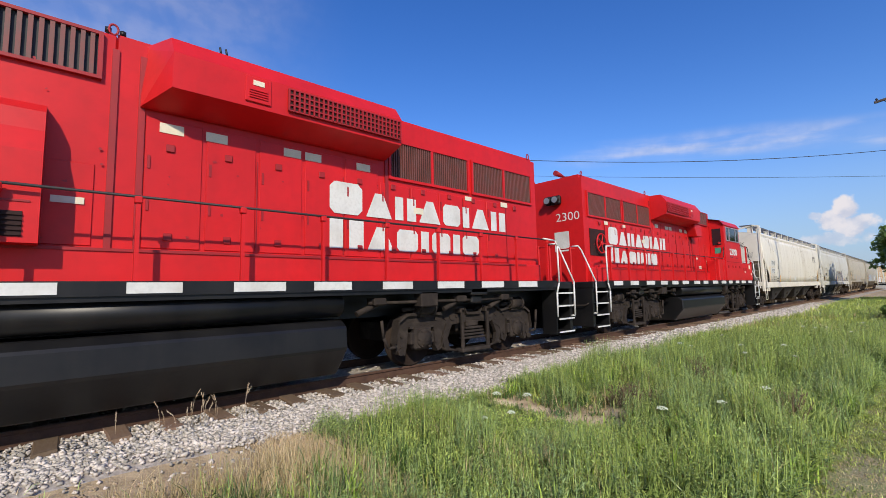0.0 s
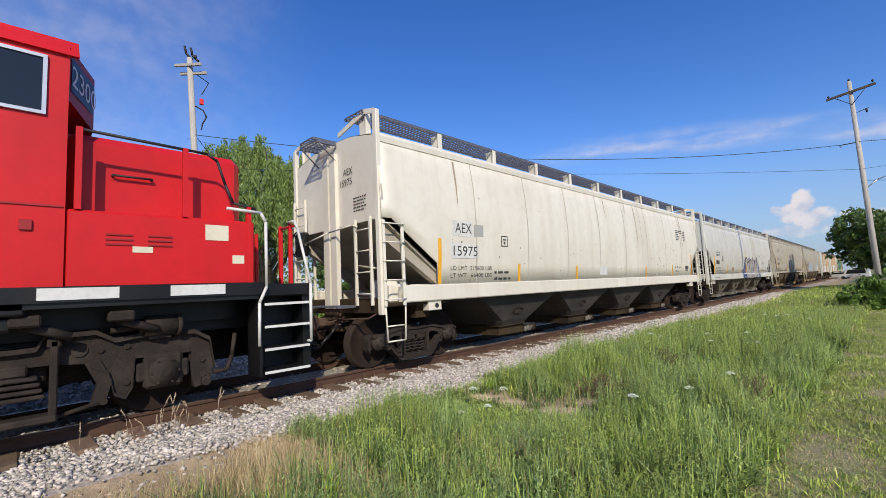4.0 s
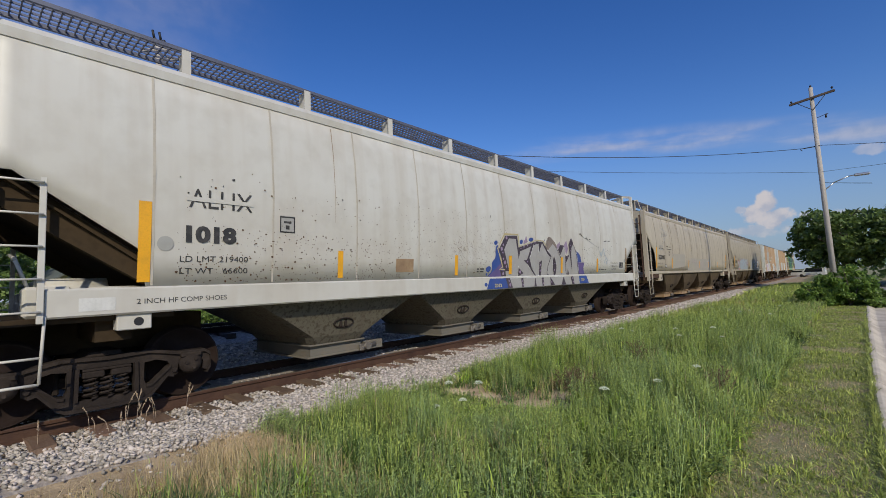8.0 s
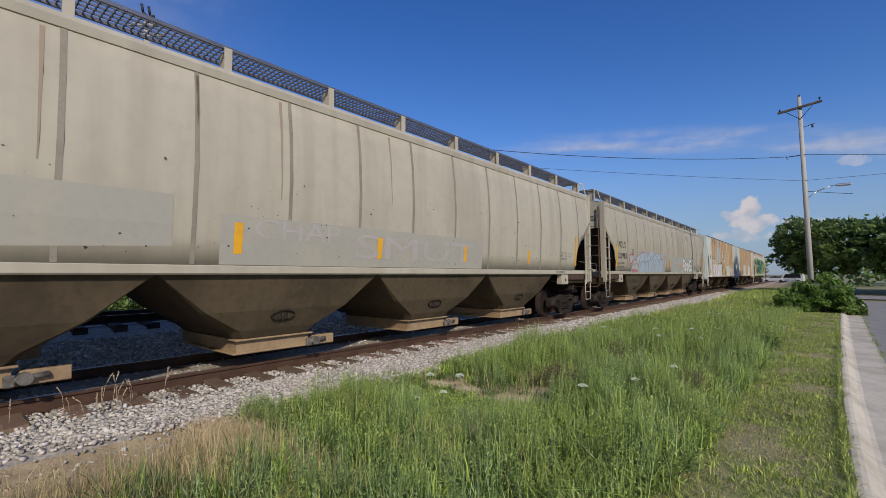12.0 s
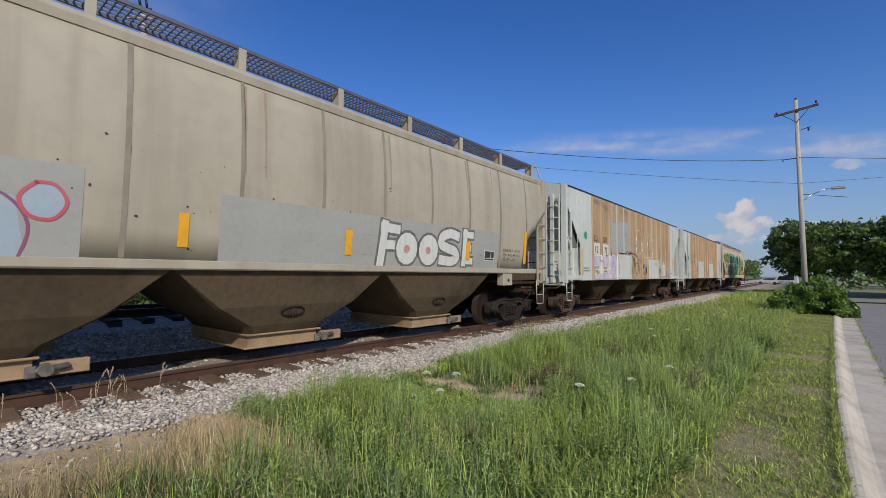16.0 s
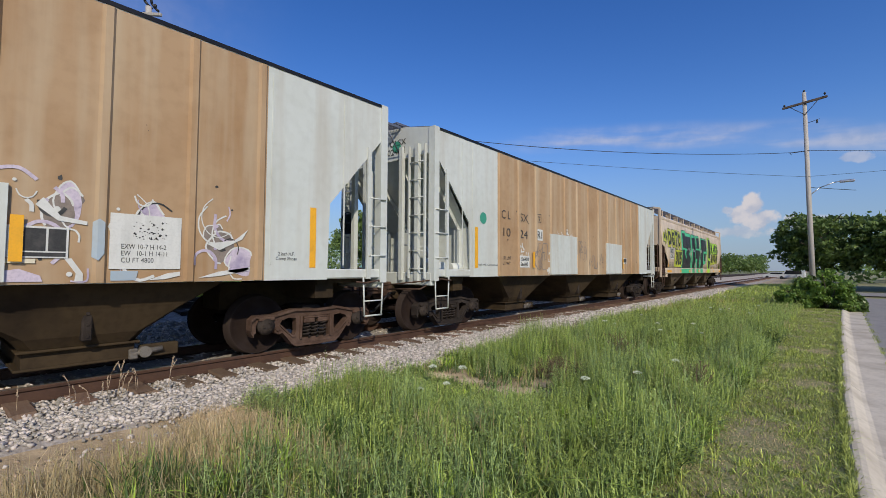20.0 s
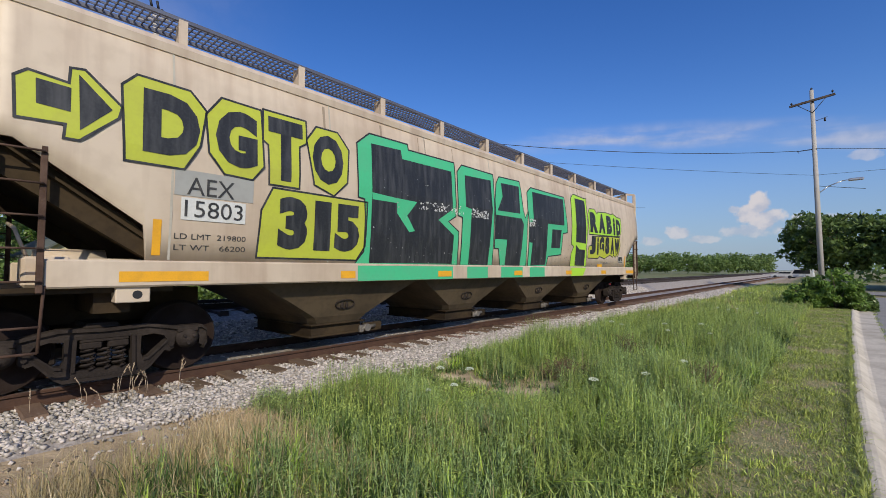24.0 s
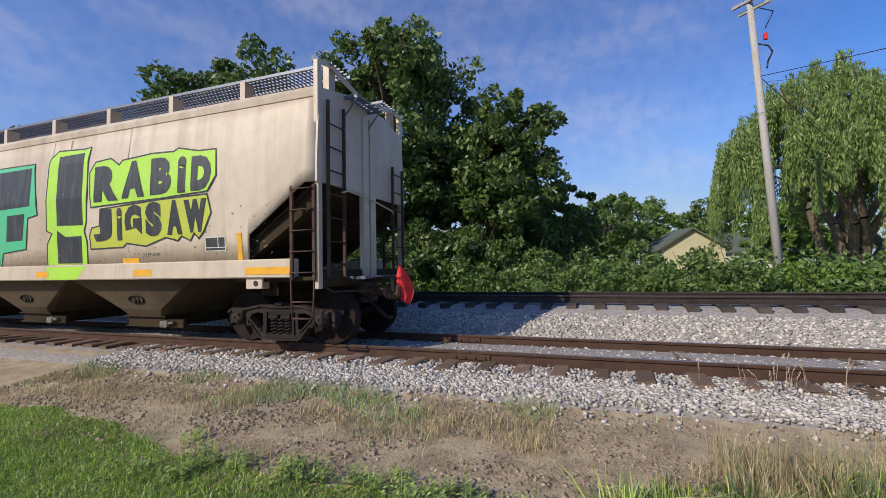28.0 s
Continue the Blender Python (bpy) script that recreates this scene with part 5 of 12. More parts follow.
def brake_cylinder_mesh():
    bm = bmesh.new()
    tube(bm, (1.16, -0.17, 0), (1.16, 0.17, 0), 0.125, 16)
    tube(bm, (1.16, 0.17, 0), (1.16, 0.22, 0), 0.14, 16)
    tube(bm, (1.16, -0.22, 0), (1.16, -0.17, 0), 0.09, 12)
    tube(bm, (1.16, -0.5, -0.02), (1.16, -0.2, 0), 0.035, 8)
    box(bm, 1.0, 1.18, -0.12, 0.12, -0.16, -0.08, 0.01)
    return mesh_of("brake_cylinder", fix(bm), GRIME)


def brake_rigging_mesh():
    bm = bmesh.new()
    prism(bm, [(0.6, 0.74), (0.74, 0.76), (0.86, 0.5), (0.8, 0.26), (0.66, 0.24), (0.72, 0.48)], 1.06, 1.14)
    prism(bm, [(0.78, 0.64), (0.9, 0.66), (0.93, 0.4), (0.84, 0.28), (0.78, 0.34)], 0.84, 0.98)
    tube(bm, (0.95, 0.78, 0.28), (1.18, 0.78, 0.28), 0.04, 8)
    pipe(bm, [(1.12, 0.75, 0.27), (1.12, 0.4, 0.2), (1.12, 0.1, 0.2)], 0.025, 6)
    return mesh_of("brake_rigging", fix(bm), GRIME)


def spring_step_mesh():
    bm = bmesh.new()
    for y in (-0.4, 0.34):
        box(bm, 1.2, 1.26, y - 0.035, y + 0.035, 0.24, 1.02, 0.012)
        box(bm, 1.08, 1.26, y - 0.06, y + 0.06, 0.94, 1.06, 0.02)
    box(bm, 1.04, 1.28, -0.44, 0.38, 0.17, 0.25, 0.02)
    for k in range(4):
        box(bm, 1.05, 1.22, -0.34 + 0.02 * k, 0.28 - 0.02 * k, 0.42 + k * 0.065, 0.465 + k * 0.065, 0.012)
    box(bm, 0.98, 1.16, -0.2, 0.14, 0.66, 0.78, 0.02)
    return mesh_of("spring_step", fix(bm), GRIME)


TRUCK_FRAME, BEARING_BOX, BRAKE_CYL, BRAKE_RIG, SPRING_STEP = truck_frame_mesh(), bearing_box_mesh(), brake_cylinder_mesh(), brake_rigging_mesh(), spring_step_mesh()


def blomberg(car, yc):
    for turn in (0, 180):
        f = part("truck_frame", TRUCK_FRAME, None, car)
        f.matrix_basis = pose(0, yc, 0, 0, 0, turn)
        for m in (1, -1):
            part("bearing_box", BEARING_BOX, None, f).matrix_basis = pose(0, m * 1.37, 0.53)
            part("brake_cylinder", BRAKE_CYL, None, f).matrix_basis = pose(0, m * 1.33, 1.09)
            rig = part("brake_rigging", BRAKE_RIG, None, f)
            rig.matrix_basis = Matrix.Diagonal((1, m, 1, 1))
        part("spring_step", SPRING_STEP, None, f)
    bm = bmesh.new()
    box(bm, -0.95, 0.95, -0.3, 0.3, 0.55, 1.0, 0.03)
    box(bm, -0.5, 0.5, -1.7, 1.7, 0.45, 0.8)
    part("truck_bolster", fix(bm), GRIME, car).matrix_basis = pose(0, yc, 0)
    for s in (1, -1):
        bm = bmesh.new()
        box(bm, *sorted((s * 1.1, s * 1.5)), -0.24, 0.24, 1.3, 1.44, 0.02)
        box(bm, *sorted((s * 1.12, s * 1.42)), -0.16, 0.16, 1.14, 1.3, 0.03)
        part("side_bracket", fix(bm), BLACK, car).matrix_basis = pose(0, yc - 0.15, 0)
    for k in (-1.37, 1.37):
        add_wheelset(car, yc + k, 0.508, WHEEL_LOCO)


def locomotive(label, cab, number=True):
    """cab: +1 with the cab towards +y, -1 towards -y. The hood runs the other way."""
    car = thing("diesel_locomotive", pose(0, 0, 0), label, "locomotive", "red locomotives")
    c = cab
    HOOD_END, CAB_END = 8.15, 8.83
    lo, hi = sorted((c * -HOOD_END, c * CAB_END))
    hood = 0.93

    def yy(a, b):
        return sorted((c * a, c * b))

    # frame and deck
    bm = bmesh.new()
    box(bm, -1.5, 1.5, lo + 0.75, hi - 0.75, 1.36, 1.46)
    part("deck_plate", fix(bm), BLACK, car)
    bm = bmesh.new()
    box(bm, -0.7, 0.7, lo + 0.2, hi - 0.2, 0.95, 1.36)
    box(bm, -0.9, 0.9, lo + 0.9, hi - 0.9, 1.1, 1.4)
    part("underframe", fix(bm), BLACK, car)
    bm = bmesh.new()
    for s in (1, -1):
        box(bm, *sorted((s * 1.46, s * 1.53)), lo + 0.72, hi - 0.72, 1.42, 1.585)
    pieces("frame_edge", fix(bm), BLACK, car)
    bm = bmesh.new()
    box(bm, -1.47, 1.47, lo + 0.73, hi - 0.73, 1.46, 1.56)
    part("walkway", fix(bm), RED_DARK, car)
    rnd = random.Random(3 + cab)
    for s in (1, -1):
        y = lo + 1.1
        while y < hi - 1.2:
            w = rnd.choice((0.55, 0.62, 0.68))
            bm = bmesh.new()
            box(bm, *sorted((s * 1.53, s * 1.537)), y, y + w, 1.445, 1.57)
            part("edge_stripe", fix(bm), WHITE, car, "white reflective stripe")
            y += w + rnd.choice((0.42, 0.5, 0.58))
    # long hood
    bm = bmesh.new()
    box(bm, -hood, hood, *yy(-7.5, 1.2), 1.56, 4.76)
    bmesh.ops.bevel(bm, geom=[e for e in bm.edges if all(v.co.z > 4.6 for v in e.verts) and abs(e.verts[0].co.x - e.verts[1].co.x) < 0.01], offset=0.1, segments=2, affect="EDGES")
    part("long_hood", fix(bm), RED, car)
    bm = bmesh.new()
    box(bm, -hood, hood, *yy(1.2, 3.66), 1.56, 4.7, 0.03)
    part("equipment_hood", fix(bm), RED, car)
    bm = bmesh.new()
    box(bm, -hood - 0.15, hood + 0.15, *yy(-7.4, 3.46), 1.56, 1.98, 0.02)
    part("hood_skirt", fix(bm), RED, car)
    # doors and seams on the hood
    for s in (1, -1):
        bm = bmesh.new()
        x0, x1 = sorted((s * hood, s * (hood + 0.018)))
        for i in range(1, 11):
            y = -7.0 + i * 0.72
            box(bm, x0, x1, *yy(y + 0.02, y + 0.68), 2.02, 3.4 if y < -3 else 3.72, 0.006)
        for y, top in ((1.35, 3.0), (2.1, 3.5), (2.8, 3.2)):
            box(bm, x0, x1, *yy(y + 0.02, y + 0.62), 2.02, top, 0.006)
        pieces("hood_door", fix(bm), RED, car)
        bm = bmesh.new()
        for y in (-2.86, 0.93, 1.22):
            box(bm, *sorted((s * hood, s * (hood + 0.03))), *yy(y - 0.035, y + 0.035), 2.0, 4.5)
        for y in (-6.28, -4.84, -3.4, -1.96, -0.52):
            box(bm, *sorted((s * (hood + 0.018), s * (hood + 0.024))), *yy(y - 0.006, y + 0.006), 2.05, 3.38)
        pieces("hood_strip", fix(bm), RED_DARK, car)
        bm = bmesh.new()
        for i in range(10):
            for z in (2.5, 3.05):
                box(bm, *sorted((s * (hood + 0.018), s * (hood + 0.034))), *yy(-5.66 + i * 0.72, -5.63 + i * 0.72), z, z + 0.17)
        pieces("door_hinge", fix(bm), RED_DARK, car)
        bm = bmesh.new()
        for i in range(11):
            y = c * (-6.6 + i * 0.72)
            for z in (2.12, 3.3):
                box(bm, *sorted((s * (hood + 0.018), s * (hood + 0.045))), y - 0.05, y + 0.05, z, z + 0.1, 0.008)
        pieces("door_latch", fix(bm), RED_DARK, car)
    # radiator intakes with louvres
    for s in (1, -1):
        for a, b in ((-7.3, -5.12), (-5.04, -2.9)):
            ob = bmesh.new()
            fr = 0.05
            x0, x1 = sorted((s * hood, s * (hood + 0.05)))
            ya, yb = yy(a, b)
            z0, z1 = 3.5, 4.28
            for q in ((ya, yb, z0, z0 + fr), (ya, yb, z1 - fr, z1), (ya, ya + fr, z0 + fr, z1 - fr), (yb - fr, yb, z0 + fr, z1 - fr), ((ya + yb) / 2 - 0.03, (ya + yb) / 2 + 0.03, z0 + fr, z1 - fr)):
                box(ob, x0, x1, *q)
            frm = part("radiator_frame", fix(ob), RED, car)
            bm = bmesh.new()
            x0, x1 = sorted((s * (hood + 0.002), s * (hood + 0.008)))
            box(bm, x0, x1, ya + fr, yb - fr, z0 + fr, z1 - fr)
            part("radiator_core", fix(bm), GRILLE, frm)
            bm = bmesh.new()
            n = int((yb - ya) / 0.055)
            for i in range(n):
                y = ya + fr + (yb - ya - 2 * fr) * (i + 0.5) / n
                box(bm, *sorted((s * (hood + 0.008), s * (hood + 0.035))), y - 0.008, y + 0.008, z0 + fr, z1 - fr)
            part("louvre", fix(bm), LOUVRE, frm)
    # overhanging filter box
    for s in (1, -1):
        bm = bmesh.new()
        pts = [(hood, 3.82), (hood + 0.08, 3.82), (1.5, 3.97), (1.52, 4.42), (1.34, 4.68), (hood - 0.2, 4.7)]
        ya, yb = yy(-2.8, 0.95)
        a = [bm.verts.new((s * x, ya, z)) for x, z in pts]
        b = [bm.verts.new((s * x, yb, z)) for x, z in pts]
        n = len(pts)
        for i in range(n):
            bm.faces.new((a[i], a[(i + 1) % n], b[(i + 1) % n], b[i]))
        bm.faces.new(a)
        bm.faces.new(b)
        for v in bm.verts:
            if abs(v.co.y - c * 0.95) < 0.01 and abs(v.co.x) > 1.2:
                v.co.y -= c * 0.25
        bx = part("filter_box", fix(bm), RED, car)
        bm = bmesh.new()
        ya, yb = yy(-2.75, -0.75)
        box(bm, *sorted((s * 1.512, s * 1.53)), ya, yb, 4.05, 4.37)
        part("filter_backing", fix(bm), GRILLE, bx)
        bm = bmesh.new()
        n = 26
        for i in range(n + 1):
            y = ya + (yb - ya) * i / n
            box(bm, *sorted((s * 1.53, s * 1.56)), y - 0.012, y + 0.012, 4.05, 4.37)
        for z in (4.05, 4.13, 4.21, 4.29, 4.37):
            box(bm, *sorted((s * 1.53, s * 1.555)), ya, yb, z - 0.01, z + 0.01)
        part("filter_grid", fix(bm), RED_DARK, bx)
        bm = bmesh.new()
        box(bm, *sorted((s * 1.51, s * 1.53)), *yy(-0.5, -0.15), 4.04, 4.4, 0.008)
        for k in range(4):
            box(bm, *sorted((s * 1.53, s * 1.545)), *yy(-0.45, -0.2), 4.1 + k * 0.035, 4.115 + k * 0.035)
        part("filter_cover", fix(bm), RED, bx)
        bm = bmesh.new()
        box(bm, *sorted((s * 1.53, s * 1.538)), *yy(-0.4, -0.25), 4.28, 4.35)
        for y0 in (-2.5, -1.55, -1.2, -0.1, 0.45):
            box(bm, *sorted((s * (hood + 0.02), s * (hood + 0.027))), *yy(y0, y0 + 0.28), 3.55, 3.68)
        for y0 in (1.9, 2.7):
            box(bm, *sorted((s * (hood + 0.02), s * (hood + 0.027))), *yy(y0, y0 + 0.28), 2.35 if y0 > 2 else 2.1, 2.47 if y0 > 2 else 2.22)
        pieces("sticker", fix(bm), CREAM_STICKER, car, "pale notice sticker")
        # duct below the box towards the cab
        bm = bmesh.new()
        if number:
            x0, x1 = sorted((s * hood, s * 1.3))
            prism(bm, [(c * 0.66, 3.72), (c * 0.8, 3.42), (c * 1.42, 3.42), (c * 1.42, 3.9), (c * 0.66, 3.9)], x0, x1)
            bmesh.ops.bevel(bm, geom=bm.edges[:], offset=0.02, segments=1, affect="EDGES")
            part("air_duct", fix(bm), RED, car)
        else:
            ya, yb = yy(1.82, 3.4)
            top = [(hood, 1.98), (1.4, 1.98), (1.4, 2.95), (1.3, 3.2), (1.27, 3.42), (1.12, 3.54), (hood, 3.58)]
            a = [bm.verts.new((s * x, ya, z)) for x, z in top]
            b = [bm.verts.new((s * x, yb, z)) for x, z in top]
            for i in range(len(top)):
                bm.faces.new((a[i], a[(i + 1) % len(top)], b[(i + 1) % len(top)], b[i]))
            bm.faces.new(a)
            bm.faces.new(b)
            hb = part("blower_box", fix(bm), RED, car, "red blower housing with a rounded top")
            bm = bmesh.new()
            box(bm, *sorted((s * 1.4, s * 1.408)), *yy(1.95, 3.3), 2.04, 2.3)
            for k in range(5):
                box(bm, *sorted((s * 1.408, s * 1.425)), *yy(1.95, 3.3), 2.05 + k * 0.052, 2.07 + k * 0.052)
            part("blower_grille", fix(bm), GRILLE, hb)
            bm = bmesh.new()
            box(bm, *sorted((s * 1.4, s * 1.412)), *yy(1.9, 3.35), 2.4, 2.42)
            part("blower_seam", fix(bm), RED_DARK, hb)
        # upper grille by the cab
        bm = bmesh.new()
        x0, x1 = sorted((s * hood, s * (hood + 0.06)))
        ya, yb = yy(1.35, 3.3)
        for q in ((ya, yb, 4.06, 4.1), (ya, yb, 4.62, 4.66), (ya, ya + 0.05, 4.1, 4.62), (yb - 0.05, yb, 4.1, 4.62)):
            box(bm, x0, x1, *q)
        gf = part("grille_frame", fix(bm), RED_DARK, car)
        # black sheet on the hood stands for the unlit space behind the slats
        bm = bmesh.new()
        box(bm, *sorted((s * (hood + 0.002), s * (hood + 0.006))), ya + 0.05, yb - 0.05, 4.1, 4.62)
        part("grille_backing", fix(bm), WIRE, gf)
        bm = bmesh.new()
        n = 20
        for i in range(n):
            y = ya + 0.06 + (yb - ya - 0.12) * (i + 0.5) / n
            box(bm, *sorted((s * (hood + 0.006), s * (hood + 0.05))), y - 0.022, y + 0.022, 4.1, 4.62)
        part("grille_slat", fix(bm), LOUVRE, gf)
    # cab
    ya, yb = yy(3.64, 6.0)
    bm = bmesh.new()
    pts = [(-1.52, 1.56), (1.52, 1.56), (1.52, 4.1), (1.36, 4.3), (0.6, 4.48), (-0.6, 4.48), (-1.36, 4.3), (-1.52, 4.1)]
    a = [bm.verts.new((x, ya, z)) for x, z in pts]
    b = [bm.verts.new((x, yb, z)) for x, z in pts]
    n = len(pts)
    for i in range(n):
        bm.faces.new((a[i], a[(i + 1) % n], b[(i + 1) % n], b[i]))
    bm.faces.new(a)
    bm.faces.new(b)
    part("cab", fix(bm), RED, car)
    bm = bmesh.new()
    pts = [(1.56, 4.1), (1.4, 4.33), (0.6, 4.52), (-0.6, 4.52), (-1.4, 4.33), (-1.56, 4.1), (-1.5, 4.1), (-1.36, 4.28), (-0.6, 4.47), (0.6, 4.47), (1.36, 4.28), (1.5, 4.1)]
    prs = [[bm.verts.new((x, y, z)) for x, z in pts] for y in (ya - 0.08, yb + 0.08)]
    for i in range(len(pts)):
        j = (i + 1) % len(pts)
        bm.faces.new((prs[0][i], prs[0][j], prs[1][j], prs[1][i]))
    part("cab_roof", fix(bm), RED, car)
    for s in (1, -1):
        for a, b, frame_w in ((3.88, 4.31, 0.04), (4.38, 5.34, 0.035), (5.37, 5.82, 0.035)):
            y0, y1 = yy(a, b)
            bm = bmesh.new()
            z0, z1 = 3.39, 4.04
            x0, x1 = sorted((s * 1.522, s * 1.55))
            f = frame_w
            qs = [(y0, y1, z0, z0 + f), (y0, y1, z1 - f, z1), (y0, y0 + f, z0 + f, z1 - f), (y1 - f, y1, z0 + f, z1 - f)]
            if b - a > 1:
                qs.append(((y0 + y1) / 2 - 0.025, (y0 + y1) / 2 + 0.025, z0 + f, z1 - f))
            for q in qs:
                box(bm, x0, x1, *q)
            wf = part("cab_window", fix(bm), ALU, car, "cab side window in a bright frame")
            bm = bmesh.new()
            box(bm, *sorted((s * 1.522, s * 1.532)), y0 + f, y1 - f, z0 + f, z1 - f)
            part("pane", fix(bm), GLASS, wf)
        bm = bmesh.new()
        for y in (3.95, 4.61, 5.04, 5.7):
            box(bm, *sorted((s * 1.52, s * 1.545)), *yy(y - 0.05, y + 0.05), 2.16, 2.27, 0.006)
        box(bm, *sorted((s * 1.52, s * 1.535)), *yy(3.8, 5.98), 2.42, 2.44)
        pieces("cab_batten", fix(bm), RED_DARK, car)
        bm = bmesh.new()
        box(bm, *sorted((s * 0.95, s * 1.5)), *sorted((c * 3.635, c * 3.61)), 2.1, 4.1)
        part("cab_door", fix(bm), RED, car)
        bm = bmesh.new()
        box(bm, *sorted((s * 1.05, s * 1.4)), *sorted((c * 3.61, c * 3.595)), 3.2, 3.95)
        part("door_window", fix(bm), GLASS, car)
    # short nose
    bm = bmesh.new()
    box(bm, -1.12, 1.12, *yy(6.0, 7.96), 1.56, 3.4, 0.1)
    part("nose", fix(bm), RED, car)
    bm = bmesh.new()
    box(bm, -1.5, 1.5, *yy(6.0, 8.0), 1.56, 2.42, 0.03)
    part("nose_skirt", fix(bm), RED, car)
    bm = bmesh.new()
    for s in (1, -1):
        for k in range(3):
            box(bm, *sorted((s * 1.5, s * 1.515)), *yy(6.35, 6.6), 2.04 + k * 0.055, 2.06 + k * 0.055)
            box(bm, *sorted((s * 1.5, s * 1.515)), *yy(6.75, 7.0), 2.04 + k * 0.055, 2.06 + k * 0.055)
    pieces("nose_louvre", fix(bm), RED_DARK, car)
    for s in (1, -1):
        bm = bmesh.new()
        pipe(bm, [(s * 1.48, c * 6.1, 3.32), (s * 1.48, c * 7.4, 3.28), (s * 1.48, c * 7.52, 3.2), (s * 1.48, c * 7.62, 2.9), (s * 1.48, c * 7.72, 2.66), (s * 1.49, c * 8.02, 2.6)], 0.018, 6)
        part("nose_rail", fix(bm), WIRE, car)
        for y, top in ((6.1, 3.34), (7.14, 3.3), (7.92, 2.62)):
            bm = bmesh.new()
            box(bm, *sorted((s * 1.455, s * 1.51)), *yy(y - 0.03, y + 0.03), 2.42 if y < 7.5 else 1.56, top)
            part("nose_stanchion", fix(bm), RED, car)
        bm = bmesh.new()
        pipe(bm, [(s * 1.12, c * 6.45, 2.92), (s * 1.18, c * 6.45, 2.92), (s * 1.18, c * 6.85, 2.92), (s * 1.12, c * 6.85, 2.92)], 0.014, 6)
        part("nose_grab_bar", fix(bm), WIRE, car)
        bm = bmesh.new()
        box(bm, *sorted((s * 1.501, s * 1.507)), *yy(7.37, 7.65), 2.14, 2.34)
        box(bm, *sorted((s * 1.501, s * 1.507)), *yy(6.6, 6.8), 1.96, 2.03)
        box(bm, *sorted((s * 1.501, s * 1.507)), *yy(7.7, 7.85), 1.84, 1.95)
        pieces("notice_label", fix(bm), CREAM_STICKER, car, "small cream notice label")
        # angled number box at the cab front
        bm = bmesh.new()
        q = [(s * 1.5, c * 6.0), (s * 0.75, c * 6.3), (s * 0.5, c * 6.3), (s * 0.5, c * 6.0)]
        a = [bm.verts.new((x, y, 3.62 if i == 0 else 3.55)) for i, (x, y) in enumerate(q)]
        b = [bm.verts.new((x, y, 4.22)) for x, y in q]
        for i in range(4):
            bm.faces.new((a[i], a[(i + 1) % 4], b[(i + 1) % 4], b[i]))
        bm.faces.new(a)
        bm.faces.new(b)
        nb = part("number_box", fix(bm), RED_DARK, car, "angled number box on the cab front")
        bm = bmesh.new()
        d = Vector((q[1][0] - q[0][0], q[1][1] - q[0][1], 0))
        nrm = Vector((s * abs(d.y), c * abs(d.x), 0)).normalized() * 0.008
        p0 = Vector((q[0][0], q[0][1], 0)) + nrm
        bm.faces.new([bm.verts.new(p0 + d * u + Vector((0, 0, z))) for u, z in ((0.06, 3.74), (0.94, 3.74), (0.94, 4.12), (0.06, 4.12))])
        part("number_glass", fix(bm), BLACK, nb)
        if number and s > 0:
            bm = fit_width(glyphs("2300", 0.24), 0, 3.81, 0.78, 0.24)
            for v in bm.verts:
                v.co = p0 + nrm * 0.6 + d.normalized() * (0.05 + v.co.y) + Vector((0, 0, v.co.z))
            part("number_board", fix(bm), WHITE, nb, "white number 2300 on a dark board")
    # antennas on the roof
    bm = bmesh.new()
    for dy in (0, 0.16):
        tube(bm, (0.5, c * (1.15 + dy), 4.66), (0.46, c * (1.12 + dy), 4.98), 0.022, 6)
        tube(bm, (0.46, c * (1.12 + dy), 4.94), (0.46, c * (1.12 + dy), 5.0), 0.04, 6)
    pieces("roof_antenna", fix(bm), BLACK, car, "short black roof antenna")
    bm = bmesh.new()
    tube(bm, (1.3, c * 3.62, 3.3), (1.36, c * 3.5, 3.28), 0.05, 8)
    part("cab_lamp", fix(bm), RED_DARK, car)
    bm = bmesh.new()
    box(bm, 1.0, 1.49, *yy(2.75, 3.62), 1.56, 2.5, 0.03)
    part("step_box", fix(bm), RED, car, "red box beside the cab")
    bm = bmesh.new()
    pipe(bm, [(1.49, c * 3.3, 2.56), (1.49, c * 3.38, 2.62), (1.5, c * 3.5, 2.95), (1.5, c * 3.55, 3.1)], 0.018, 6)
    part("door_rail", fix(bm), WIRE, car)
    # fuel tank and reservoirs
    bm = bmesh.new()
    pts = [(-1.48, 0.55), (-1.46, 0.88), (-1.3, 0.98), (1.3, 0.98), (1.46, 0.88), (1.48, 0.55), (1.12, 0.12), (-1.12, 0.12)]
    ya, yb = yy(-1.75, 3.25)
    a = [bm.verts.new((x, ya, z)) for x, z in pts]
    b = [bm.verts.new((x, yb, z)) for x, z in pts]
    for i in range(8):
        bm.faces.new((a[i], a[(i + 1) % 8], b[(i + 1) % 8], b[i]))
    bm.faces.new(a)
    bm.faces.new(b)
    bmesh.ops.bevel(bm, geom=bm.edges[:], offset=0.025, segments=1, affect="EDGES")
    part("fuel_tank", fix(bm), BLACK, car, "long black fuel tank")
    for s in (1, -1):
        bm = bmesh.new()
        tube(bm, (s * 1.24, c * -1.7, 1.225), (s * 1.24, c * 3.1, 1.225), 0.2, 20)
        part("air_reservoir", fix(bm), BLACK, car)
        bm = bmesh.new()
        box(bm, *sorted((s * 1.28, s * 1.5)), *yy(-3.6, -3.2), 1.12, 1.4, 0.02)
        box(bm, *sorted((s * 1.3, s * 1.48)), *yy(3.4, 3.75), 1.14, 1.4, 0.02)
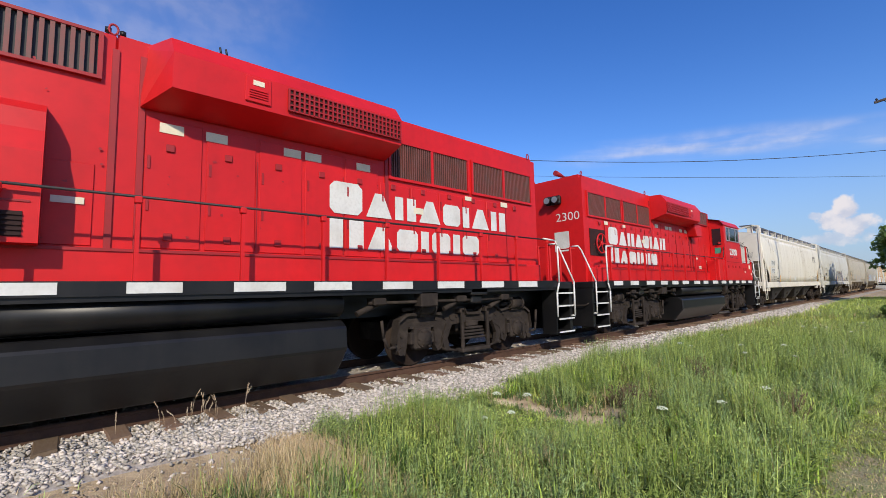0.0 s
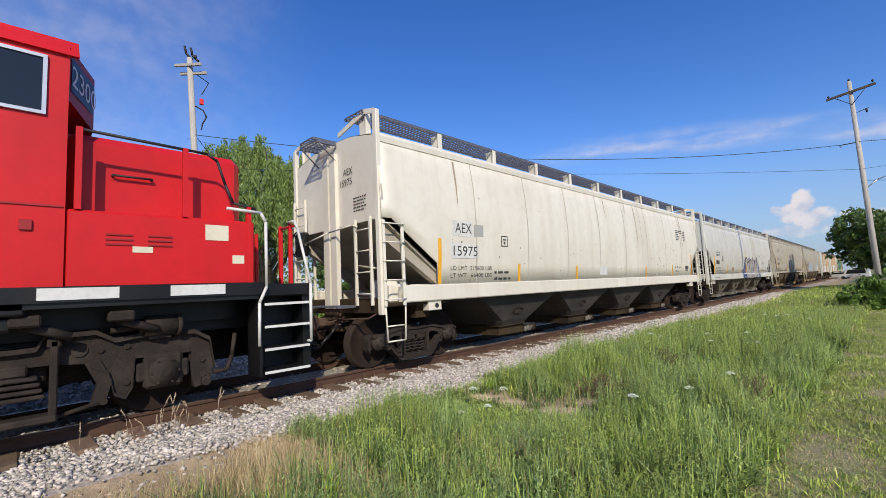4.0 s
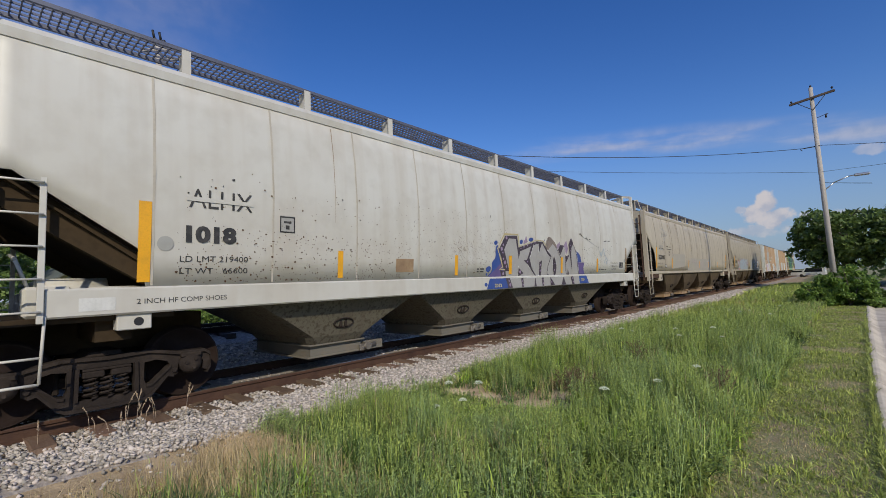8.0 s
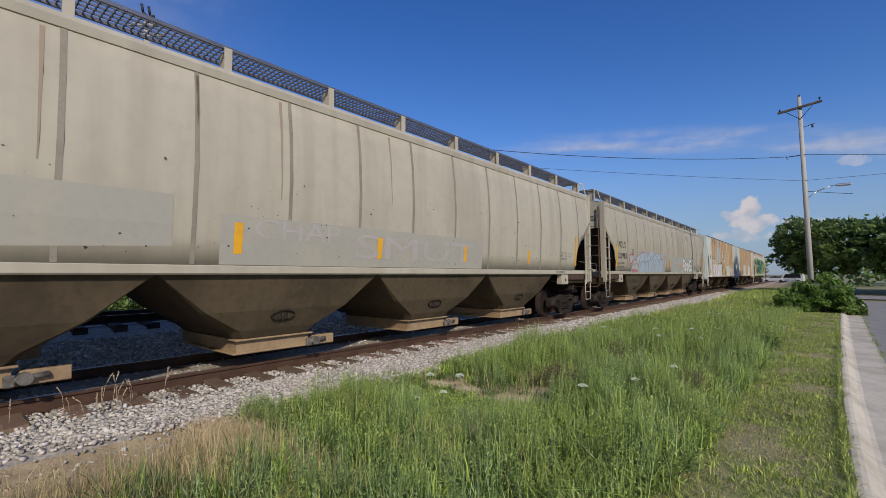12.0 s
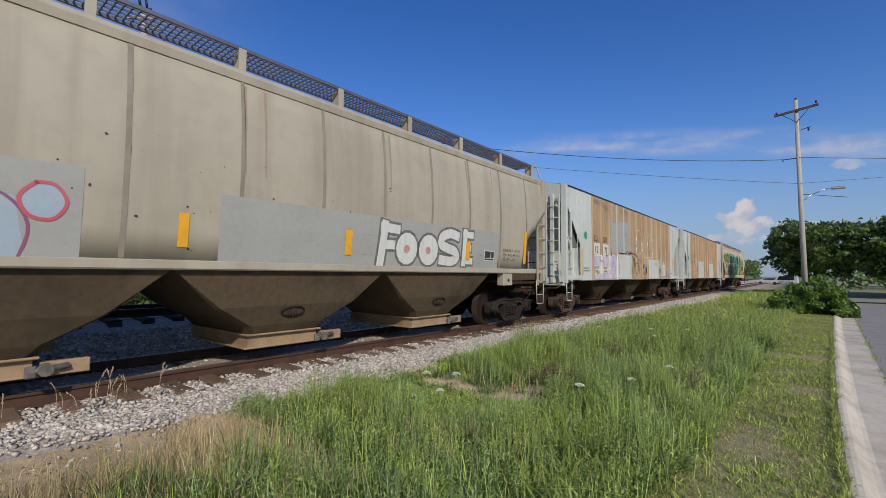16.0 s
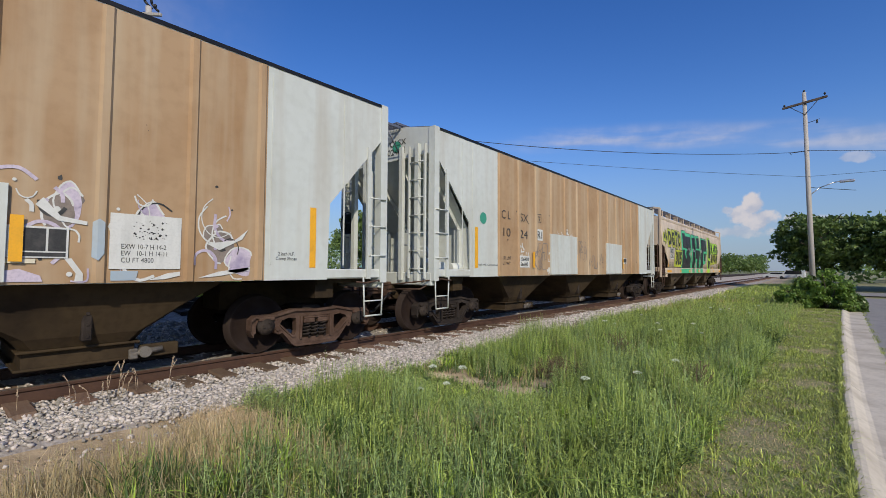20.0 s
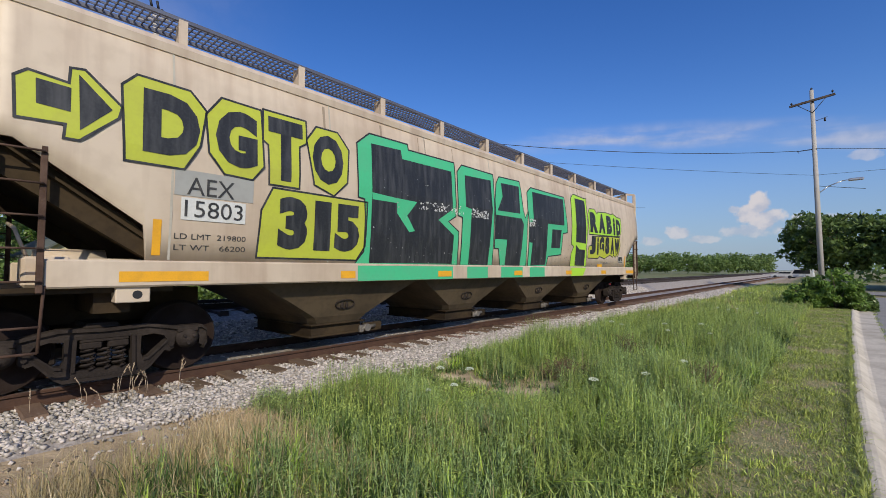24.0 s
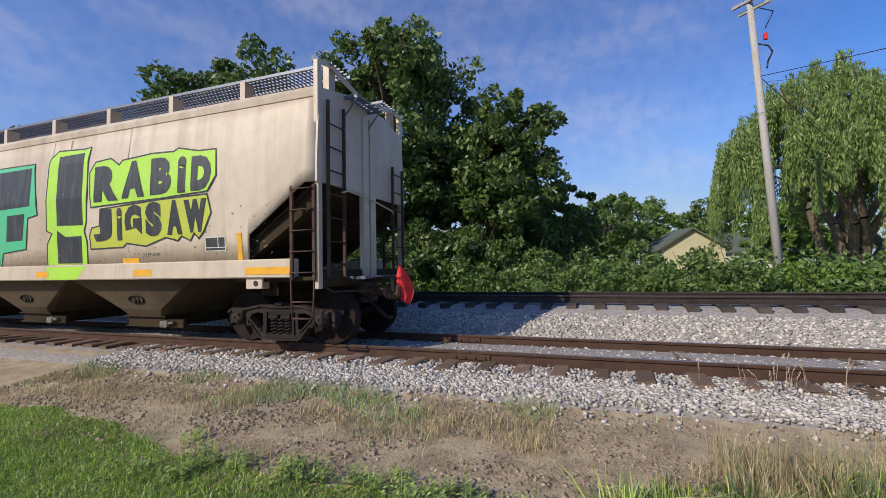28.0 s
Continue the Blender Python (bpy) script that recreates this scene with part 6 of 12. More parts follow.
        for y in (-5.7, -4.4, -2.5, 4.6, 5.6, 6.4):
            box(bm, *sorted((s * 1.2, s * 1.45)), *yy(y, y + 0.25), 1.18, 1.3, 0.02)
            tube(bm, (s * 1.3, c * (y + 0.1), 1.2), (s * 1.3, c * (y + 0.5), 1.05), 0.05, 8)
        pipe(bm, [(s * 1.35, c * -5.9, 1.2), (s * 1.35, c * -2.2, 1.22)], 0.03, 6)
        pieces("frame_box", fix(bm), GRIME, car)
    blomberg(car, c * -4.86)
    blomberg(car, c * 5.63)
    # ends: platforms, steps, pilots, couplers
    for e in (1, -1):
        H = CAB_END if e == c else HOOD_END
        bm = bmesh.new()
        box(bm, -1.5, 1.5, *sorted((e * (H - 0.75), e * H)), 1.38, 1.56, 0.02)
        box(bm, -1.45, 1.45, *sorted((e * (H - 0.12), e * H)), 0.35, 1.38)
        part("end_platform", fix(bm), BLACK, car)
        for s in (1, -1):
            for k in range(4):
                z = 0.33 + k * 0.31
                bm = bmesh.new()
                box(bm, *sorted((s * 1.12, s * 1.53)), *sorted((e * (H - 0.72), e * (H - 0.06))), z, z + 0.035)
                st = part("step", fix(bm), BLACK, car)
                bm = bmesh.new()
                box(bm, *sorted((s * 1.53, s * 1.545)), *sorted((e * (H - 0.72), e * (H - 0.06))), z, z + 0.035)
                part("step_edge", fix(bm), WHITE, st, "white step edge")
            bm = bmesh.new()
            box(bm, *sorted((s * 1.08, s * 1.12)), *sorted((e * (H - 0.76), e * (H - 0.02))), 0.3, 1.4)
            box(bm, *sorted((s * 1.1, s * 1.5)), *sorted((e * (H - 0.78), e * (H - 0.74))), 0.3, 1.4)
            part("step_well", fix(bm), BLACK, car)
            for yq in (H - 0.02, H - 0.8):
                bm = bmesh.new()
                dk = 0.1
                if yq > H - 0.5:
                    pts = [(s * 1.42, e * (yq - 0.02), 0.7), (s * 1.55, e * (yq - 0.02), 0.72), (s * 1.56, e * (yq - 0.02), 1.55), (s * 1.18, e * (yq - 0.02), 2.42), (s * 1.08, e * (yq - 0.02), 2.56), (s * 0.86, e * (yq - 0.02), 2.56)]
                else:
                    pts = [(s * 1.55, e * yq, 0.72), (s * 1.56, e * yq, 1.3), (s * 1.56, e * (yq + dk), 1.52), (s * 1.55, e * (yq + dk), 2.42), (s * 1.53, e * (yq + dk - 0.06), 2.55), (s * 1.5, e * (yq - 0.4), 2.58)]
                pipe(bm, pts, 0.022, 8)
                part("grab_rail", fix(bm), WHITE, car, "white curved grab rail")
            bm = bmesh.new()
            for xq in (0.5, 0.85):
                box(bm, *sorted((s * xq - 0.03, s * xq + 0.03)), *sorted((e * (H - 0.03), e * (H + 0.03))), 1.5, 2.55, 0.01)
            tube(bm, (s * 0.5, e * H, 2.5), (s * 1.0, e * H, 2.5), 0.02, 6)
            pieces("end_stanchion", fix(bm), RED, car)
            bm = bmesh.new()
            pipe(bm, [(s * 0.6, e * (H - 0.05), 0.95), (s * 0.62, e * (H + 0.2), 0.75), (s * 0.55, e * (H + 0.4), 0.42)], 0.03, 8)
            pipe(bm, [(s * 0.4, e * (H - 0.05), 0.9), (s * 0.4, e * (H + 0.25), 0.6), (s * 0.32, e * (H + 0.45), 0.35)], 0.03, 8)
            pieces("hose", fix(bm), BLACK, car)
            for k in range(3):
                bm = bmesh.new()
                xh = s * (0.72 + 0.1 * k)
                pipe(bm, [(xh, e * (H - 0.02), 1.12), (xh - s * 0.02, e * (H + 0.14), 1.0 - 0.05 * k), (xh - s * 0.08, e * (H + 0.3), 0.72 - 0.06 * k), (xh - s * 0.12, e * (H + 0.52), 0.62 - 0.05 * k)], 0.024, 6)
                part("hose", fix(bm), BLACK, car)
        coupler(car, e * (H + 0.0), e, GRIME)
    # side handrails
    for s in (1, -1):
        y0, y1 = yy(-7.1, 3.3)
        bm = bmesh.new()
        tube(bm, (s * 1.49, y0, 2.56), (s * 1.49, y1, 2.56), 0.017, 6)
        part("handrail", fix(bm), WIRE, car)
        for k in range(10):
            y = y0 + (y1 - y0) * k / 9
            bm = bmesh.new()
            box(bm, *sorted((s * 1.46, s * 1.51)), y - 0.022, y + 0.022, 1.5, 2.52)
            box(bm, *sorted((s * 1.44, s * 1.53)), y - 0.04, y + 0.04, 2.48, 2.56, 0.01)
            part("stanchion", fix(bm), RED, car)
        bm = bmesh.new()
        box(bm, *sorted((s * (hood + 0.15), s * (hood + 0.17))), *yy(-6.8, 3.2), 1.95, 1.985)
        part("skirt_batten", fix(bm), RED_DARK, car)
    # hood end: headlights, horn, lifting eyes
    bm = bmesh.new()
    ye = c * -7.5
    box(bm, -0.26, 0.26, *sorted((ye, ye - c * 0.16)), 3.95, 4.22, 0.04)
    for x in (-0.14, 0.14):
        tube(bm, (x, ye - c * 0.14, 4.08), (x, ye - c * 0.24, 4.08), 0.115, 14)
    part("headlight", fix(bm), [BLACK], car, "twin headlight on the hood end")
    bm = bmesh.new()
    for x in (-0.14, 0.14):
        tube(bm, (x, ye - c * 0.24, 4.08), (x, ye - c * 0.246, 4.08), 0.098, 14)
    pieces("headlight_lens", fix(bm), ALU, car)
    bm = bmesh.new()
    tube(bm, (0.1, ye + c * 0.5, 4.88), (0.1, ye - c * 0.05, 4.94), 0.03, 8, 0.09)
    tube(bm, (0.1, ye + c * 0.5, 4.7), (0.1, ye + c * 0.5, 4.88), 0.03, 6)
    part("horn", fix(bm), RED_DARK, car)
    for y in (-7.35, -2.95, 1.25):
        for s in (1, -1):
            bm = bmesh.new()
            n = 8
            ctr = Vector((s * 0.85, c * y, 4.8))
            rg = [ctr + Vector((0, 0.05 * math.cos(2 * math.pi * i / n), 0.07 * math.sin(2 * math.pi * i / n))) for i in range(n)]
            for i in range(n):
                tube(bm, rg[i], rg[(i + 1) % n], 0.014, 5, caps=False)
            part("lifting_eye", fix(bm), RED_DARK, car)
    # hand brake wheel over a flat dark panel that stands for a recess's shade
    if number:
        s = 1
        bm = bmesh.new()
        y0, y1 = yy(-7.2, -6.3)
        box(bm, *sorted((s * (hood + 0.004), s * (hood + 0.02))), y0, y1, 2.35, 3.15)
        part("brake_recess", fix(bm), GRILLE, car, "flat dark panel standing for a shaded recess in the hood side")
        bm = bmesh.new()
        ctr = Vector((s * (hood + 0.1), (y0 + y1) / 2 + 0.08, 2.72))
        n = 20
        rg = [ctr + Vector((0, 0.29 * math.cos(2 * math.pi * i / n), 0.29 * math.sin(2 * math.pi * i / n))) for i in range(n)]
        for i in range(n):
            tube(bm, rg[i], rg[(i + 1) % n], 0.022, 6, caps=False)
        for i in range(0, n, 4):
            tube(bm, ctr, rg[i], 0.018, 6)
        tube(bm, ctr - Vector((0.09, 0, 0)), ctr + Vector((0.03, 0, 0)), 0.06, 10)
        part("hand_brake_wheel", fix(bm), RED, car, "red spoked hand brake wheel")
    return car

# ---- the train ----
def at_car(car, u):
    car.matrix_world = pose(TRACK_X, u, 0)
    return (car, u)


TRAIN = []
loco_a = locomotive("bright red road diesel with black tank and white stripes", -1, number=False)
TRAIN.append(at_car(loco_a, 1.75))
loco_b = locomotive("bright red road diesel numbered 2300 running cab backwards", 1)
TRAIN.append(at_car(loco_b, 19.07))
HG = "hopper cars of the train"
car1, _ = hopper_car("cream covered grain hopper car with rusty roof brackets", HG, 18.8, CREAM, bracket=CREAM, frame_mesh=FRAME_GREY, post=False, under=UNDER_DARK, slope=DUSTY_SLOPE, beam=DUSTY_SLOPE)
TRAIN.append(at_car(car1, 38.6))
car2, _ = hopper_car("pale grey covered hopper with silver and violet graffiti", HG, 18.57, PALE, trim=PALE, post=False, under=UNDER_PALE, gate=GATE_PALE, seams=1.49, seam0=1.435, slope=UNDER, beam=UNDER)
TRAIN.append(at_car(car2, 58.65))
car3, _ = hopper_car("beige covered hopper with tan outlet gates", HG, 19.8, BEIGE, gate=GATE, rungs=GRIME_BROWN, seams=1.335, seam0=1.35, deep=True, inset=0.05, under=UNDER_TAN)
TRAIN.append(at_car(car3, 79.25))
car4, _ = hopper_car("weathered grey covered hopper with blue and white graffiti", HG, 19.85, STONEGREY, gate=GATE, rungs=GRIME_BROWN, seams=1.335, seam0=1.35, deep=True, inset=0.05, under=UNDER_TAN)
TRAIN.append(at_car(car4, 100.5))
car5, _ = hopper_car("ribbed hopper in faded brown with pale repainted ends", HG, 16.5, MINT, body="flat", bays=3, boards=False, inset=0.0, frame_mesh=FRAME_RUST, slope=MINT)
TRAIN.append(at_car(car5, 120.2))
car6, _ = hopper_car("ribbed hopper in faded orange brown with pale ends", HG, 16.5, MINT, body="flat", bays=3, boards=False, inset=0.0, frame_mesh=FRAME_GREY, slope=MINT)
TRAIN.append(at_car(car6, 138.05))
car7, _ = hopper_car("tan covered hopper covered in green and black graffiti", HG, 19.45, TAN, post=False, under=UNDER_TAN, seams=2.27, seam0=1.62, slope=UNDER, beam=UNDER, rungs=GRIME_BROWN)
TRAIN.append(at_car(car7, 157.53))

# ---- lettering, reflectors and graffiti on the cars ----
def reflector(car, y0, y1, z0, z1, prof=bulge, lift=0.008, name="yellow_reflector"):
    return painted(name, car, YELLOW, [rect(y0, y1, z0, z1)], prof, lift)


def data_plate(car, y, z, prof=bulge, w=0.46, h=0.25):
    painted("data_plate", car, G_WHITE, [rect(y, y + w, z, z + h)], prof, 0.006)
    painted("plate_field", car, INK, [rect(y + 0.02, y + w * 0.62, z + 0.07, z + h - 0.02), rect(y + w * 0.66, y + w - 0.02, z + 0.07, z + h - 0.02), rect(y + 0.02, y + w - 0.02, z + 0.015, z + 0.055)], prof, 0.009)


def frame_mark(car, y, z, s=0.24, prof=bulge):
    w = 0.02
    painted("plate_mark", car, INK, [rect(y, y + s, z, z + w), rect(y, y + s, z + s - w, z + s), rect(y, y + w, z + w, z + s - w), rect(y + s - w, y + s, z + w, z + s - w), rect(y + 0.06, y + s - 0.06, z + 0.14, z + 0.17), rect(y + 0.09, y + s - 0.09, z + 0.05, z + 0.11)], prof, 0.006)


def small_bars(car, y, z, w, rows=2, step=0.1, h=0.05, seed=0, prof=bulge):
    """Writing too small to read."""
    rnd = random.Random(seed)
    shapes = []
    for r in range(rows):
        x = y
        while x < y + w - 0.06:
            l = rnd.uniform(0.06, 0.2)
            shapes.append(rect(x, min(x + l, y + w), z - r * step, z - r * step + h))
            x += l + 0.05
    painted("small_writing", car, INK, shapes, prof, 0.006)


def chips(car, n, seed, y0, y1, z0, z1, mat=INK, prof=bulge, big=0.018, lift=0.005):
    rnd = random.Random(seed)
    shapes = []
    for _ in range(n):
        c = rnd.gauss(0, 1), rnd.gauss(0, 1)
        y, z = rnd.uniform(y0, y1), z0 + (z1 - z0) * rnd.random() ** 1.5
        r = big * rnd.random() ** 2 + 0.004
        k = rnd.randint(4, 6)
        shapes.append([(y + r * rnd.uniform(0.5, 1.5) * math.cos(6.283 * i / k), z + r * rnd.uniform(0.5, 1.2) * math.sin(6.283 * i / k)) for i in range(k)])
    ob = painted("paint_chip", car, mat, shapes, prof, lift, "small paint chips")
    ob["kind"] = "stuff"


def stains(car, L, seed, mat, prof=bulge, n=14, top=4.0):
    """Thin rusty runs down from the roof edge."""
    rnd = random.Random(seed)
    shapes = []
    for _ in range(n):
        y, l, w = rnd.uniform(-L / 2 + 1.5, L / 2 - 1.5), rnd.uniform(0.3, 1.6), rnd.uniform(0.008, 0.03)
        shapes.append([(y - w, top), (y + w, top), (y + w * 0.4, top - l), (y - w * 0.2, top - l)])
    ob = painted("rust_run", car, mat, shapes, prof, 0.004, "thin rusty run down the side")
    ob["kind"] = "stuff"


def end_text(car, s, y, text, x, z, w, h, mat=INK, name="end_lettering"):
    bm = fit_width(glyphs(text, h), 0, z, w, h)
    for v in bm.verts:
        v.co = (x - w + v.co.y if s < 0 else x - v.co.y, y + s * 0.006, v.co.z)
    bm.normal_update()
    for f in bm.faces:
        if f.normal.y * s < 0:
            f.normal_flip()
    return part(name, bm, mat, car)


def end_disc(car, s, y, x, z, r, mat):
    bm = bmesh.new()
    tube(bm, (x, y, z), (x, y + s * 0.006, z), r, 20)
    part("painted_disc", fix(bm), mat, car)


def end_bars(car, s, y, x0, x1, z, rows, seed):
    rnd = random.Random(seed)
    bm = bmesh.new()
    for r in range(rows):
        a = x0
        while a < x1 - 0.05:
            l = rnd.uniform(0.03, 0.1)
            box(bm, a, min(a + l, x1), *sorted((y, y + s * 0.005)), z - r * 0.06, z - r * 0.06 + 0.022)
            a += l + 0.025
    part("small_writing", fix(bm), INK, car)


def disc(y, z, r, n=18):
    return [(y + r * math.cos(6.2832 * i / n), z + r * math.sin(6.2832 * i / n)) for i in range(n)]


FADED_PATCH = material("faded_overpaint", (0.4, 0.375, 0.32), 0.55, spots=(0.44, 0.4, 0.32), scale=1.2, amount=0.8)
FADED_LILAC = material("faded_lilac_spray", (0.47, 0.41, 0.4), 0.55, spots=(0.42, 0.385, 0.33), scale=3, amount=0.9)
RUST_RUN = material("rust_run", (0.34, 0.27, 0.2), 0.8, spots=(0.36, 0.25, 0.15), scale=5)


# -- first hopper: cream
def paint_one():
    c, h = car1, 9.4
    painted("white_panel", c, G_WHITE, [rect(-7.66, -7.0, 2.43, 2.75), rect(-7.69, -6.82, 1.98, 2.28)], bulge, 0.004)
    painted("grey_panel", c, GREYPAINT, [rect(-6.98, -6.67, 2.45, 2.7)], bulge, 0.005)
    lettering("reporting_mark", c, INK, "AEX", -7.56, 2.5, 0.5, 0.2, bulge)
    lettering("car_number", c, INK, "15975", -7.62, 2.03, 0.74, 0.2, bulge)
    lettering("load_limit", c, INK, "LD LMT  219600 LBS", -7.7, 1.74, 1.3, 0.085, bulge)
    lettering("light_weight", c, INK, "LT WT   66400 LBS", -7.7, 1.59, 1.3, 0.085, bulge)
    small_bars(c, -6.3, 1.66, 0.6, 2, 0.14, 0.05, 1)
    frame_mark(c, -6.04, 2.27)
    for y0, z0, z1 in ((-8.05, 1.46, 2.36), (-5.4, 1.46, 1.88), (-2.6, 1.46, 1.85), (2.6, 1.46, 1.85), (5.5, 1.46, 1.92), (8.05, 1.46, 2.4)):
        reflector(c, y0, y0 + 0.09, z0, z1)
    bars = []
    for k in range(6):
        z = 3.38 - k * 0.078
        bars += [rect(6.22, 6.22 + (0.86 if k < 2 else 0.42 - 0.04 * (k % 3)), z, z + 0.034), rect(7.46 - (0.3 + 0.05 * (k % 2)), 7.46, z - 0.01, z + 0.024)]
    painted("stripe_emblem", c, INK, bars, bulge, 0.006, "emblem of dark stripes, half worn away")
    lettering("volume_mark", c, INK, "EXW 10-3   H 8-6", 5.84, 1.8, 0.82, 0.07, bulge)
    lettering("volume_mark", c, INK, "CU FT 6325", 5.84, 1.62, 0.5, 0.07, bulge)
    data_plate(c, 7.22, 1.66)
    painted("pressure_plate", c, G_WHITE, [rect(-1.1, -0.6, 1.58, 1.85)], bulge, 0.005)
    end_text(c, -1, -h, "AEX", 0.75, 3.62, 0.32, 0.13)
    end_text(c, -1, -h, "15975", 0.72, 3.42, 0.4, 0.13)
    end_bars(c, -1, -h, 0.75, 1.15, 3.12, 5, 4)
    chips(c, 90, 1, -8, 8.6, 1.5, 2.6)
    stains(c, 18.8, 5, RUST_RUN, n=6)


# -- second hopper: pale grey with silver letters
    chips(car1, 170, 71, 2.5, 8.6, 1.5, 2.7, RUST_RUN, bulge, 0.03)
    chips(car1, 60, 72, -8, 8, 1.5, 3.4, RUST_RUN, bulge, 0.02)


def paint_two():
    c, h = car2, 9.285
    lettering("reporting_mark", c, INK, "ALHX", -7.47, 2.45, 0.8, 0.24, bulge)
    painted("worn_paint", c, PALE, [rect(-7.5, -6.65, 2.53, 2.585)], bulge, 0.012)
    lettering("car_number", c, INK, "1018", -7.5, 2.0, 0.62, 0.22, bulge, 0.007, 0.012)
    lettering("load_limit", c, INK, "LD LMT 219400", -7.56, 1.76, 0.84, 0.075, bulge)
    lettering("light_weight", c, INK, "LT WT   66600", -7.56, 1.61, 0.84, 0.075, bulge)
    painted("plate_mark", c, GREYPAINT, [rect(-6.26, -6.02, 2.2, 2.45)], bulge, 0.005)
    frame_mark(c, -6.26, 2.2)
    painted("round_emblem", c, GREYPAINT, [disc(-7.72, 1.98, 0.09)], bulge, 0.006)
    painted("small_panel", c, GATE, [rect(-3.98, -3.53, 1.6, 1.85)], bulge, 0.006)
    for y0, y1, z0, z1 in ((-8.0, -7.87, 1.52, 2.47), (-5.25, -5.15, 1.52, 1.96), (-2.3, -2.2, 1.52, 1.95), (5.19, 5.3, 1.53, 1.99)):
        reflector(c, y0, y1, z0, z1)
    painted("faded_reflector", c, GATE, [rect(7.96, 8.06, 1.53, 2.43)], bulge, 0.008)
    lettering("stencil", c, INK, "2 INCH HF COMP SHOES", -8.0, 1.27, 1.0, 0.06, out(-0.006), 0.0)
    painted("white_panel", c, G_WHITE, [rect(-8.52, -8.2, 1.22, 1.36)], out(-0.006), 0.0, "small white notice panel")
    data_plate(c, 7.28, 1.64, bulge, 0.4, 0.26)
    # graffiti: silver letters edged in dark plum with mauve dots, blue and violet round them
    sill = out(-0.006)
    painted("graffiti_shade", c, G_ROYAL, [rounded([(-1.13, 1.47), (-0.95, 1.61), (-0.94, 1.8), (-0.81, 1.93), (-0.79, 2.16), (-0.68, 2.22), (-0.6, 2.0), (-0.52, 1.7), (-0.66, 1.66), (-0.91, 1.56), (-1.13, 1.47)])[:-1]], bulge, 0.004, "royal blue spray cloud with drips")
    painted("graffiti_shade", c, G_PURPLE, [[(-1.1, 1.467), (-0.88, 1.6), (-0.58, 1.78), (-0.4, 1.72), (-0.4, 1.467)]], bulge, 0.0052, "violet spray shading")
    for y, z, a, b in ((-0.78, 2.28, 0.075, 0.055), (-1.08, 1.65, 0.1, 0.07), (-1.15, 1.53, 0.03, 0.03), (0.37, 2.35, 0.08, 0.06), (0.86, 2.43, 0.12, 0.055), (1.58, 2.44, 0.02, 0.03)):
        painted("graffiti_drop", c, G_ROYAL, [[(y + a * math.cos(0.45 * q), z + b * math.sin(0.45 * q + 0.2)) for q in range(14)]], bulge, 0.004)
    painted("graffiti_drop", c, G_ROYAL, [[(-1.22 + 0.06 * math.cos(0.45 * q), 1.29 + 0.045 * math.sin(0.45 * q)) for q in range(14)]], sill, 0.0)
    painted("graffiti_shade", c, G_MAUVE, [[(0.47, 2.29), (0.49, 2.41), (0.54, 2.4), (0.61, 2.53), (0.69, 2.36)], [(2.28, 2.32), (2.49, 2.44), (2.54, 2.35), (2.38, 2.21)], [(2.75, 2.34), (2.93, 2.5), (3.04, 2.25), (2.9, 2.07)]], bulge, 0.004, "faded mauve spray")
    painted("graffiti_shade", c, G_SMOKE, [rounded([(1.6, 2.27), (1.73, 2.47), (1.89, 2.56), (2.21, 2.4), (2.3, 2.25), (2.06, 2.3), (1.8, 2.18), (1.6, 2.27)])[:-1]], bulge, 0.004, "smoky brown spray")
    painted("graffiti_shade", c, G_ROYAL, [[(3.5, 2.27), (3.87, 2.08), (3.98, 1.86), (3.6, 1.83)]], bulge, 0.005, "royal blue spray")
    painted("graffiti_shade", c, G_PURPLE, [[(3.6, 1.84), (4.2, 1.85), (4.12, 1.66), (4.24, 1.467), (3.74, 1.467)]], bulge, 0.0052, "violet spray")
    for pts in ([(-1.06, 1.425), (-0.4, 1.425), (-0.28, 1.18), (-1.2, 1.18)], [(3.74, 1.425), (4.28, 1.425), (4.46, 1.18), (3.76, 1.18)]):
        painted("graffiti_fill", c, G_ROYAL, [pts], sill, 0.0, "royal blue paint on the sill")
    # letters
    for word, pts in (("K", [(-0.4, 1.467), (-0.4, 1.6), (-0.24, 1.61), (-0.47, 2.12), (-0.22, 2.43), (0.12, 2.43), (0.2, 2.12), (0.94, 2.31), (0.75, 1.9), (1.08, 1.467)]),
                      ("N", [(0.95, 2.32), (1.49, 2.35), (1.75, 2.07), (1.93, 2.01), (1.75, 1.7), (1.73, 1.467), (1.08, 1.467), (0.8, 1.75), (0.75, 1.94)]),
                      ("O", [(1.73, 1.467), (1.76, 1.73), (1.93, 2.01), (1.77, 2.1), (1.82, 2.21), (2.06, 2.36), (2.25, 2.26), (2.57, 1.92), (2.57, 1.467)]),
                      ("W", [(2.59, 1.467), (2.57, 1.92), (2.37, 2.2), (2.64, 2.36), (2.8, 2.29), (2.86, 2.0), (3.05, 2.07), (3.12, 2.39), (3.25, 2.54), (3.37, 2.4), (3.57, 2.17), (3.78, 1.467)])):
        painted("graffiti_letter", c, G_SILVER, [pts], bulge, 0.0065, "silver spray letter " + word)
    painted("graffiti_letter", c, G_SILVER, [[(-0.22, 1.425), (3.74, 1.425), (3.74, 1.18), (-0.1, 1.18)]], sill, 0.0, "silver spray paint on the sill")
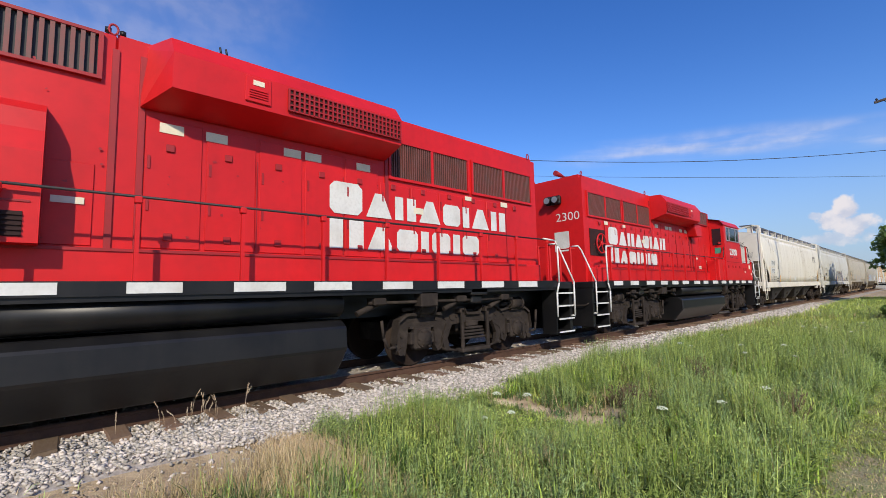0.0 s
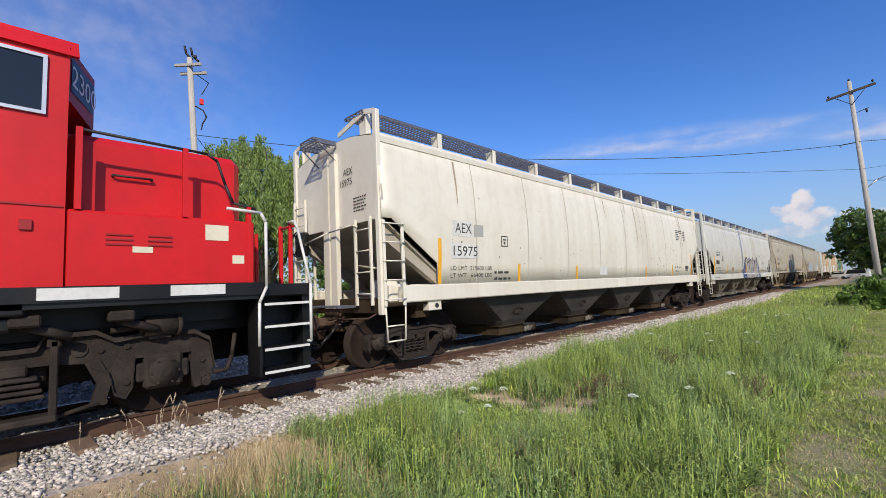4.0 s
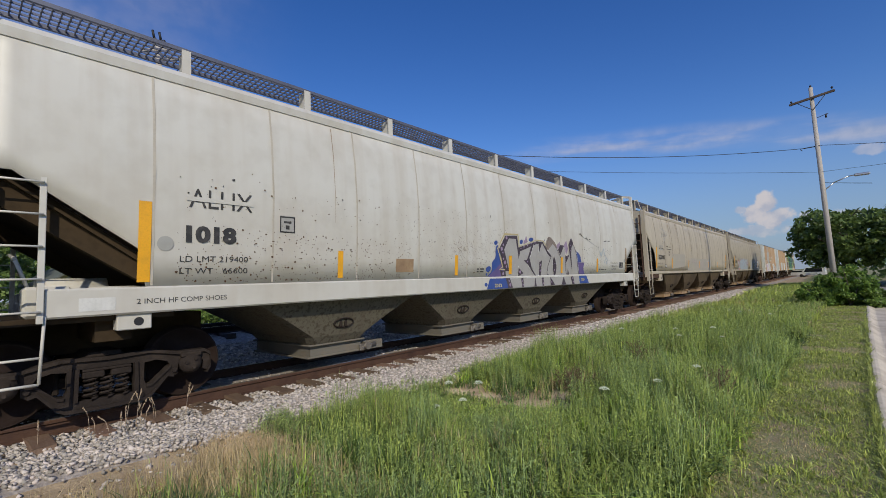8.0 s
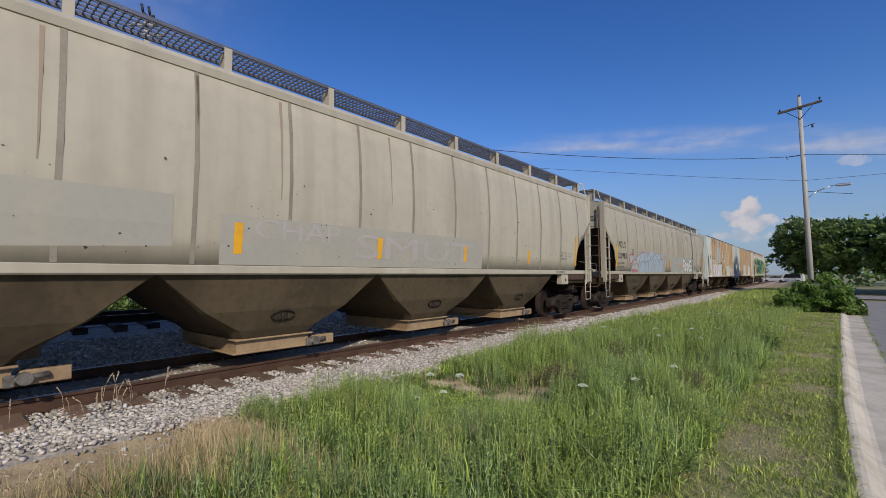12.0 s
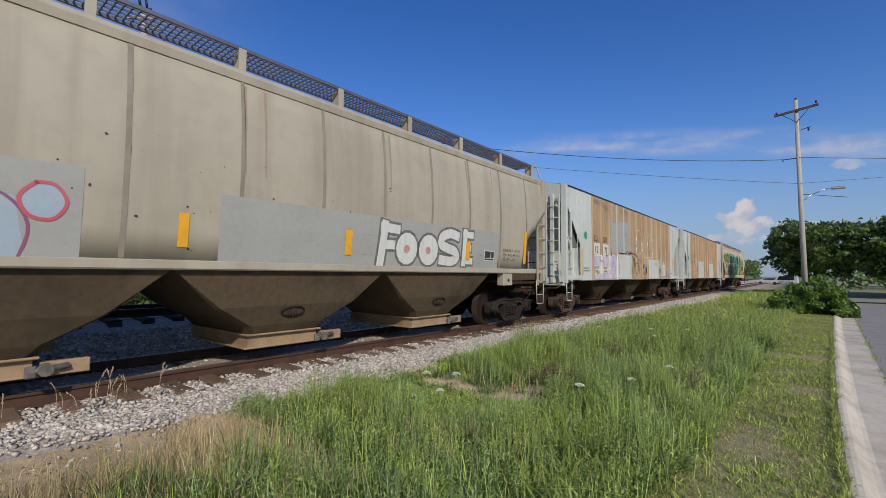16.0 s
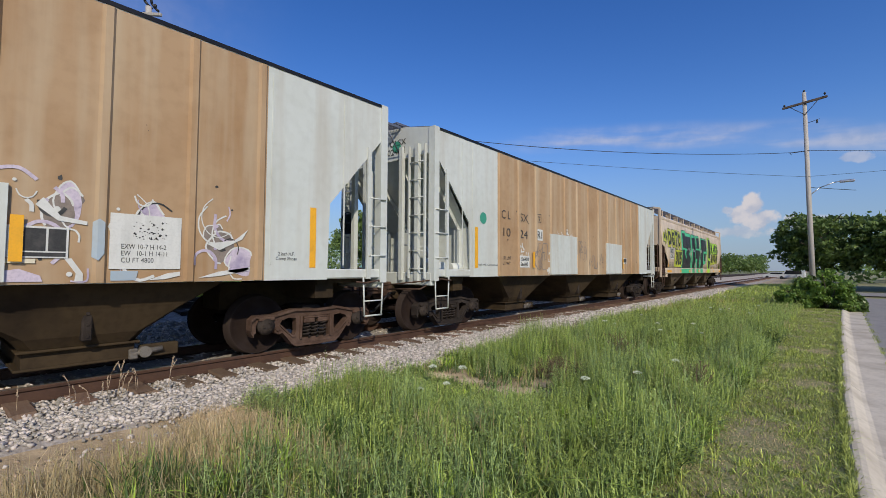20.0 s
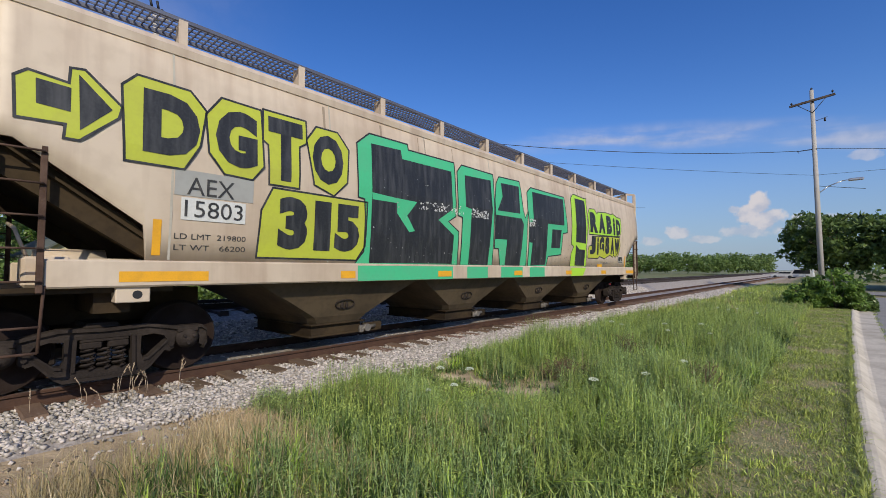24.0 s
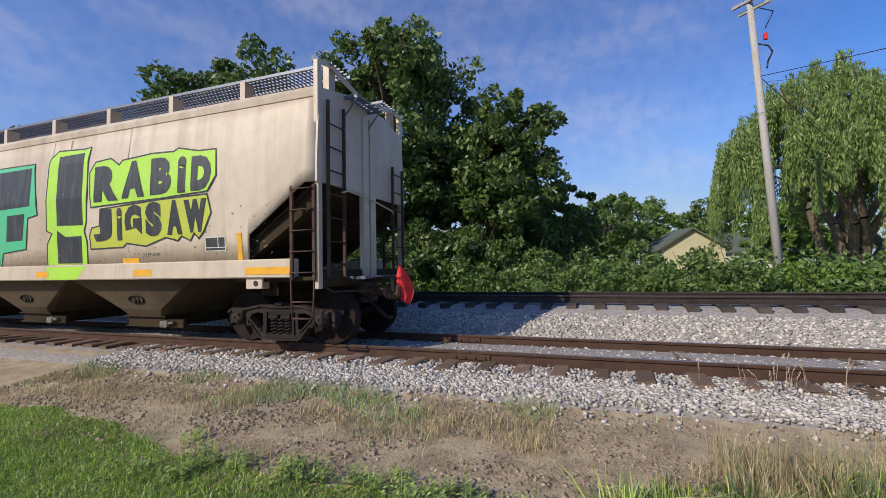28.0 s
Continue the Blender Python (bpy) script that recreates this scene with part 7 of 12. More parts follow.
    dark = ([(-0.66, 2.13), (-0.38, 2.47), (0.16, 2.49), (0.22, 2.2), (0.23, 1.88), (0.1, 2.41), (-0.22, 2.41), (-0.44, 2.12), (-0.2, 1.6), (-0.44, 1.6), (-0.56, 1.94)], [(-0.6, 1.62), (-0.37, 1.6), (-0.34, 1.467), (-0.54, 1.467)],
            [(0.2, 2.19), (1.14, 2.4), (1.49, 2.39), (1.76, 2.14), (1.96, 2.02), (1.9, 1.98), (1.73, 2.08), (1.46, 2.34), (1.12, 2.32), (0.29, 2.1), (0.23, 1.9)], [(0.2, 1.7), (0.48, 1.54), (0.22, 1.467)],
            [(0.48, 1.87), (0.63, 1.89), (0.87, 2.27), (0.98, 2.3), (0.77, 1.94), (0.88, 1.66), (1.12, 1.467), (1.04, 1.467), (0.69, 1.76), (0.56, 1.82)], [(1.24, 2.34), (1.42, 2.34), (1.26, 2.1)], [(1.28, 1.83), (1.42, 1.88), (1.38, 1.467), (1.27, 1.467)],
            rounded([(2.1, 2.01), (2.2, 1.91), (2.28, 1.69), (2.22, 1.48), (2.11, 1.5), (2.05, 1.74), (2.1, 2.01)])[:-1], [(2.37, 2.19), (2.51, 2.35), (2.76, 2.34), (2.52, 2.05)], [(2.85, 2.02), (3.11, 2.07), (2.9, 1.84)],
            [(3.06, 2.38), (3.24, 2.6), (3.4, 2.44), (3.26, 2.28), (3.23, 2.08), (3.3, 1.59), (3.15, 2.01)], [(3.01, 1.68), (3.1, 1.467), (2.99, 1.467)])
    for k, pts in enumerate(dark):
        painted("graffiti_outline", c, G_PLUM, [pts], bulge, 0.0085 + 0.0003 * k, "dark plum spray edging")
    for pts in ([(-0.4, 1.425), (-0.22, 1.425), (-0.1, 1.18), (-0.3, 1.18)], [(0.3, 1.425), (0.41, 1.425), (0.42, 1.18), (0.34, 1.18)], [(1.03, 1.425), (1.07, 1.18), (0.95, 1.18)], [(1.37, 1.425), (1.48, 1.425), (1.46, 1.18), (1.39, 1.18)], [(1.86, 1.42), (2.12, 1.19), (1.85, 1.18)],
                [(2.68, 1.425), (2.82, 1.18), (2.52, 1.18)], [(3.14, 1.425), (3.32, 1.425), (3.38, 1.18), (3.22, 1.18)]):
        painted("graffiti_outline", c, G_PLUM, [pts], sill, 0.003, "dark plum spray edging")
    for y, z, r in ((-0.33, 2.42, 0.04), (-0.48, 2.24, 0.032), (-0.55, 2.14, 0.05), (-0.5, 2.05, 0.024), (-0.47, 1.9, 0.028), (-0.4, 1.81, 0.05), (-0.34, 1.71, 0.036), (-0.47, 1.54, 0.04), (0.3, 1.57, 0.045), (0.33, 2.18, 0.022), (0.48, 2.23, 0.028), (0.65, 2.27, 0.03),
                    (0.85, 2.33, 0.022), (1.05, 2.36, 0.025), (0.66, 1.84, 0.022), (0.82, 2.1, 0.018), (1.34, 1.76, 0.025), (1.33, 1.6, 0.03), (2.18, 1.8, 0.02), (2.17, 1.62, 0.024), (3.18, 2.36, 0.02), (3.2, 2.2, 0.018), (3.0, 2.0, 0.02)):
        painted("graffiti_dot", c, G_MAUVE, [disc(y, z, r, 12)], bulge, 0.013)
    for y, z, r in ((-0.26, 1.36, 0.028), (-0.22, 1.26, 0.045), (0.36, 1.34, 0.022), (0.38, 1.25, 0.028), (1.43, 1.35, 0.022), (1.43, 1.25, 0.025), (1.92, 1.27, 0.03), (3.26, 1.36, 0.025), (3.3, 1.25, 0.025)):
        painted("graffiti_dot", c, G_MAUVE, [disc(y, z, r, 12)], sill, 0.006)
    for w, line in ((0.035, [(-0.4, 1.64), (-0.64, 1.64), (-0.5, 1.7), (-0.72, 2.14), (-0.42, 2.51), (0.2, 2.53), (0.25, 2.24)]), (0.022, [(0.25, 2.22), (1.14, 2.43), (1.5, 2.42), (1.68, 2.28)])):
        strokes("graffiti_gold", c, G_GOLD, [line], w, bulge, 0.0125)
    for line in ([(0.21, 1.72), (0.19, 1.48)], [(0.98, 2.31), (0.76, 1.93)], [(1.22, 2.33), (1.24, 2.1)], [(1.26, 1.84), (1.25, 1.47)], [(2.08, 2.02), (2.02, 1.74), (2.1, 1.49)], [(2.3, 2.25), (2.6, 1.95)], [(3.38, 2.44), (3.6, 2.17), (3.8, 1.47)], [(2.82, 2.3), (2.84, 2.06)], [(0.68, 1.74), (1.03, 1.47)]):
        strokes("graffiti_highlight", c, G_WHITE, [line], 0.016, bulge, 0.0135)
    for line in ([(1.8, 1.49), (1.72, 1.5), (1.76, 1.73), (1.95, 2.01)], [(2.25, 2.28), (2.57, 1.94), (2.59, 1.47)], [(3.4, 2.4), (3.58, 2.14), (3.77, 1.47)], [(2.42, 2.2), (2.56, 2.33)], [(2.46, 2.14), (2.64, 2.33)], [(2.84, 2.05), (2.88, 1.6), (2.94, 1.47)]):
        strokes("graffiti_outline", c, G_PLUM, [line], 0.022, bulge, 0.0122)
    strokes("graffiti_highlight", c, G_WHITE, [[(-0.2, 1.42), (3.74, 1.42)]], 0.014, sill, 0.007)
    lettering("graffiti_tag", c, G_GOLD, "2012", -0.88, 1.215, 0.3, 0.085, sill, 0.004, 0.003)
    lettering("graffiti_tag", c, G_GOLD, "TOP", 3.86, 1.25, 0.27, 0.09, sill, 0.004, 0.003)
    small_bars(c, -1.52, 1.64, 0.32, 2, 0.06, 0.028, 57)
    # peeling specks, thickest round a rusty burst
    rnd = random.Random(91)
    specks = []
    for k in range(1350):
        y, z = (rnd.gauss(-2.05, 0.14), rnd.gauss(2.08, 0.13)) if k < 170 else (rnd.gauss(-1.6, 0.75), rnd.gauss(1.95, 0.3)) if k < 800 else (rnd.uniform(-4.0, 0.2), rnd.uniform(1.5, 2.9))
        if not (1.49 < z < 3.0 and y < -0.05):
            continue
        a, r, q = rnd.gauss(-0.5, 0.5), 0.004 + 0.009 * rnd.random() ** 2, rnd.uniform(0.35, 0.8)
        specks.append([(y + r * (math.cos(a) * u - q * math.sin(a) * v), z + r * (math.sin(a) * u + q * math.cos(a) * v)) for u, v in ((1.2, 0), (0.2, 0.9), (-1, 0.2), (-0.1, -1))])
    tagged(painted("paint_chip", c, RUST_CHIP, specks, bulge, 0.0035, "rust specks where the paint has popped off"), kind="stuff")
    strokes("paint_scuff", c, INK, [[(3.85, 2.75), (3.96, 2.76), (4.07, 2.69)], [(4.3, 2.64), (4.5, 2.61)], [(4.6, 2.61), (4.7, 2.61)], [(5.87, 2.6), (6.1, 2.63)], [(6.2, 2.62), (6.41, 2.64)]], 0.022, bulge, 0.006)
    strokes("paint_scuff", c, GREYPAINT, [rounded([(4.09, 2.68), (4.34, 2.62), (4.58, 2.56), (5.1, 2.42), (5.39, 2.37)])], 0.012, bulge, 0.006)
    strokes("faded_scribble", c, G_BLUE, [rounded([(5.46, 2.26), (5.5, 2.11), (5.58, 2.23), (5.62, 2.08), (5.78, 2.33), (5.85, 2.21), (5.95, 2.05)]), rounded([(5.86, 1.85), (6.03, 2.02), (6.12, 1.94), (6.03, 1.81)])], 0.04, bulge, 0.006)
    lettering("volume_mark", c, INK, "EXW 10-8 H 4-2", 6.54, 1.82, 0.6, 0.05, bulge)
    lettering("volume_mark", c, INK, "EW 7-10 H 15-1", 6.54, 1.71, 0.6, 0.05, bulge)
    lettering("volume_mark", c, INK, "CU FT 6350", 6.53, 1.6, 0.42, 0.05, bulge)
    small_bars(c, 5.42, 1.6, 0.6, 1, 0.1, 0.03, 55)
    painted("round_emblem", c, GREYPAINT, [disc(7.84, 1.94, 0.07)], bulge, 0.006)
    chips(c, 420, 22, 4.0, 6.6, 1.52, 2.35, big=0.01)
    reflector(c, -0.23, -0.1, 1.52, 1.98, bulge, 0.016)
    reflector(c, 2.55, 2.66, 1.52, 1.99, bulge, 0.016)
    end_text(c, -1, -h, "ALHX", 0.8, 3.55, 0.36, 0.13)
    end_text(c, -1, -h, "1018", 0.84, 3.33, 0.3, 0.13)
    end_bars(c, -1, -h, 0.75, 1.2, 3.1, 7, 6)
    chips(c, 420, 2, -7.6, -3.6, 1.5, 2.2, RUST_CHIP, big=0.012)
    chips(c, 200, 3, -7.6, -3.6, 1.5, 3.0, RUST_CHIP, big=0.012)
    chips(c, 60, 12, -8, 8, 2.2, 3.0)
    stains(c, 18.5, 15, RUST_RUN, n=2)


# -- third and fourth hoppers: beige and weathered grey
def paint_three():
    c, h = car3, 9.9
    lettering("reporting_mark", c, GREYPAINT, "ADLX", -8.23, 2.51, 0.66, 0.22, bulge, 0.006, 0.01)
    strokes("scrawl", c, INK, [[(-8.2, 2.56), (-7.9, 2.6), (-7.35, 2.55)], [(-6.9, 2.58), (-6.1, 2.56)]], 0.025, bulge)
    lettering("car_number", c, INK, "122000", -8.39, 2.06, 1.08, 0.22, bulge, 0.007, 0.004)
    lettering("load_limit", c, INK, "LD LMT 217100", -8.47, 1.83, 0.84, 0.075, bulge)
    lettering("light_weight", c, INK, "LT WT  168900", -8.47, 1.66, 0.84, 0.075, bulge)
    frame_mark(c, -6.61, 2.25)
    for y0, y1, z0, z1 in ((-8.66, -8.52, 1.68, 2.61), (-6.06, -5.94, 1.67, 2.13), (-2.7, -2.58, 1.67, 2.1), (-0.12, 0.0, 1.67, 2.05), (2.45, 2.57, 1.67, 2.05), (5.4, 5.5, 1.67, 2.05), (8.56, 8.67, 1.66, 2.62)):
        reflector(c, y0, y1, z0, z1)
    painted("grey_panel", c, FADED_PATCH, [[(-5.95, 1.62), (-3.45, 1.74), (-3.46, 2.38), (-5.94, 2.36)]], bulge, 0.0045, "flat grey overpaint")
    painted("grey_panel", c, FADED_PATCH, [rect(-2.88, 3.2, 1.52, 2.2)], bulge, 0.0045, "flat grey overpaint")
    lettering("graffiti_tag", c, FADED_LILAC, "CHAP", -2.41, 1.9, 1.46, 0.28, bulge, 0.008)
    lettering("ghost_lettering", c, FADED_LILAC, "SMUT", -0.6, 1.66, 3.4, 0.42, bulge, 0.009, 0.0, "faint pale graffiti letters")
    # scribbled tag
    for line in ([(-7.8, 3.42), (-7.76, 3.4)], [(-7.68, 3.37), (-7.63, 3.35)], [(-7.72, 3.14), (-7.61, 3.16), (-7.53, 3.26), (-7.52, 3.36)], [(-7.48, 3.24), (-7.38, 3.26), (-7.42, 3.34), (-7.48, 3.26), (-7.4, 3.18)], [(-7.24, 3.34), (-7.34, 3.3), (-7.24, 3.24), (-7.34, 3.16)],
                 [(-7.2, 3.3), (-7.18, 3.2), (-7.1, 3.22), (-7.08, 3.32), (-7.06, 3.18)], [(-7.0, 3.4), (-7.02, 3.2)], [(-7.08, 3.32), (-6.92, 3.33)], [(-6.86, 3.34), (-6.94, 3.28), (-6.88, 3.2), (-6.82, 3.26)], [(-6.72, 3.36), (-6.78, 3.28), (-6.7, 3.24), (-6.66, 3.32), (-6.72, 3.36)],
                 [(-6.85, 3.44), (-6.7, 3.42), (-6.6, 3.44)], [(-7.5, 3.5), (-7.35, 3.53), (-7.2, 3.48), (-7.0, 3.5)], [(-7.57, 2.76), (-7.32, 2.92), (-7.18, 2.99), (-7.33, 3.03), (-7.05, 3.1)]):
        strokes("scrawl", c, GREYPAINT, [rounded(line)], 0.03, bulge, 0.007)
    strokes("paint_scuff", c, INK, [[(-6.99, 2.72), (-6.86, 2.7)], [(-6.8, 2.7), (-6.62, 2.68)], [(-6.5, 2.69), (-6.42, 2.68)], [(-6.3, 2.7), (-6.18, 2.69)]], 0.03, bulge, 0.006)
    lettering("stencil", c, INK, "TREADGUARD BRAKE SHOES", 7.2, 1.44, 0.62, 0.045, out(-0.03), 0.006)
    for text, y, z, w in (("EXW", 7.5, 2.03, 0.17), ("10-2", 7.73, 2.025, 0.15), ("H", 7.99, 2.02, 0.05), ("9-3", 8.16, 2.01, 0.1), ("EW", 7.5, 1.94, 0.12), ("8-10", 7.77, 1.93, 0.15), ("H", 7.99, 1.93, 0.05), ("15-0", 8.12, 1.925, 0.14), ("CU FT 6351", 7.5, 1.84, 0.4)):
        lettering("volume_mark", c, INK, text, y, z, w, 0.058, bulge)
    painted("dark_step", c, INK, [rect(-7.22, -6.97, 1.68, 1.82)], bulge, 0.004)
    painted("small_panel", c, G_WHITE, [rect(-7.18, -7.01, 1.71, 1.79)], bulge, 0.007)
    end_bars(c, -1, -h, 0.55, 1.25, 3.65, 4, 8)
    end_text(c, -1, -h, "122000", 0.9, 3.95, 0.42, 0.12)
    chips(c, 120, 3, -8, 8, 1.6, 3.0)
    stains(c, 19.5, 25, RUST_RUN, n=6)


def paint_four():
    c, h = car4, 9.925
    lettering("reporting_mark", c, INK, "ADLX", -8.43, 2.5, 0.9, 0.25, bulge)
    painted("worn_paint", c, STONEGREY, [[(-8.05, 2.52), (-7.5, 2.6), (-7.5, 2.65), (-8.05, 2.57)]], bulge, 0.012)
    lettering("car_number", c, INK, "121983", -8.48, 2.04, 1.12, 0.24, bulge, 0.007, 0.004)
    lettering("load_limit", c, INK, "LD LMT 216900", -8.5, 1.82, 0.86, 0.075, bulge)
    lettering("light_weight", c, INK, "LT WT   69100", -8.5, 1.66, 0.86, 0.075, bulge)
    frame_mark(c, -6.63, 2.25)
    for y0, y1, z0, z1 in ((-8.72, -8.58, 1.68, 2.61), (-6.08, -5.96, 1.57, 2.0), (0.0, 0.12, 1.67, 2.1), (2.56, 2.7, 1.67, 2.1), (5.98, 6.14, 1.67, 2.1), (8.64, 8.78, 1.65, 2.55)):
        reflector(c, y0, y1, z0, z1, bulge, 0.016)
    painted("grey_panel", c, GREYPAINT, [rect(0.5, 7.35, 1.48, 2.4)], bulge, 0.0045, "flat grey overpaint")
    painted("grey_panel", c, GREYPAINT, [rect(-5.87, -0.94, 1.48, 2.48)], bulge, 0.0045, "flat grey overpaint")
    painted("graffiti_fill", c, G_BLUE, [[(-6.71, 1.47), (-6.69, 1.61), (-6.58, 1.8), (-6.38, 1.97), (-6.1, 2.07), (-5.72, 2.24), (-5.36, 2.37), (-4.88, 2.41), (-4.5, 2.43), (-4.17, 2.33), (-3.91, 2.5), (-3.54, 2.5), (-3.13, 2.37), (-2.57, 2.4), (-1.95, 2.39), (-1.88, 2.17), (-1.47, 2.1), (-1.36, 1.47)]], bulge, 0.0065, "pale blue bubble graffiti")
    drop = [(-6.9, 2.22), (-6.96, 2.08), (-6.93, 1.93), (-6.83, 1.84), (-6.7, 1.86), (-6.59, 1.96), (-6.5, 2.15), (-6.65, 2.25), (-6.78, 2.27), (-6.9, 2.22)]
    ring = [(-1.32, 2.26), (-1.44, 2.1), (-1.36, 1.92), (-1.17, 1.9), (-1.07, 2.08), (-1.17, 2.25), (-1.32, 2.26)]
    painted("graffiti_fill", c, G_BLUE, [rounded(drop)[:-1], rounded(ring)[:-1]], bulge, 0.0065, "pale blue sprayed drop")
    lines = ([(-6.71, 1.47), (-6.7, 1.61), (-6.58, 1.8), (-6.38, 1.97), (-6.13, 2.05), (-5.89, 2.0)], [(-6.16, 2.06), (-5.89, 2.18), (-5.54, 2.29), (-5.26, 2.4)], [(-6.42, 1.75), (-6.25, 1.84), (-5.99, 1.89), (-5.77, 1.81), (-5.59, 1.66), (-5.47, 1.48)],
             [(-5.68, 1.77), (-5.54, 2.06), (-5.29, 2.35)], [(-5.29, 2.35), (-5.06, 2.44), (-4.84, 2.3), (-4.74, 2.07), (-4.71, 1.93)], [(-5.37, 1.76), (-5.25, 1.93), (-4.98, 2.01), (-4.72, 1.93), (-4.53, 1.73), (-4.47, 1.48)],
             [(-4.88, 2.46), (-4.79, 2.39), (-4.42, 2.41), (-4.27, 2.25), (-4.25, 2.18)], [(-4.63, 1.9), (-4.46, 2.0), (-4.17, 1.98), (-4.03, 1.72), (-4.07, 1.48)], [(-4.25, 2.18), (-4.09, 2.38), (-3.82, 2.49)],
             [(-4.17, 1.97), (-3.95, 2.09), (-3.63, 2.08), (-3.43, 1.86), (-3.44, 1.48)], [(-3.84, 2.18), (-3.68, 2.29), (-3.39, 2.18), (-3.07, 1.88), (-2.9, 1.48)], [(-3.43, 2.14), (-3.23, 2.31), (-2.91, 2.37), (-2.71, 2.24)],
             [(-3.0, 1.88), (-2.8, 2.1), (-2.45, 2.15), (-2.2, 1.92), (-2.26, 1.48)], [(-2.59, 2.29), (-2.33, 2.45), (-2.01, 2.4), (-1.88, 2.17)], [(-2.2, 1.97), (-1.88, 2.17), (-1.54, 2.1), (-1.36, 1.82), (-1.42, 1.48)])
    worn_plum = material("spray_plum", (0.2, 0.1, 0.2), 0.5, spots=(0.35, 0.09, 0.14), scale=1.2, amount=0.8)
    for k, line in enumerate(lines):
        strokes("graffiti_outline", c, G_PINK if k in (1, 6, 8) else worn_plum, [rounded(line)], 0.028, bulge, 0.0105)
    strokes("graffiti_outline", c, G_PINK, [rounded(drop)], 0.055, bulge, 0.0115)
    strokes("graffiti_outline", c, G_PINK, [rounded(ring)], 0.035, bulge, 0.0115)
    lettering("graffiti_tag", c, G_PINK, "ACID CREW", -6.61, 1.5, 0.9, 0.12, bulge, 0.013, 0.006)
    slant = lambda z: float(np.interp(z, [0.4, 0.56, 0.86, 1.4], [1.06, 1.166, 1.311, 1.44]))
    lettering("graffiti_tag", c, INK, "FOOSE", -6.66, 0.98, 1.45, 0.2, slant, 0.012)
    small_bars(c, -6.3, 0.8, 0.42, 1, 0.1, 0.12, 77, slant)
    # white bubble letters with dark haze
    turn = lambda y, z, a, b: [(y + a * math.cos(0.4488 * q), z + b * math.sin(0.4488 * q)) for q in range(15)]
    letters = (("F", [[(3.38, 1.54), (3.46, 2.3)], [(3.4, 2.22), (3.8, 2.2)], [(3.42, 1.9), (3.68, 1.9)]], 0.17), 
               ("S", [rounded([(5.66, 2.2), (5.4, 2.24), (5.14, 2.16), (5.1, 2.0), (5.3, 1.92), (5.56, 1.86), (5.64, 1.72), (5.46, 1.64), (5.1, 1.66)], 6)], 0.2), ("E", [[(5.92, 1.58), (5.94, 2.34)], [(5.9, 2.26), (6.22, 2.26)], [(5.9, 1.96), (6.14, 1.96)], [(5.9, 1.66), (6.22, 1.66)]], 0.15))
    for y in (4.06, 4.7):
        painted("graffiti_shade", c, G_HAZE, [turn(y, 1.85, 0.35, 0.37)[:-1]], bulge, 0.006, "smoky dark edging")
        painted("graffiti_letter", c, G_WHITE, [turn(y, 1.85, 0.295, 0.315)[:-1]], bulge, 0.009, "white bubble letter O")
    for k, (ch, lines, w) in enumerate(letters):
        for q, line in enumerate(lines):
            strokes("graffiti_shade", c, G_HAZE, [line], w + 0.1, bulge, 0.0065 + 0.0004 * q, "smoky dark edging")
            strokes("graffiti_letter", c, G_WHITE, [line], w, bulge, 0.0095 + 0.0004 * q, "white bubble letter " + ch)
    strokes("scrawl", c, GREYPAINT, [[(2.95, 2.05), (3.1, 2.3), (3.22, 2.05), (2.95, 2.05)], [(2.95, 1.7), (3.08, 1.88), (3.2, 1.7), (2.95, 1.7)], [(6.4, 2.04), (6.49, 2.18), (6.56, 2.04), (6.4, 2.04)], [(6.4, 1.71), (6.49, 1.85), (6.57, 1.71), (6.4, 1.71)]], 0.018, bulge, 0.01)
    painted("red_dot", c, G_FADED_RED, [disc(4.05, 1.84, 0.085), disc(4.68, 1.84, 0.075)], bulge, 0.013)
    data_plate(c, 6.74, 1.69, bulge, 0.44, 0.25)
    lettering("volume_mark", c, INK, "EXW-10-2   H 14-1", 7.6, 1.95, 0.84, 0.07, bulge)
    lettering("volume_mark", c, INK, "EW  8-10 H 15-0", 7.6, 1.83, 0.84, 0.07, bulge)
    lettering("volume_mark", c, INK, "CU FT 6351", 7.6, 1.71, 0.6, 0.07, bulge)
    end_bars(c, -1, -h, 0.55, 1.25, 3.65, 4, 9)
    chips(c, 120, 4, -8, 8, 1.6, 3.0)
    stains(c, 19.5, 35, RUST_RUN, n=6)


# -- fifth and sixth: ribbed, brown between pale ends
def rib_places(y0, y1):
    n = int(round((y1 - y0 - 0.1) / 0.925))
    return [y0 + 0.08 + (y1 - y0 - 0.16) * i / n for i in range(n + 1)]


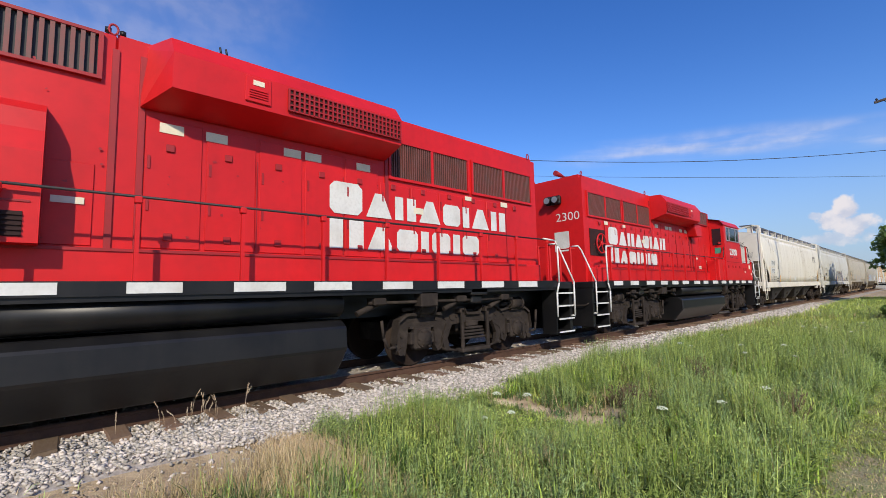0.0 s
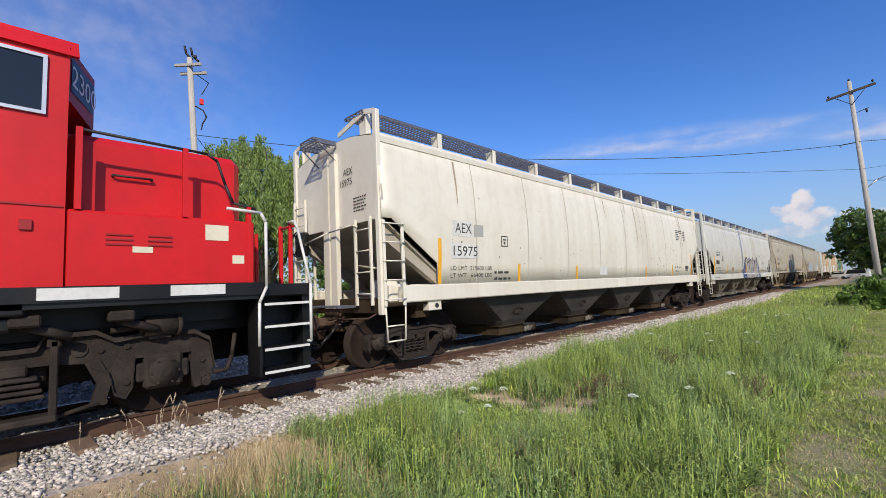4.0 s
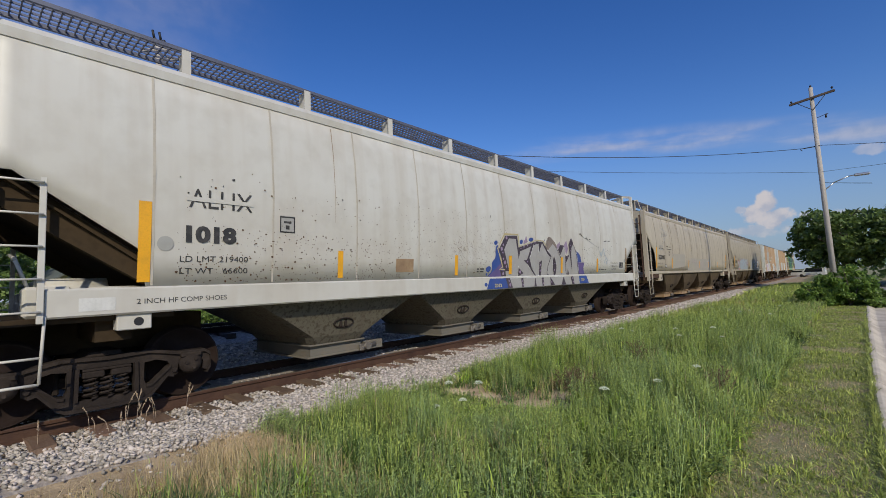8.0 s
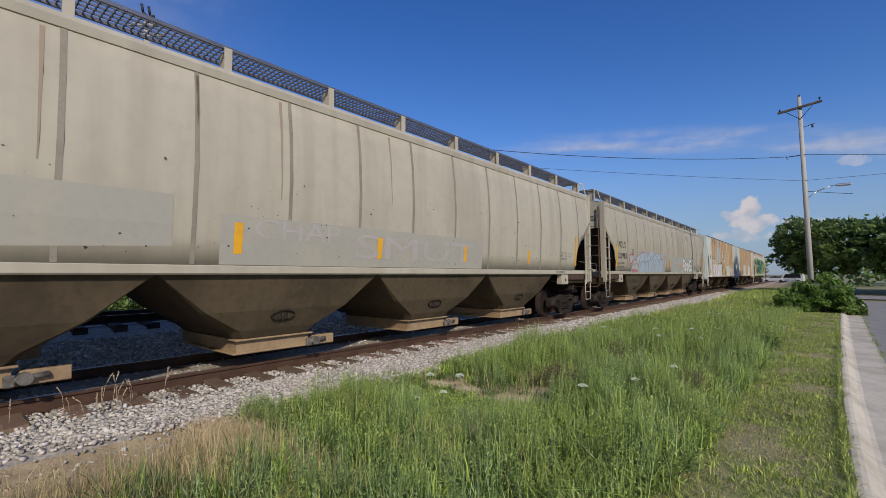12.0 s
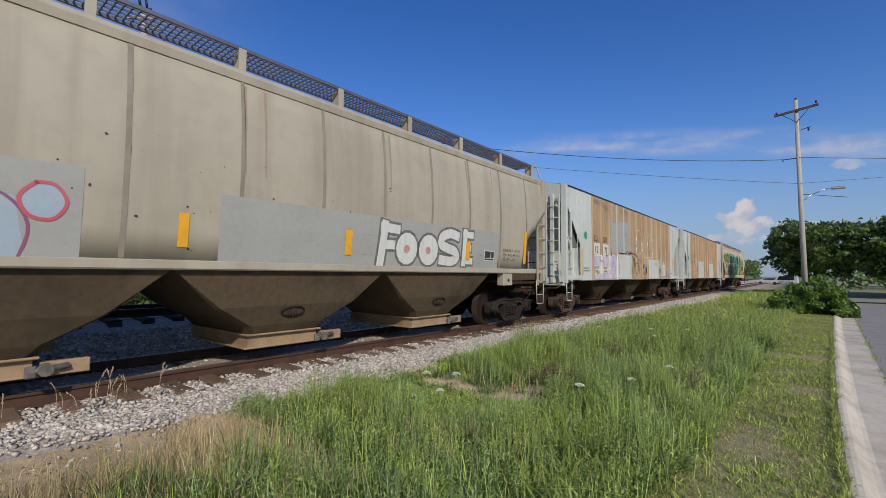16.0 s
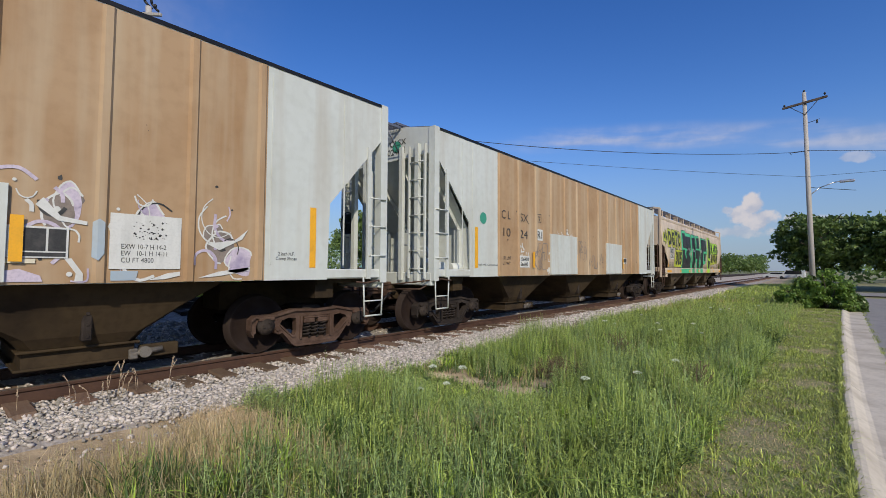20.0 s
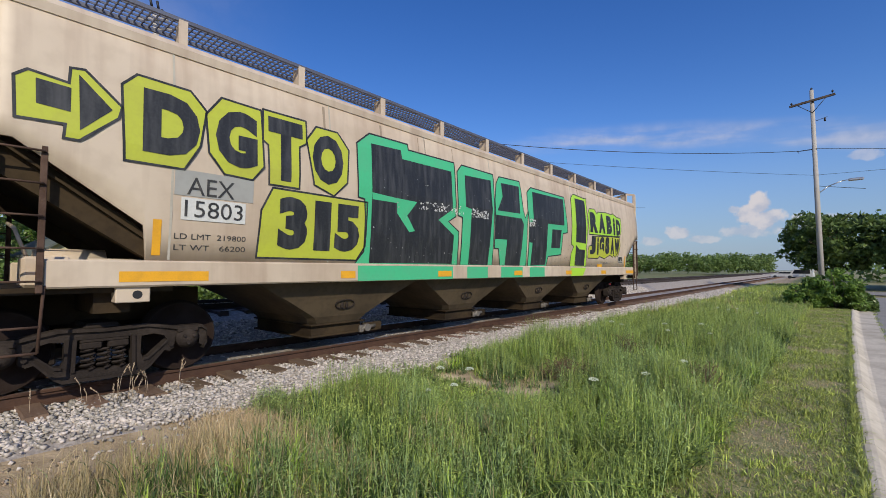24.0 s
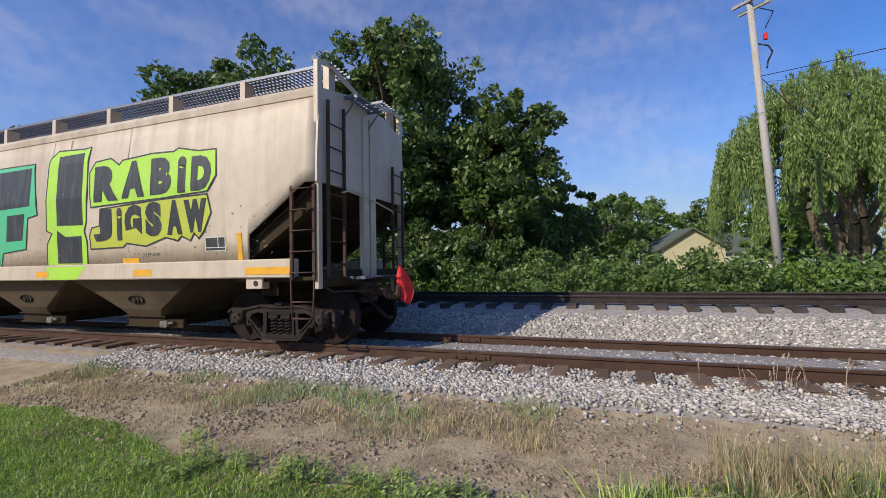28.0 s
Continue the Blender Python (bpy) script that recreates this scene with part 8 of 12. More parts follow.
def ribbed(c, y0, y1, plates, seed):
    bm = bmesh.new()
    box(bm, 1.5605, 1.566, y0, y1, 1.175, 4.29)
    part("brown_panel", fix(bm), RUSTBROWN, c, "faded brown side paint")
    ribs = rib_places(y0, y1)
    for side in (1, -1):
        for y in ribs:
            bm = bmesh.new()
            x0, x1 = sorted((side * 1.56, side * 1.605))
            prism_pts = [(y - 0.07, 0), (y - 0.035, 0.042), (y + 0.035, 0.042), (y + 0.07, 0)]
            a = [bm.verts.new((side * (1.56 + d), q, 1.18)) for q, d in prism_pts]
            b = [bm.verts.new((side * (1.56 + d), q, 4.28)) for q, d in prism_pts]
            for k in range(3):
                bm.faces.new((a[k], a[k + 1], b[k + 1], b[k]))
            bm.faces.new(a)
            bm.faces.new(b)
            part("side_rib", fix(bm), MINT if side < 0 else GREYPAINT if seed == 1 and -3.4 < y < -2.0 else RUSTBROWN, c)
    for a, b, z0, z1 in plates:
        bm = bmesh.new()
        box(bm, 1.566, 1.612, a, b, z0, z1)
        pl = part("patch_plate", fix(bm), MINT, c, "pale painted patch plate")
        for yb in (a + 0.42, a + 0.54):
            for zb in (z0 + 0.06, z0 + 0.28, z0 + 0.52, z0 + 0.74):
                bm = bmesh.new()
                tube(bm, (1.61, yb, zb), (1.622, yb, zb), 0.018, 6)
                part("bolt", fix(bm), MINT, pl)
    for k, y in enumerate((-7.3, -6.9, 6.02, 7.3)):
        bm = bmesh.new()
        box(bm, 1.56, 1.572, y - 0.012, y + 0.012, 1.4, 4.2)
        part("panel_seam", fix(bm), MINT, c)


def out(d):
    return lambda z: 1.56 + d


def paint_five():
    c, h = car5, 8.25
    ribs = rib_places(-5.98, 5.93)
    ribbed(c, -5.98, 5.93, ((-3.14, -1.36, 1.2, 2.22), (1.38, 3.3, 1.2, 2.16)), 1)
    painted("grey_panel", c, GREYPAINT, [rect(-4.1, -3.24, 2.25, 3.5), rect(-3.16, -2.3, 2.26, 3.62), rect(-2.22, -1.48, 2.28, 3.66)], out(0.006), 0.004, "grey overpaint")
    for t, y, w in (("CL", -5.79, 0.46), ("SX", -4.82, 0.46)):
        lettering("reporting_mark", c, INK, t, y, 2.62, w, 0.22, out(0.006))
    for t, y in (("12", -5.9), ("72", -4.95)):
        painted("white_panel", c, G_WHITE, [rect(y, y + 0.72, 2.12, 2.56)], RibSide(ribs, 0.004), 0.0, "white number panel")
        lettering("car_number", c, INK, t, y + 0.24, 2.2, 0.3, 0.24, RibSide(ribs, 0.009))
    lettering("car_number", c, INK, "R", -4.0, 2.12, 0.14, 0.2, out(0.01))
    blobs = [[(-5.84, 1.22), (-5.85, 1.99), (-5.74, 2.07), (-5.3, 2.1), (-5.04, 2.09), (-4.99, 1.95), (-4.99, 1.22)],
             [(-4.95, 1.22), (-4.95, 2.0), (-4.85, 2.09), (-4.69, 2.1), (-4.6, 2.0), (-4.58, 1.22)],
             [(-4.56, 1.22), (-4.56, 2.05), (-4.3, 2.11), (-4.03, 2.11), (-3.98, 1.95), (-3.98, 1.22)],
             [(-3.92, 1.22), (-3.96, 2.0), (-3.74, 2.17), (-3.46, 2.15), (-3.31, 1.94), (-3.3, 1.22)],
             [(-3.25, 1.22), (-3.25, 2.08), (-3.12, 2.12), (-3.1, 1.22)]]
    painted("graffiti_fill", c, G_LILAC, blobs, RibSide(ribs, 0.002), 0.0, "lilac and white spray paint")
    for k, b in enumerate(blobs):
        strokes("graffiti_outline", c, G_WHITE, [rounded(b)], 0.045, RibSide(ribs, 0.003), 0.0005 * k)
    rnd = random.Random(77)
    for k in range(26):
        yc, zc, q = rnd.uniform(-5.7, -3.45), rnd.uniform(1.5, 1.98), rnd.uniform(0.05, 0.16)
        a0 = rnd.uniform(0, 6.28)
        strokes("figure_line", c, rnd.choice((G_PURPLE, G_WHITE, GREYPAINT, G_WHITE, G_LILAC)), [rounded([(yc + q * math.cos(a0 + i * 0.9), zc + q * 0.9 * math.sin(a0 + i * 0.9)) for i in range(4)])], rnd.uniform(0.02, 0.045), RibSide(ribs, 0.0045), 0.0001 * k)
    painted("white_panel", c, CREAM_STICKER, [rect(-5.85, -5.1, 1.38, 1.72), rect(-4.95, -4.25, 1.45, 1.72)], RibSide(ribs, 0.006), 0.0)
    lettering("load_limit", c, INK, "LD LMT", -5.8, 1.6, 0.5, 0.09, RibSide(ribs, 0.009))
    lettering("light_weight", c, INK, "LT WT", -5.8, 1.45, 0.42, 0.09, RibSide(ribs, 0.009))
    lettering("load_limit", c, INK, "206400", -4.85, 1.6, 0.42, 0.09, RibSide(ribs, 0.009))
    lettering("light_weight", c, INK, "56600", -4.83, 1.47, 0.36, 0.08, RibSide(ribs, 0.009))
    for y0 in (-3.12, -1.45, 1.3, 3.32):
        reflector(c, y0, y0 + 0.1, 1.4, 1.86, out(0.055), 0.0)
    reflector(c, -6.92, -6.8, 1.36, 2.25, out(0.0))
    reflector(c, 6.66, 6.77, 1.36, 2.3, out(0.0))
    painted("painted_disc", c, G_TEAL, [disc(-6.56, 2.77, 0.15)], out(0), 0.006, "green painted disc")
    lettering("stencil", c, INK, "2 Inch H.F.", -6.78, 1.58, 0.46, 0.07, out(0))
    lettering("stencil", c, INK, "Comp Shoes", -6.8, 1.47, 0.52, 0.075, out(0))
    # scrawled spray lines
    o = RibSide(ribs, 0.004)
    four = [[(0.03, 1.0), (0.0, 0.45), (0.2, 0.5)], [(0.22, 0.95), (0.2, 0.1)]]
    word = [four, [[(0.3, 0.35), (0.44, 0.45), (0.42, 0.62), (0.33, 0.58), (0.32, 0.25), (0.46, 0.22)]], [[(0.5, 0.6), (0.52, 0.3), (0.64, 0.35)], [(0.66, 0.65), (0.63, 0.0), (0.52, -0.05)]],
            [[(0.72, 0.3), (0.84, 0.42), (0.8, 0.55), (0.73, 0.48), (0.74, 0.18), (0.86, 0.2)]], [[(1.05, 0.85), (0.93, 0.8), (0.92, 0.6), (1.04, 0.5), (1.03, 0.2), (0.9, 0.05)]]]
    for y0, z0, w, hh in ((-5.82, 4.0, 0.76, 0.26), (-4.86, 3.92, 0.78, 0.28)):
        for letter in word:
            strokes("scrawl", c, G_SMOKE, [rounded([(y0 + a * w, z0 + b * hh) for a, b in ln]) for ln in letter], 0.026, o, 0.0)
    tag = [[[(0.0, 0.0), (0.06, 0.9), (0.14, 1.0), (0.17, 0.1)], [(0.04, 0.45), (0.17, 0.5)]], [[(0.24, 0.0), (0.25, 1.0), (0.36, 0.85), (0.27, 0.5), (0.4, 0.0)]], [[(0.46, 0.05), (0.46, 0.95), (0.6, 0.5), (0.46, 0.05)]],
           [[(0.66, 0.0), (0.73, 0.9), (0.82, 0.0)], [(0.68, 0.35), (0.8, 0.35)]], [[(0.88, 0.95), (0.88, 0.0)], [(1.0, 0.85), (0.89, 0.45), (1.02, -0.1)]]]
    for letter in tag:
        strokes("scrawl", c, G_SMOKE, [rounded([(-2.8 + a * 1.15, 3.96 + b * 0.26) for a, b in ln]) for ln in letter], 0.022, o, 0.0)
    for w, line in ((0.05, [(-2.88, 2.29), (-2.63, 2.28), (-2.33, 2.28), (-2.01, 2.3), (-1.91, 2.37), (-1.75, 2.39), (-1.61, 2.29), (-1.43, 2.38), (-1.32, 2.41)]),
                    (0.05, [(-1.6, 2.28), (-1.23, 2.34), (-0.86, 2.32), (-0.56, 2.27), (-0.45, 2.13)]), (0.045, [(-1.23, 2.33), (-1.27, 2.11), (-1.3, 1.93)]),
                    (0.045, [(-1.23, 2.17), (-1.03, 2.18), (-0.94, 2.01), (-0.89, 1.57), (-1.02, 1.42), (-1.15, 1.4)]), (0.03, [(-1.16, 1.48), (-1.1, 1.67), (-1.01, 1.75)]),
                    (0.05, [(-0.78, 2.13), (-0.83, 1.91), (-0.76, 1.71), (-0.7, 1.91), (-0.78, 2.13)]), (0.04, [(-0.54, 1.4), (-0.61, 1.66), (-0.56, 1.9), (-0.42, 1.94)]),
                    (0.045, [(-0.42, 1.91), (-0.22, 1.93), (-0.07, 1.78), (-0.07, 1.58), (-0.15, 1.42)]), (0.035, [(-0.38, 1.8), (-0.24, 1.81), (-0.17, 1.69), (-0.19, 1.53)]),
                    (0.035, [(-0.35, 1.68), (-0.26, 1.67), (-0.24, 1.57)])):
        strokes("scrawl", c, INK, [rounded(line)], w, o, 0.0)
    for line in ([(-0.51, 2.45), (-0.55, 2.84), (-0.45, 3.3), (-0.16, 3.48), (0.13, 3.41), (0.29, 3.18), (0.29, 2.58), (0.11, 2.37), (-0.15, 2.39)], [(0.4, 3.35), (0.61, 3.31), (0.69, 2.92), (0.59, 2.5), (0.47, 2.88), (0.48, 3.42)],
                 [(0.98, 3.4), (1.06, 2.99), (0.96, 2.55), (0.86, 2.31)], [(1.37, 3.43), (1.71, 3.43), (2.13, 3.26), (2.25, 2.8), (2.1, 2.26), (1.69, 2.26), (1.47, 2.24)], [(1.42, 3.41), (1.29, 2.94), (1.36, 2.66)],
                 [(0.59, 2.45), (0.76, 2.25), (1.32, 2.22), (2.1, 2.26), (2.61, 2.26)], [(0.3, 3.0), (0.42, 2.7), (0.36, 2.5)], [(0.5, 3.2), (0.6, 2.9), (0.5, 2.6), (0.62, 2.5)], [(1.46, 3.2), (1.6, 3.3), (1.75, 3.1), (1.7, 2.8)]):
        strokes("chalky_line", c, G_WHITE, [rounded(line)], 0.03, o, 0.002)
    for line in ([(-0.4, 3.07), (-0.23, 3.05), (-0.13, 3.11)], [(-0.53, 2.76), (-0.48, 2.53), (-0.41, 2.4)], [(-0.28, 2.42), (-0.12, 2.56), (0.05, 2.77), (0.14, 2.73)]):
        strokes("green_dash", c, G_TEAL, [rounded(line)], 0.04, o, 0.004)
    strokes("red_dash", c, G_PINK, [rounded([(1.53, 3.09), (1.6, 2.8), (1.68, 2.61), (1.82, 2.33)])], 0.03, o, 0.003)
    lettering("graffiti_tag", c, G_SMOKE, "Heyes", -0.39, 1.92, 0.92, 0.26, o, 0.002)
    lettering("graffiti_tag", c, G_WHITE, "1212", -1.24, 1.39, 0.42, 0.09, o, 0.002)
    # figures between the ribs: dark fills with chalky white edges
    for y0, y1, z1, sd in ((0.5, 1.24, 2.12, 1), (3.2, 3.94, 2.35, 2), (4.1, 4.84, 2.3, 5), (5.0, 5.74, 2.3, 3)):
        rnd = random.Random(sd)
        for k in range(4 if sd == 1 else 3):
            yc, zc, ra, rb = rnd.uniform(y0 + 0.14, y1 - 0.14), rnd.uniform(1.4, z1 - 0.25), rnd.uniform(0.1, 0.2), rnd.uniform(0.12, 0.26)
            ring = [(min(y1, max(y0, yc + ra * math.cos(0.785 * q) * rnd.uniform(0.6, 1.2))), min(z1, max(1.2, zc + rb * math.sin(0.785 * q) * rnd.uniform(0.6, 1.2)))) for q in range(8)]
            loop = rounded(ring + [ring[0]], 3)
            painted("graffiti_fill", c, rnd.choice((G_BLACK, G_SMOKE, G_SMOKE) if sd == 1 else (G_SMOKE, G_LILAC, G_SMOKE)), [loop[:-1]], o, 0.0004 * k, "dark spray figure")
            strokes("figure_line", c, G_WHITE, [loop[2:rnd.randint(12, 20)]], rnd.uniform(0.014, 0.024), o, 0.002 + 0.0004 * k)
        for k in range(9):
            yc, zc, r = rnd.uniform(y0 + 0.12, y1 - 0.12), rnd.uniform(1.3, z1 - 0.1), rnd.uniform(0.06, 0.22)
            a0 = rnd.uniform(0, 6.28)
            arc = [(min(y1, max(y0, yc + r * math.cos(a0 + q * 0.7))), min(z1, max(1.2, zc + r * 1.2 * math.sin(a0 + q * 0.7)))) for q in range(rnd.randint(3, 6))]
            strokes("figure_line", c, rnd.choice((G_WHITE, G_WHITE, G_LILAC, INK)), [rounded(arc)], rnd.choice((0.012, 0.018, 0.035)), o, 0.004 + 0.0003 * k)
        for k in range(6):
            painted("graffiti_dot", c, rnd.choice((G_LILAC, G_WHITE)), [disc(rnd.uniform(y0 + 0.05, y1 - 0.05), rnd.uniform(1.25, z1 - 0.1), rnd.uniform(0.012, 0.03), 10)], o, 0.008)
    for pts, mt in ([[(5.42, 1.3), (5.52, 1.52), (5.6, 1.56), (5.7, 1.33), (5.56, 1.27)], G_LILAC], [[(5.14, 1.66), (5.5, 1.72), (5.68, 1.88), (5.6, 1.74), (5.3, 1.58)], G_WHITE], [[(5.05, 1.22), (5.3, 1.3), (5.72, 1.36), (5.7, 1.31), (5.3, 1.24)], G_WHITE],
                    [[(3.74, 1.44), (3.8, 1.44), (3.9, 1.28), (3.9, 1.2), (3.83, 1.2), (3.84, 1.28)], G_WHITE], [[(3.22, 1.2), (3.24, 1.3), (3.4, 1.33), (3.56, 1.26), (3.58, 1.2)], G_LILAC], [[(3.5, 1.98), (3.56, 2.06), (3.7, 1.88), (3.92, 1.84), (3.92, 1.8), (3.68, 1.83)], G_WHITE],
                    [[(3.965, 1.46), (3.965, 1.84), (4.02, 1.88), (4.07, 1.84), (4.07, 1.5), (4.02, 1.42)], G_BLUE], [[(4.14, 1.2), (4.14, 1.31), (4.4, 1.31), (4.38, 1.2)], G_BLUE], [[(4.5, 1.2), (4.7, 1.28), (4.84, 1.3), (4.84, 1.25), (4.68, 1.21)], G_WHITE]):
        painted("graffiti_fill", c, mt, [pts], o, 0.009, "chalky spray shape")
    painted("white_panel", c, G_WHITE, [rect(4.12, 4.84, 1.33, 1.96)], o, 0.01, "chipped white data panel")
    for text, y, z, w in (("EXW 10-7 H 14-2", 4.23, 1.56, 0.45), ("EW   10-1 H 14-11", 4.23, 1.482, 0.46), ("CU FT 4800", 4.23, 1.404, 0.32)):
        lettering("volume_mark", c, INK, text, y, z, w, 0.056, o, 0.013)
    chips(c, 70, 44, 4.34, 4.68, 1.68, 1.9, INK, o, 0.012, 0.012)
    data_plate(c, 3.3, 1.44, RibSide(ribs, 0.012), 0.47, 0.32)
    for z in (1.7, 1.655):
        lettering("plate_text", c, G_WHITE, "ABDX", 3.34, z, 0.09, 0.03, o, 0.02)
    painted("white_panel", c, CREAM_STICKER, [rect(3.28, 3.52, 1.385, 1.43)], o, 0.011)
    lettering("stencil", c, INK, "2 inch H.F.", 6.14, 1.535, 0.26, 0.055, out(0))
    lettering("stencil", c, INK, "Comp Shoes", 6.1, 1.455, 0.34, 0.06, out(0))
    strokes("scrawl", c, G_PINK, [[(2.35, 1.9), (2.45, 2.0), (2.55, 1.85), (2.65, 2.0), (2.75, 1.85), (2.85, 1.98), (2.95, 1.7)]], 0.025, out(0.054), 0.0)
    end_disc(c, -1, -h, 0.42, 4.1, 0.13, G_TEAL)
    end_text(c, -1, -h, "CLSX", 0.72, 4.12, 0.52, 0.14)
    end_text(c, -1, -h, "1272R", 0.72, 3.93, 0.6, 0.14)
    chips(c, 80, 41, -5.8, 5.6, 1.4, 3.2, prof=out(0.006), big=0.03)


def paint_six():
    c, h = car6, 8.25
    ribs = rib_places(-5.85, 5.72)
    ribbed(c, -5.85, 5.72, ((-3.02, -1.12, 1.2, 2.42), (1.62, 3.32, 1.2, 2.36)), 2)
    for t, y, w, z in (("C L", -5.68, 0.42, 2.64), ("SX", -4.77, 0.44, 2.64), ("10", -5.6, 0.34, 2.19), ("24", -4.79, 0.44, 2.19)):
        lettering("reporting_mark" if z > 2.5 else "car_number", c, INK, t, y, z, w, 0.22, out(0.006))
    painted("white_panel", c, G_WHITE, [rect(-3.86, -3.48, 2.18, 2.5), rect(-4.84, -4.26, 1.4, 1.72)], RibSide(ribs, 0.004), 0.0, "white number panel")
    lettering("car_number", c, INK, "R1", -3.8, 2.23, 0.26, 0.22, RibSide(ribs, 0.009))
    lettering("load_limit", c, INK, "206400", -4.78, 1.58, 0.46, 0.1, RibSide(ribs, 0.009))
    lettering("light_weight", c, INK, "56600", -4.76, 1.44, 0.4, 0.1, RibSide(ribs, 0.009))
    lettering("load_limit", c, INK, "LD LMT", -5.62, 1.6, 0.4, 0.08, out(0.006))
    lettering("light_weight", c, INK, "LT WT", -5.62, 1.46, 0.36, 0.08, out(0.006))
    frame_mark(c, -3.8, 2.7, 0.24, out(0.006))
    painted("painted_disc", c, G_TEAL, [disc(-6.48, 2.57, 0.14)], out(0), 0.006, "green painted disc")
    for y0 in (-4.12, -1.2, 3.4):
        reflector(c, y0, y0 + 0.11, 1.4, 1.84, out(0.05), 0.0)
    reflector(c, -6.82, -6.7, 1.38, 2.33, out(0))
    lettering("stencil", c, INK, "2 inch H.F. Compshoes", -6.75, 1.42, 0.9, 0.06, out(0))
    rnd = random.Random(61)
    for y0, y1, z0, z1, n in ((-3.98, -3.12, 1.35, 2.1, 15), (-1.05, -0.2, 1.65, 2.3, 11), (-0.1, 0.75, 1.4, 1.85, 8), (0.85, 1.5, 1.45, 1.95, 6), (-2.9, -1.6, 2.42, 2.56, 4)):
        for k in range(n):
            yc, zc, a0, r = rnd.uniform(y0 + 0.1, y1 - 0.1), rnd.uniform(z0 + 0.06, z1 - 0.06), rnd.uniform(0, 6.28), rnd.uniform(0.08, 0.24)
            arc = [(min(y1, max(y0, yc + r * 0.7 * math.cos(a0 + q * 0.85))), min(z1, max(z0, zc + r * 1.4 * math.sin(a0 + q * 0.85)))) for q in range(rnd.randint(3, 6))]
            strokes("scrawl", c, G_SMOKE, [rounded(arc)], rnd.uniform(0.018, 0.03), RibSide(ribs, 0.004), 0.0003 * k)
    for y0, y1, z0, z1, n in ((-2.6, -1.1, 2.44, 2.62, 9), (-4.95, -4.3, 1.75, 2.05, 7), (-3.2, -3.02, 1.3, 2.1, 5)):
        for k in range(n):
            y, z = rnd.uniform(y0, y1), rnd.uniform(z0, z1)
            strokes("chalky_line", c, G_WHITE, [rounded([(y, z), (y + rnd.uniform(-0.06, 0.1), z - 0.06), (y + rnd.uniform(0.0, 0.16), z + rnd.uniform(-0.12, 0.1))])], rnd.uniform(0.02, 0.05), RibSide(ribs, 0.004), 0.0003 * k)
    data_plate(c, 3.6, 1.6, RibSide(ribs, 0.004), 0.4, 0.24)
    end_disc(c, -1, -h, 0.42, 4.1, 0.13, G_TEAL)
    end_text(c, -1, -h, "CLSX", 0.72, 4.12, 0.52, 0.14)
    end_text(c, -1, -h, "1024R1", 0.68, 3.93, 0.64, 0.14)
    chips(c, 60, 42, -5.6, 5.5, 1.4, 3.2, prof=out(0.006), big=0.03)


# -- last hopper: the big green piece
def outline_of(shape):
    return shape + [shape[0]]


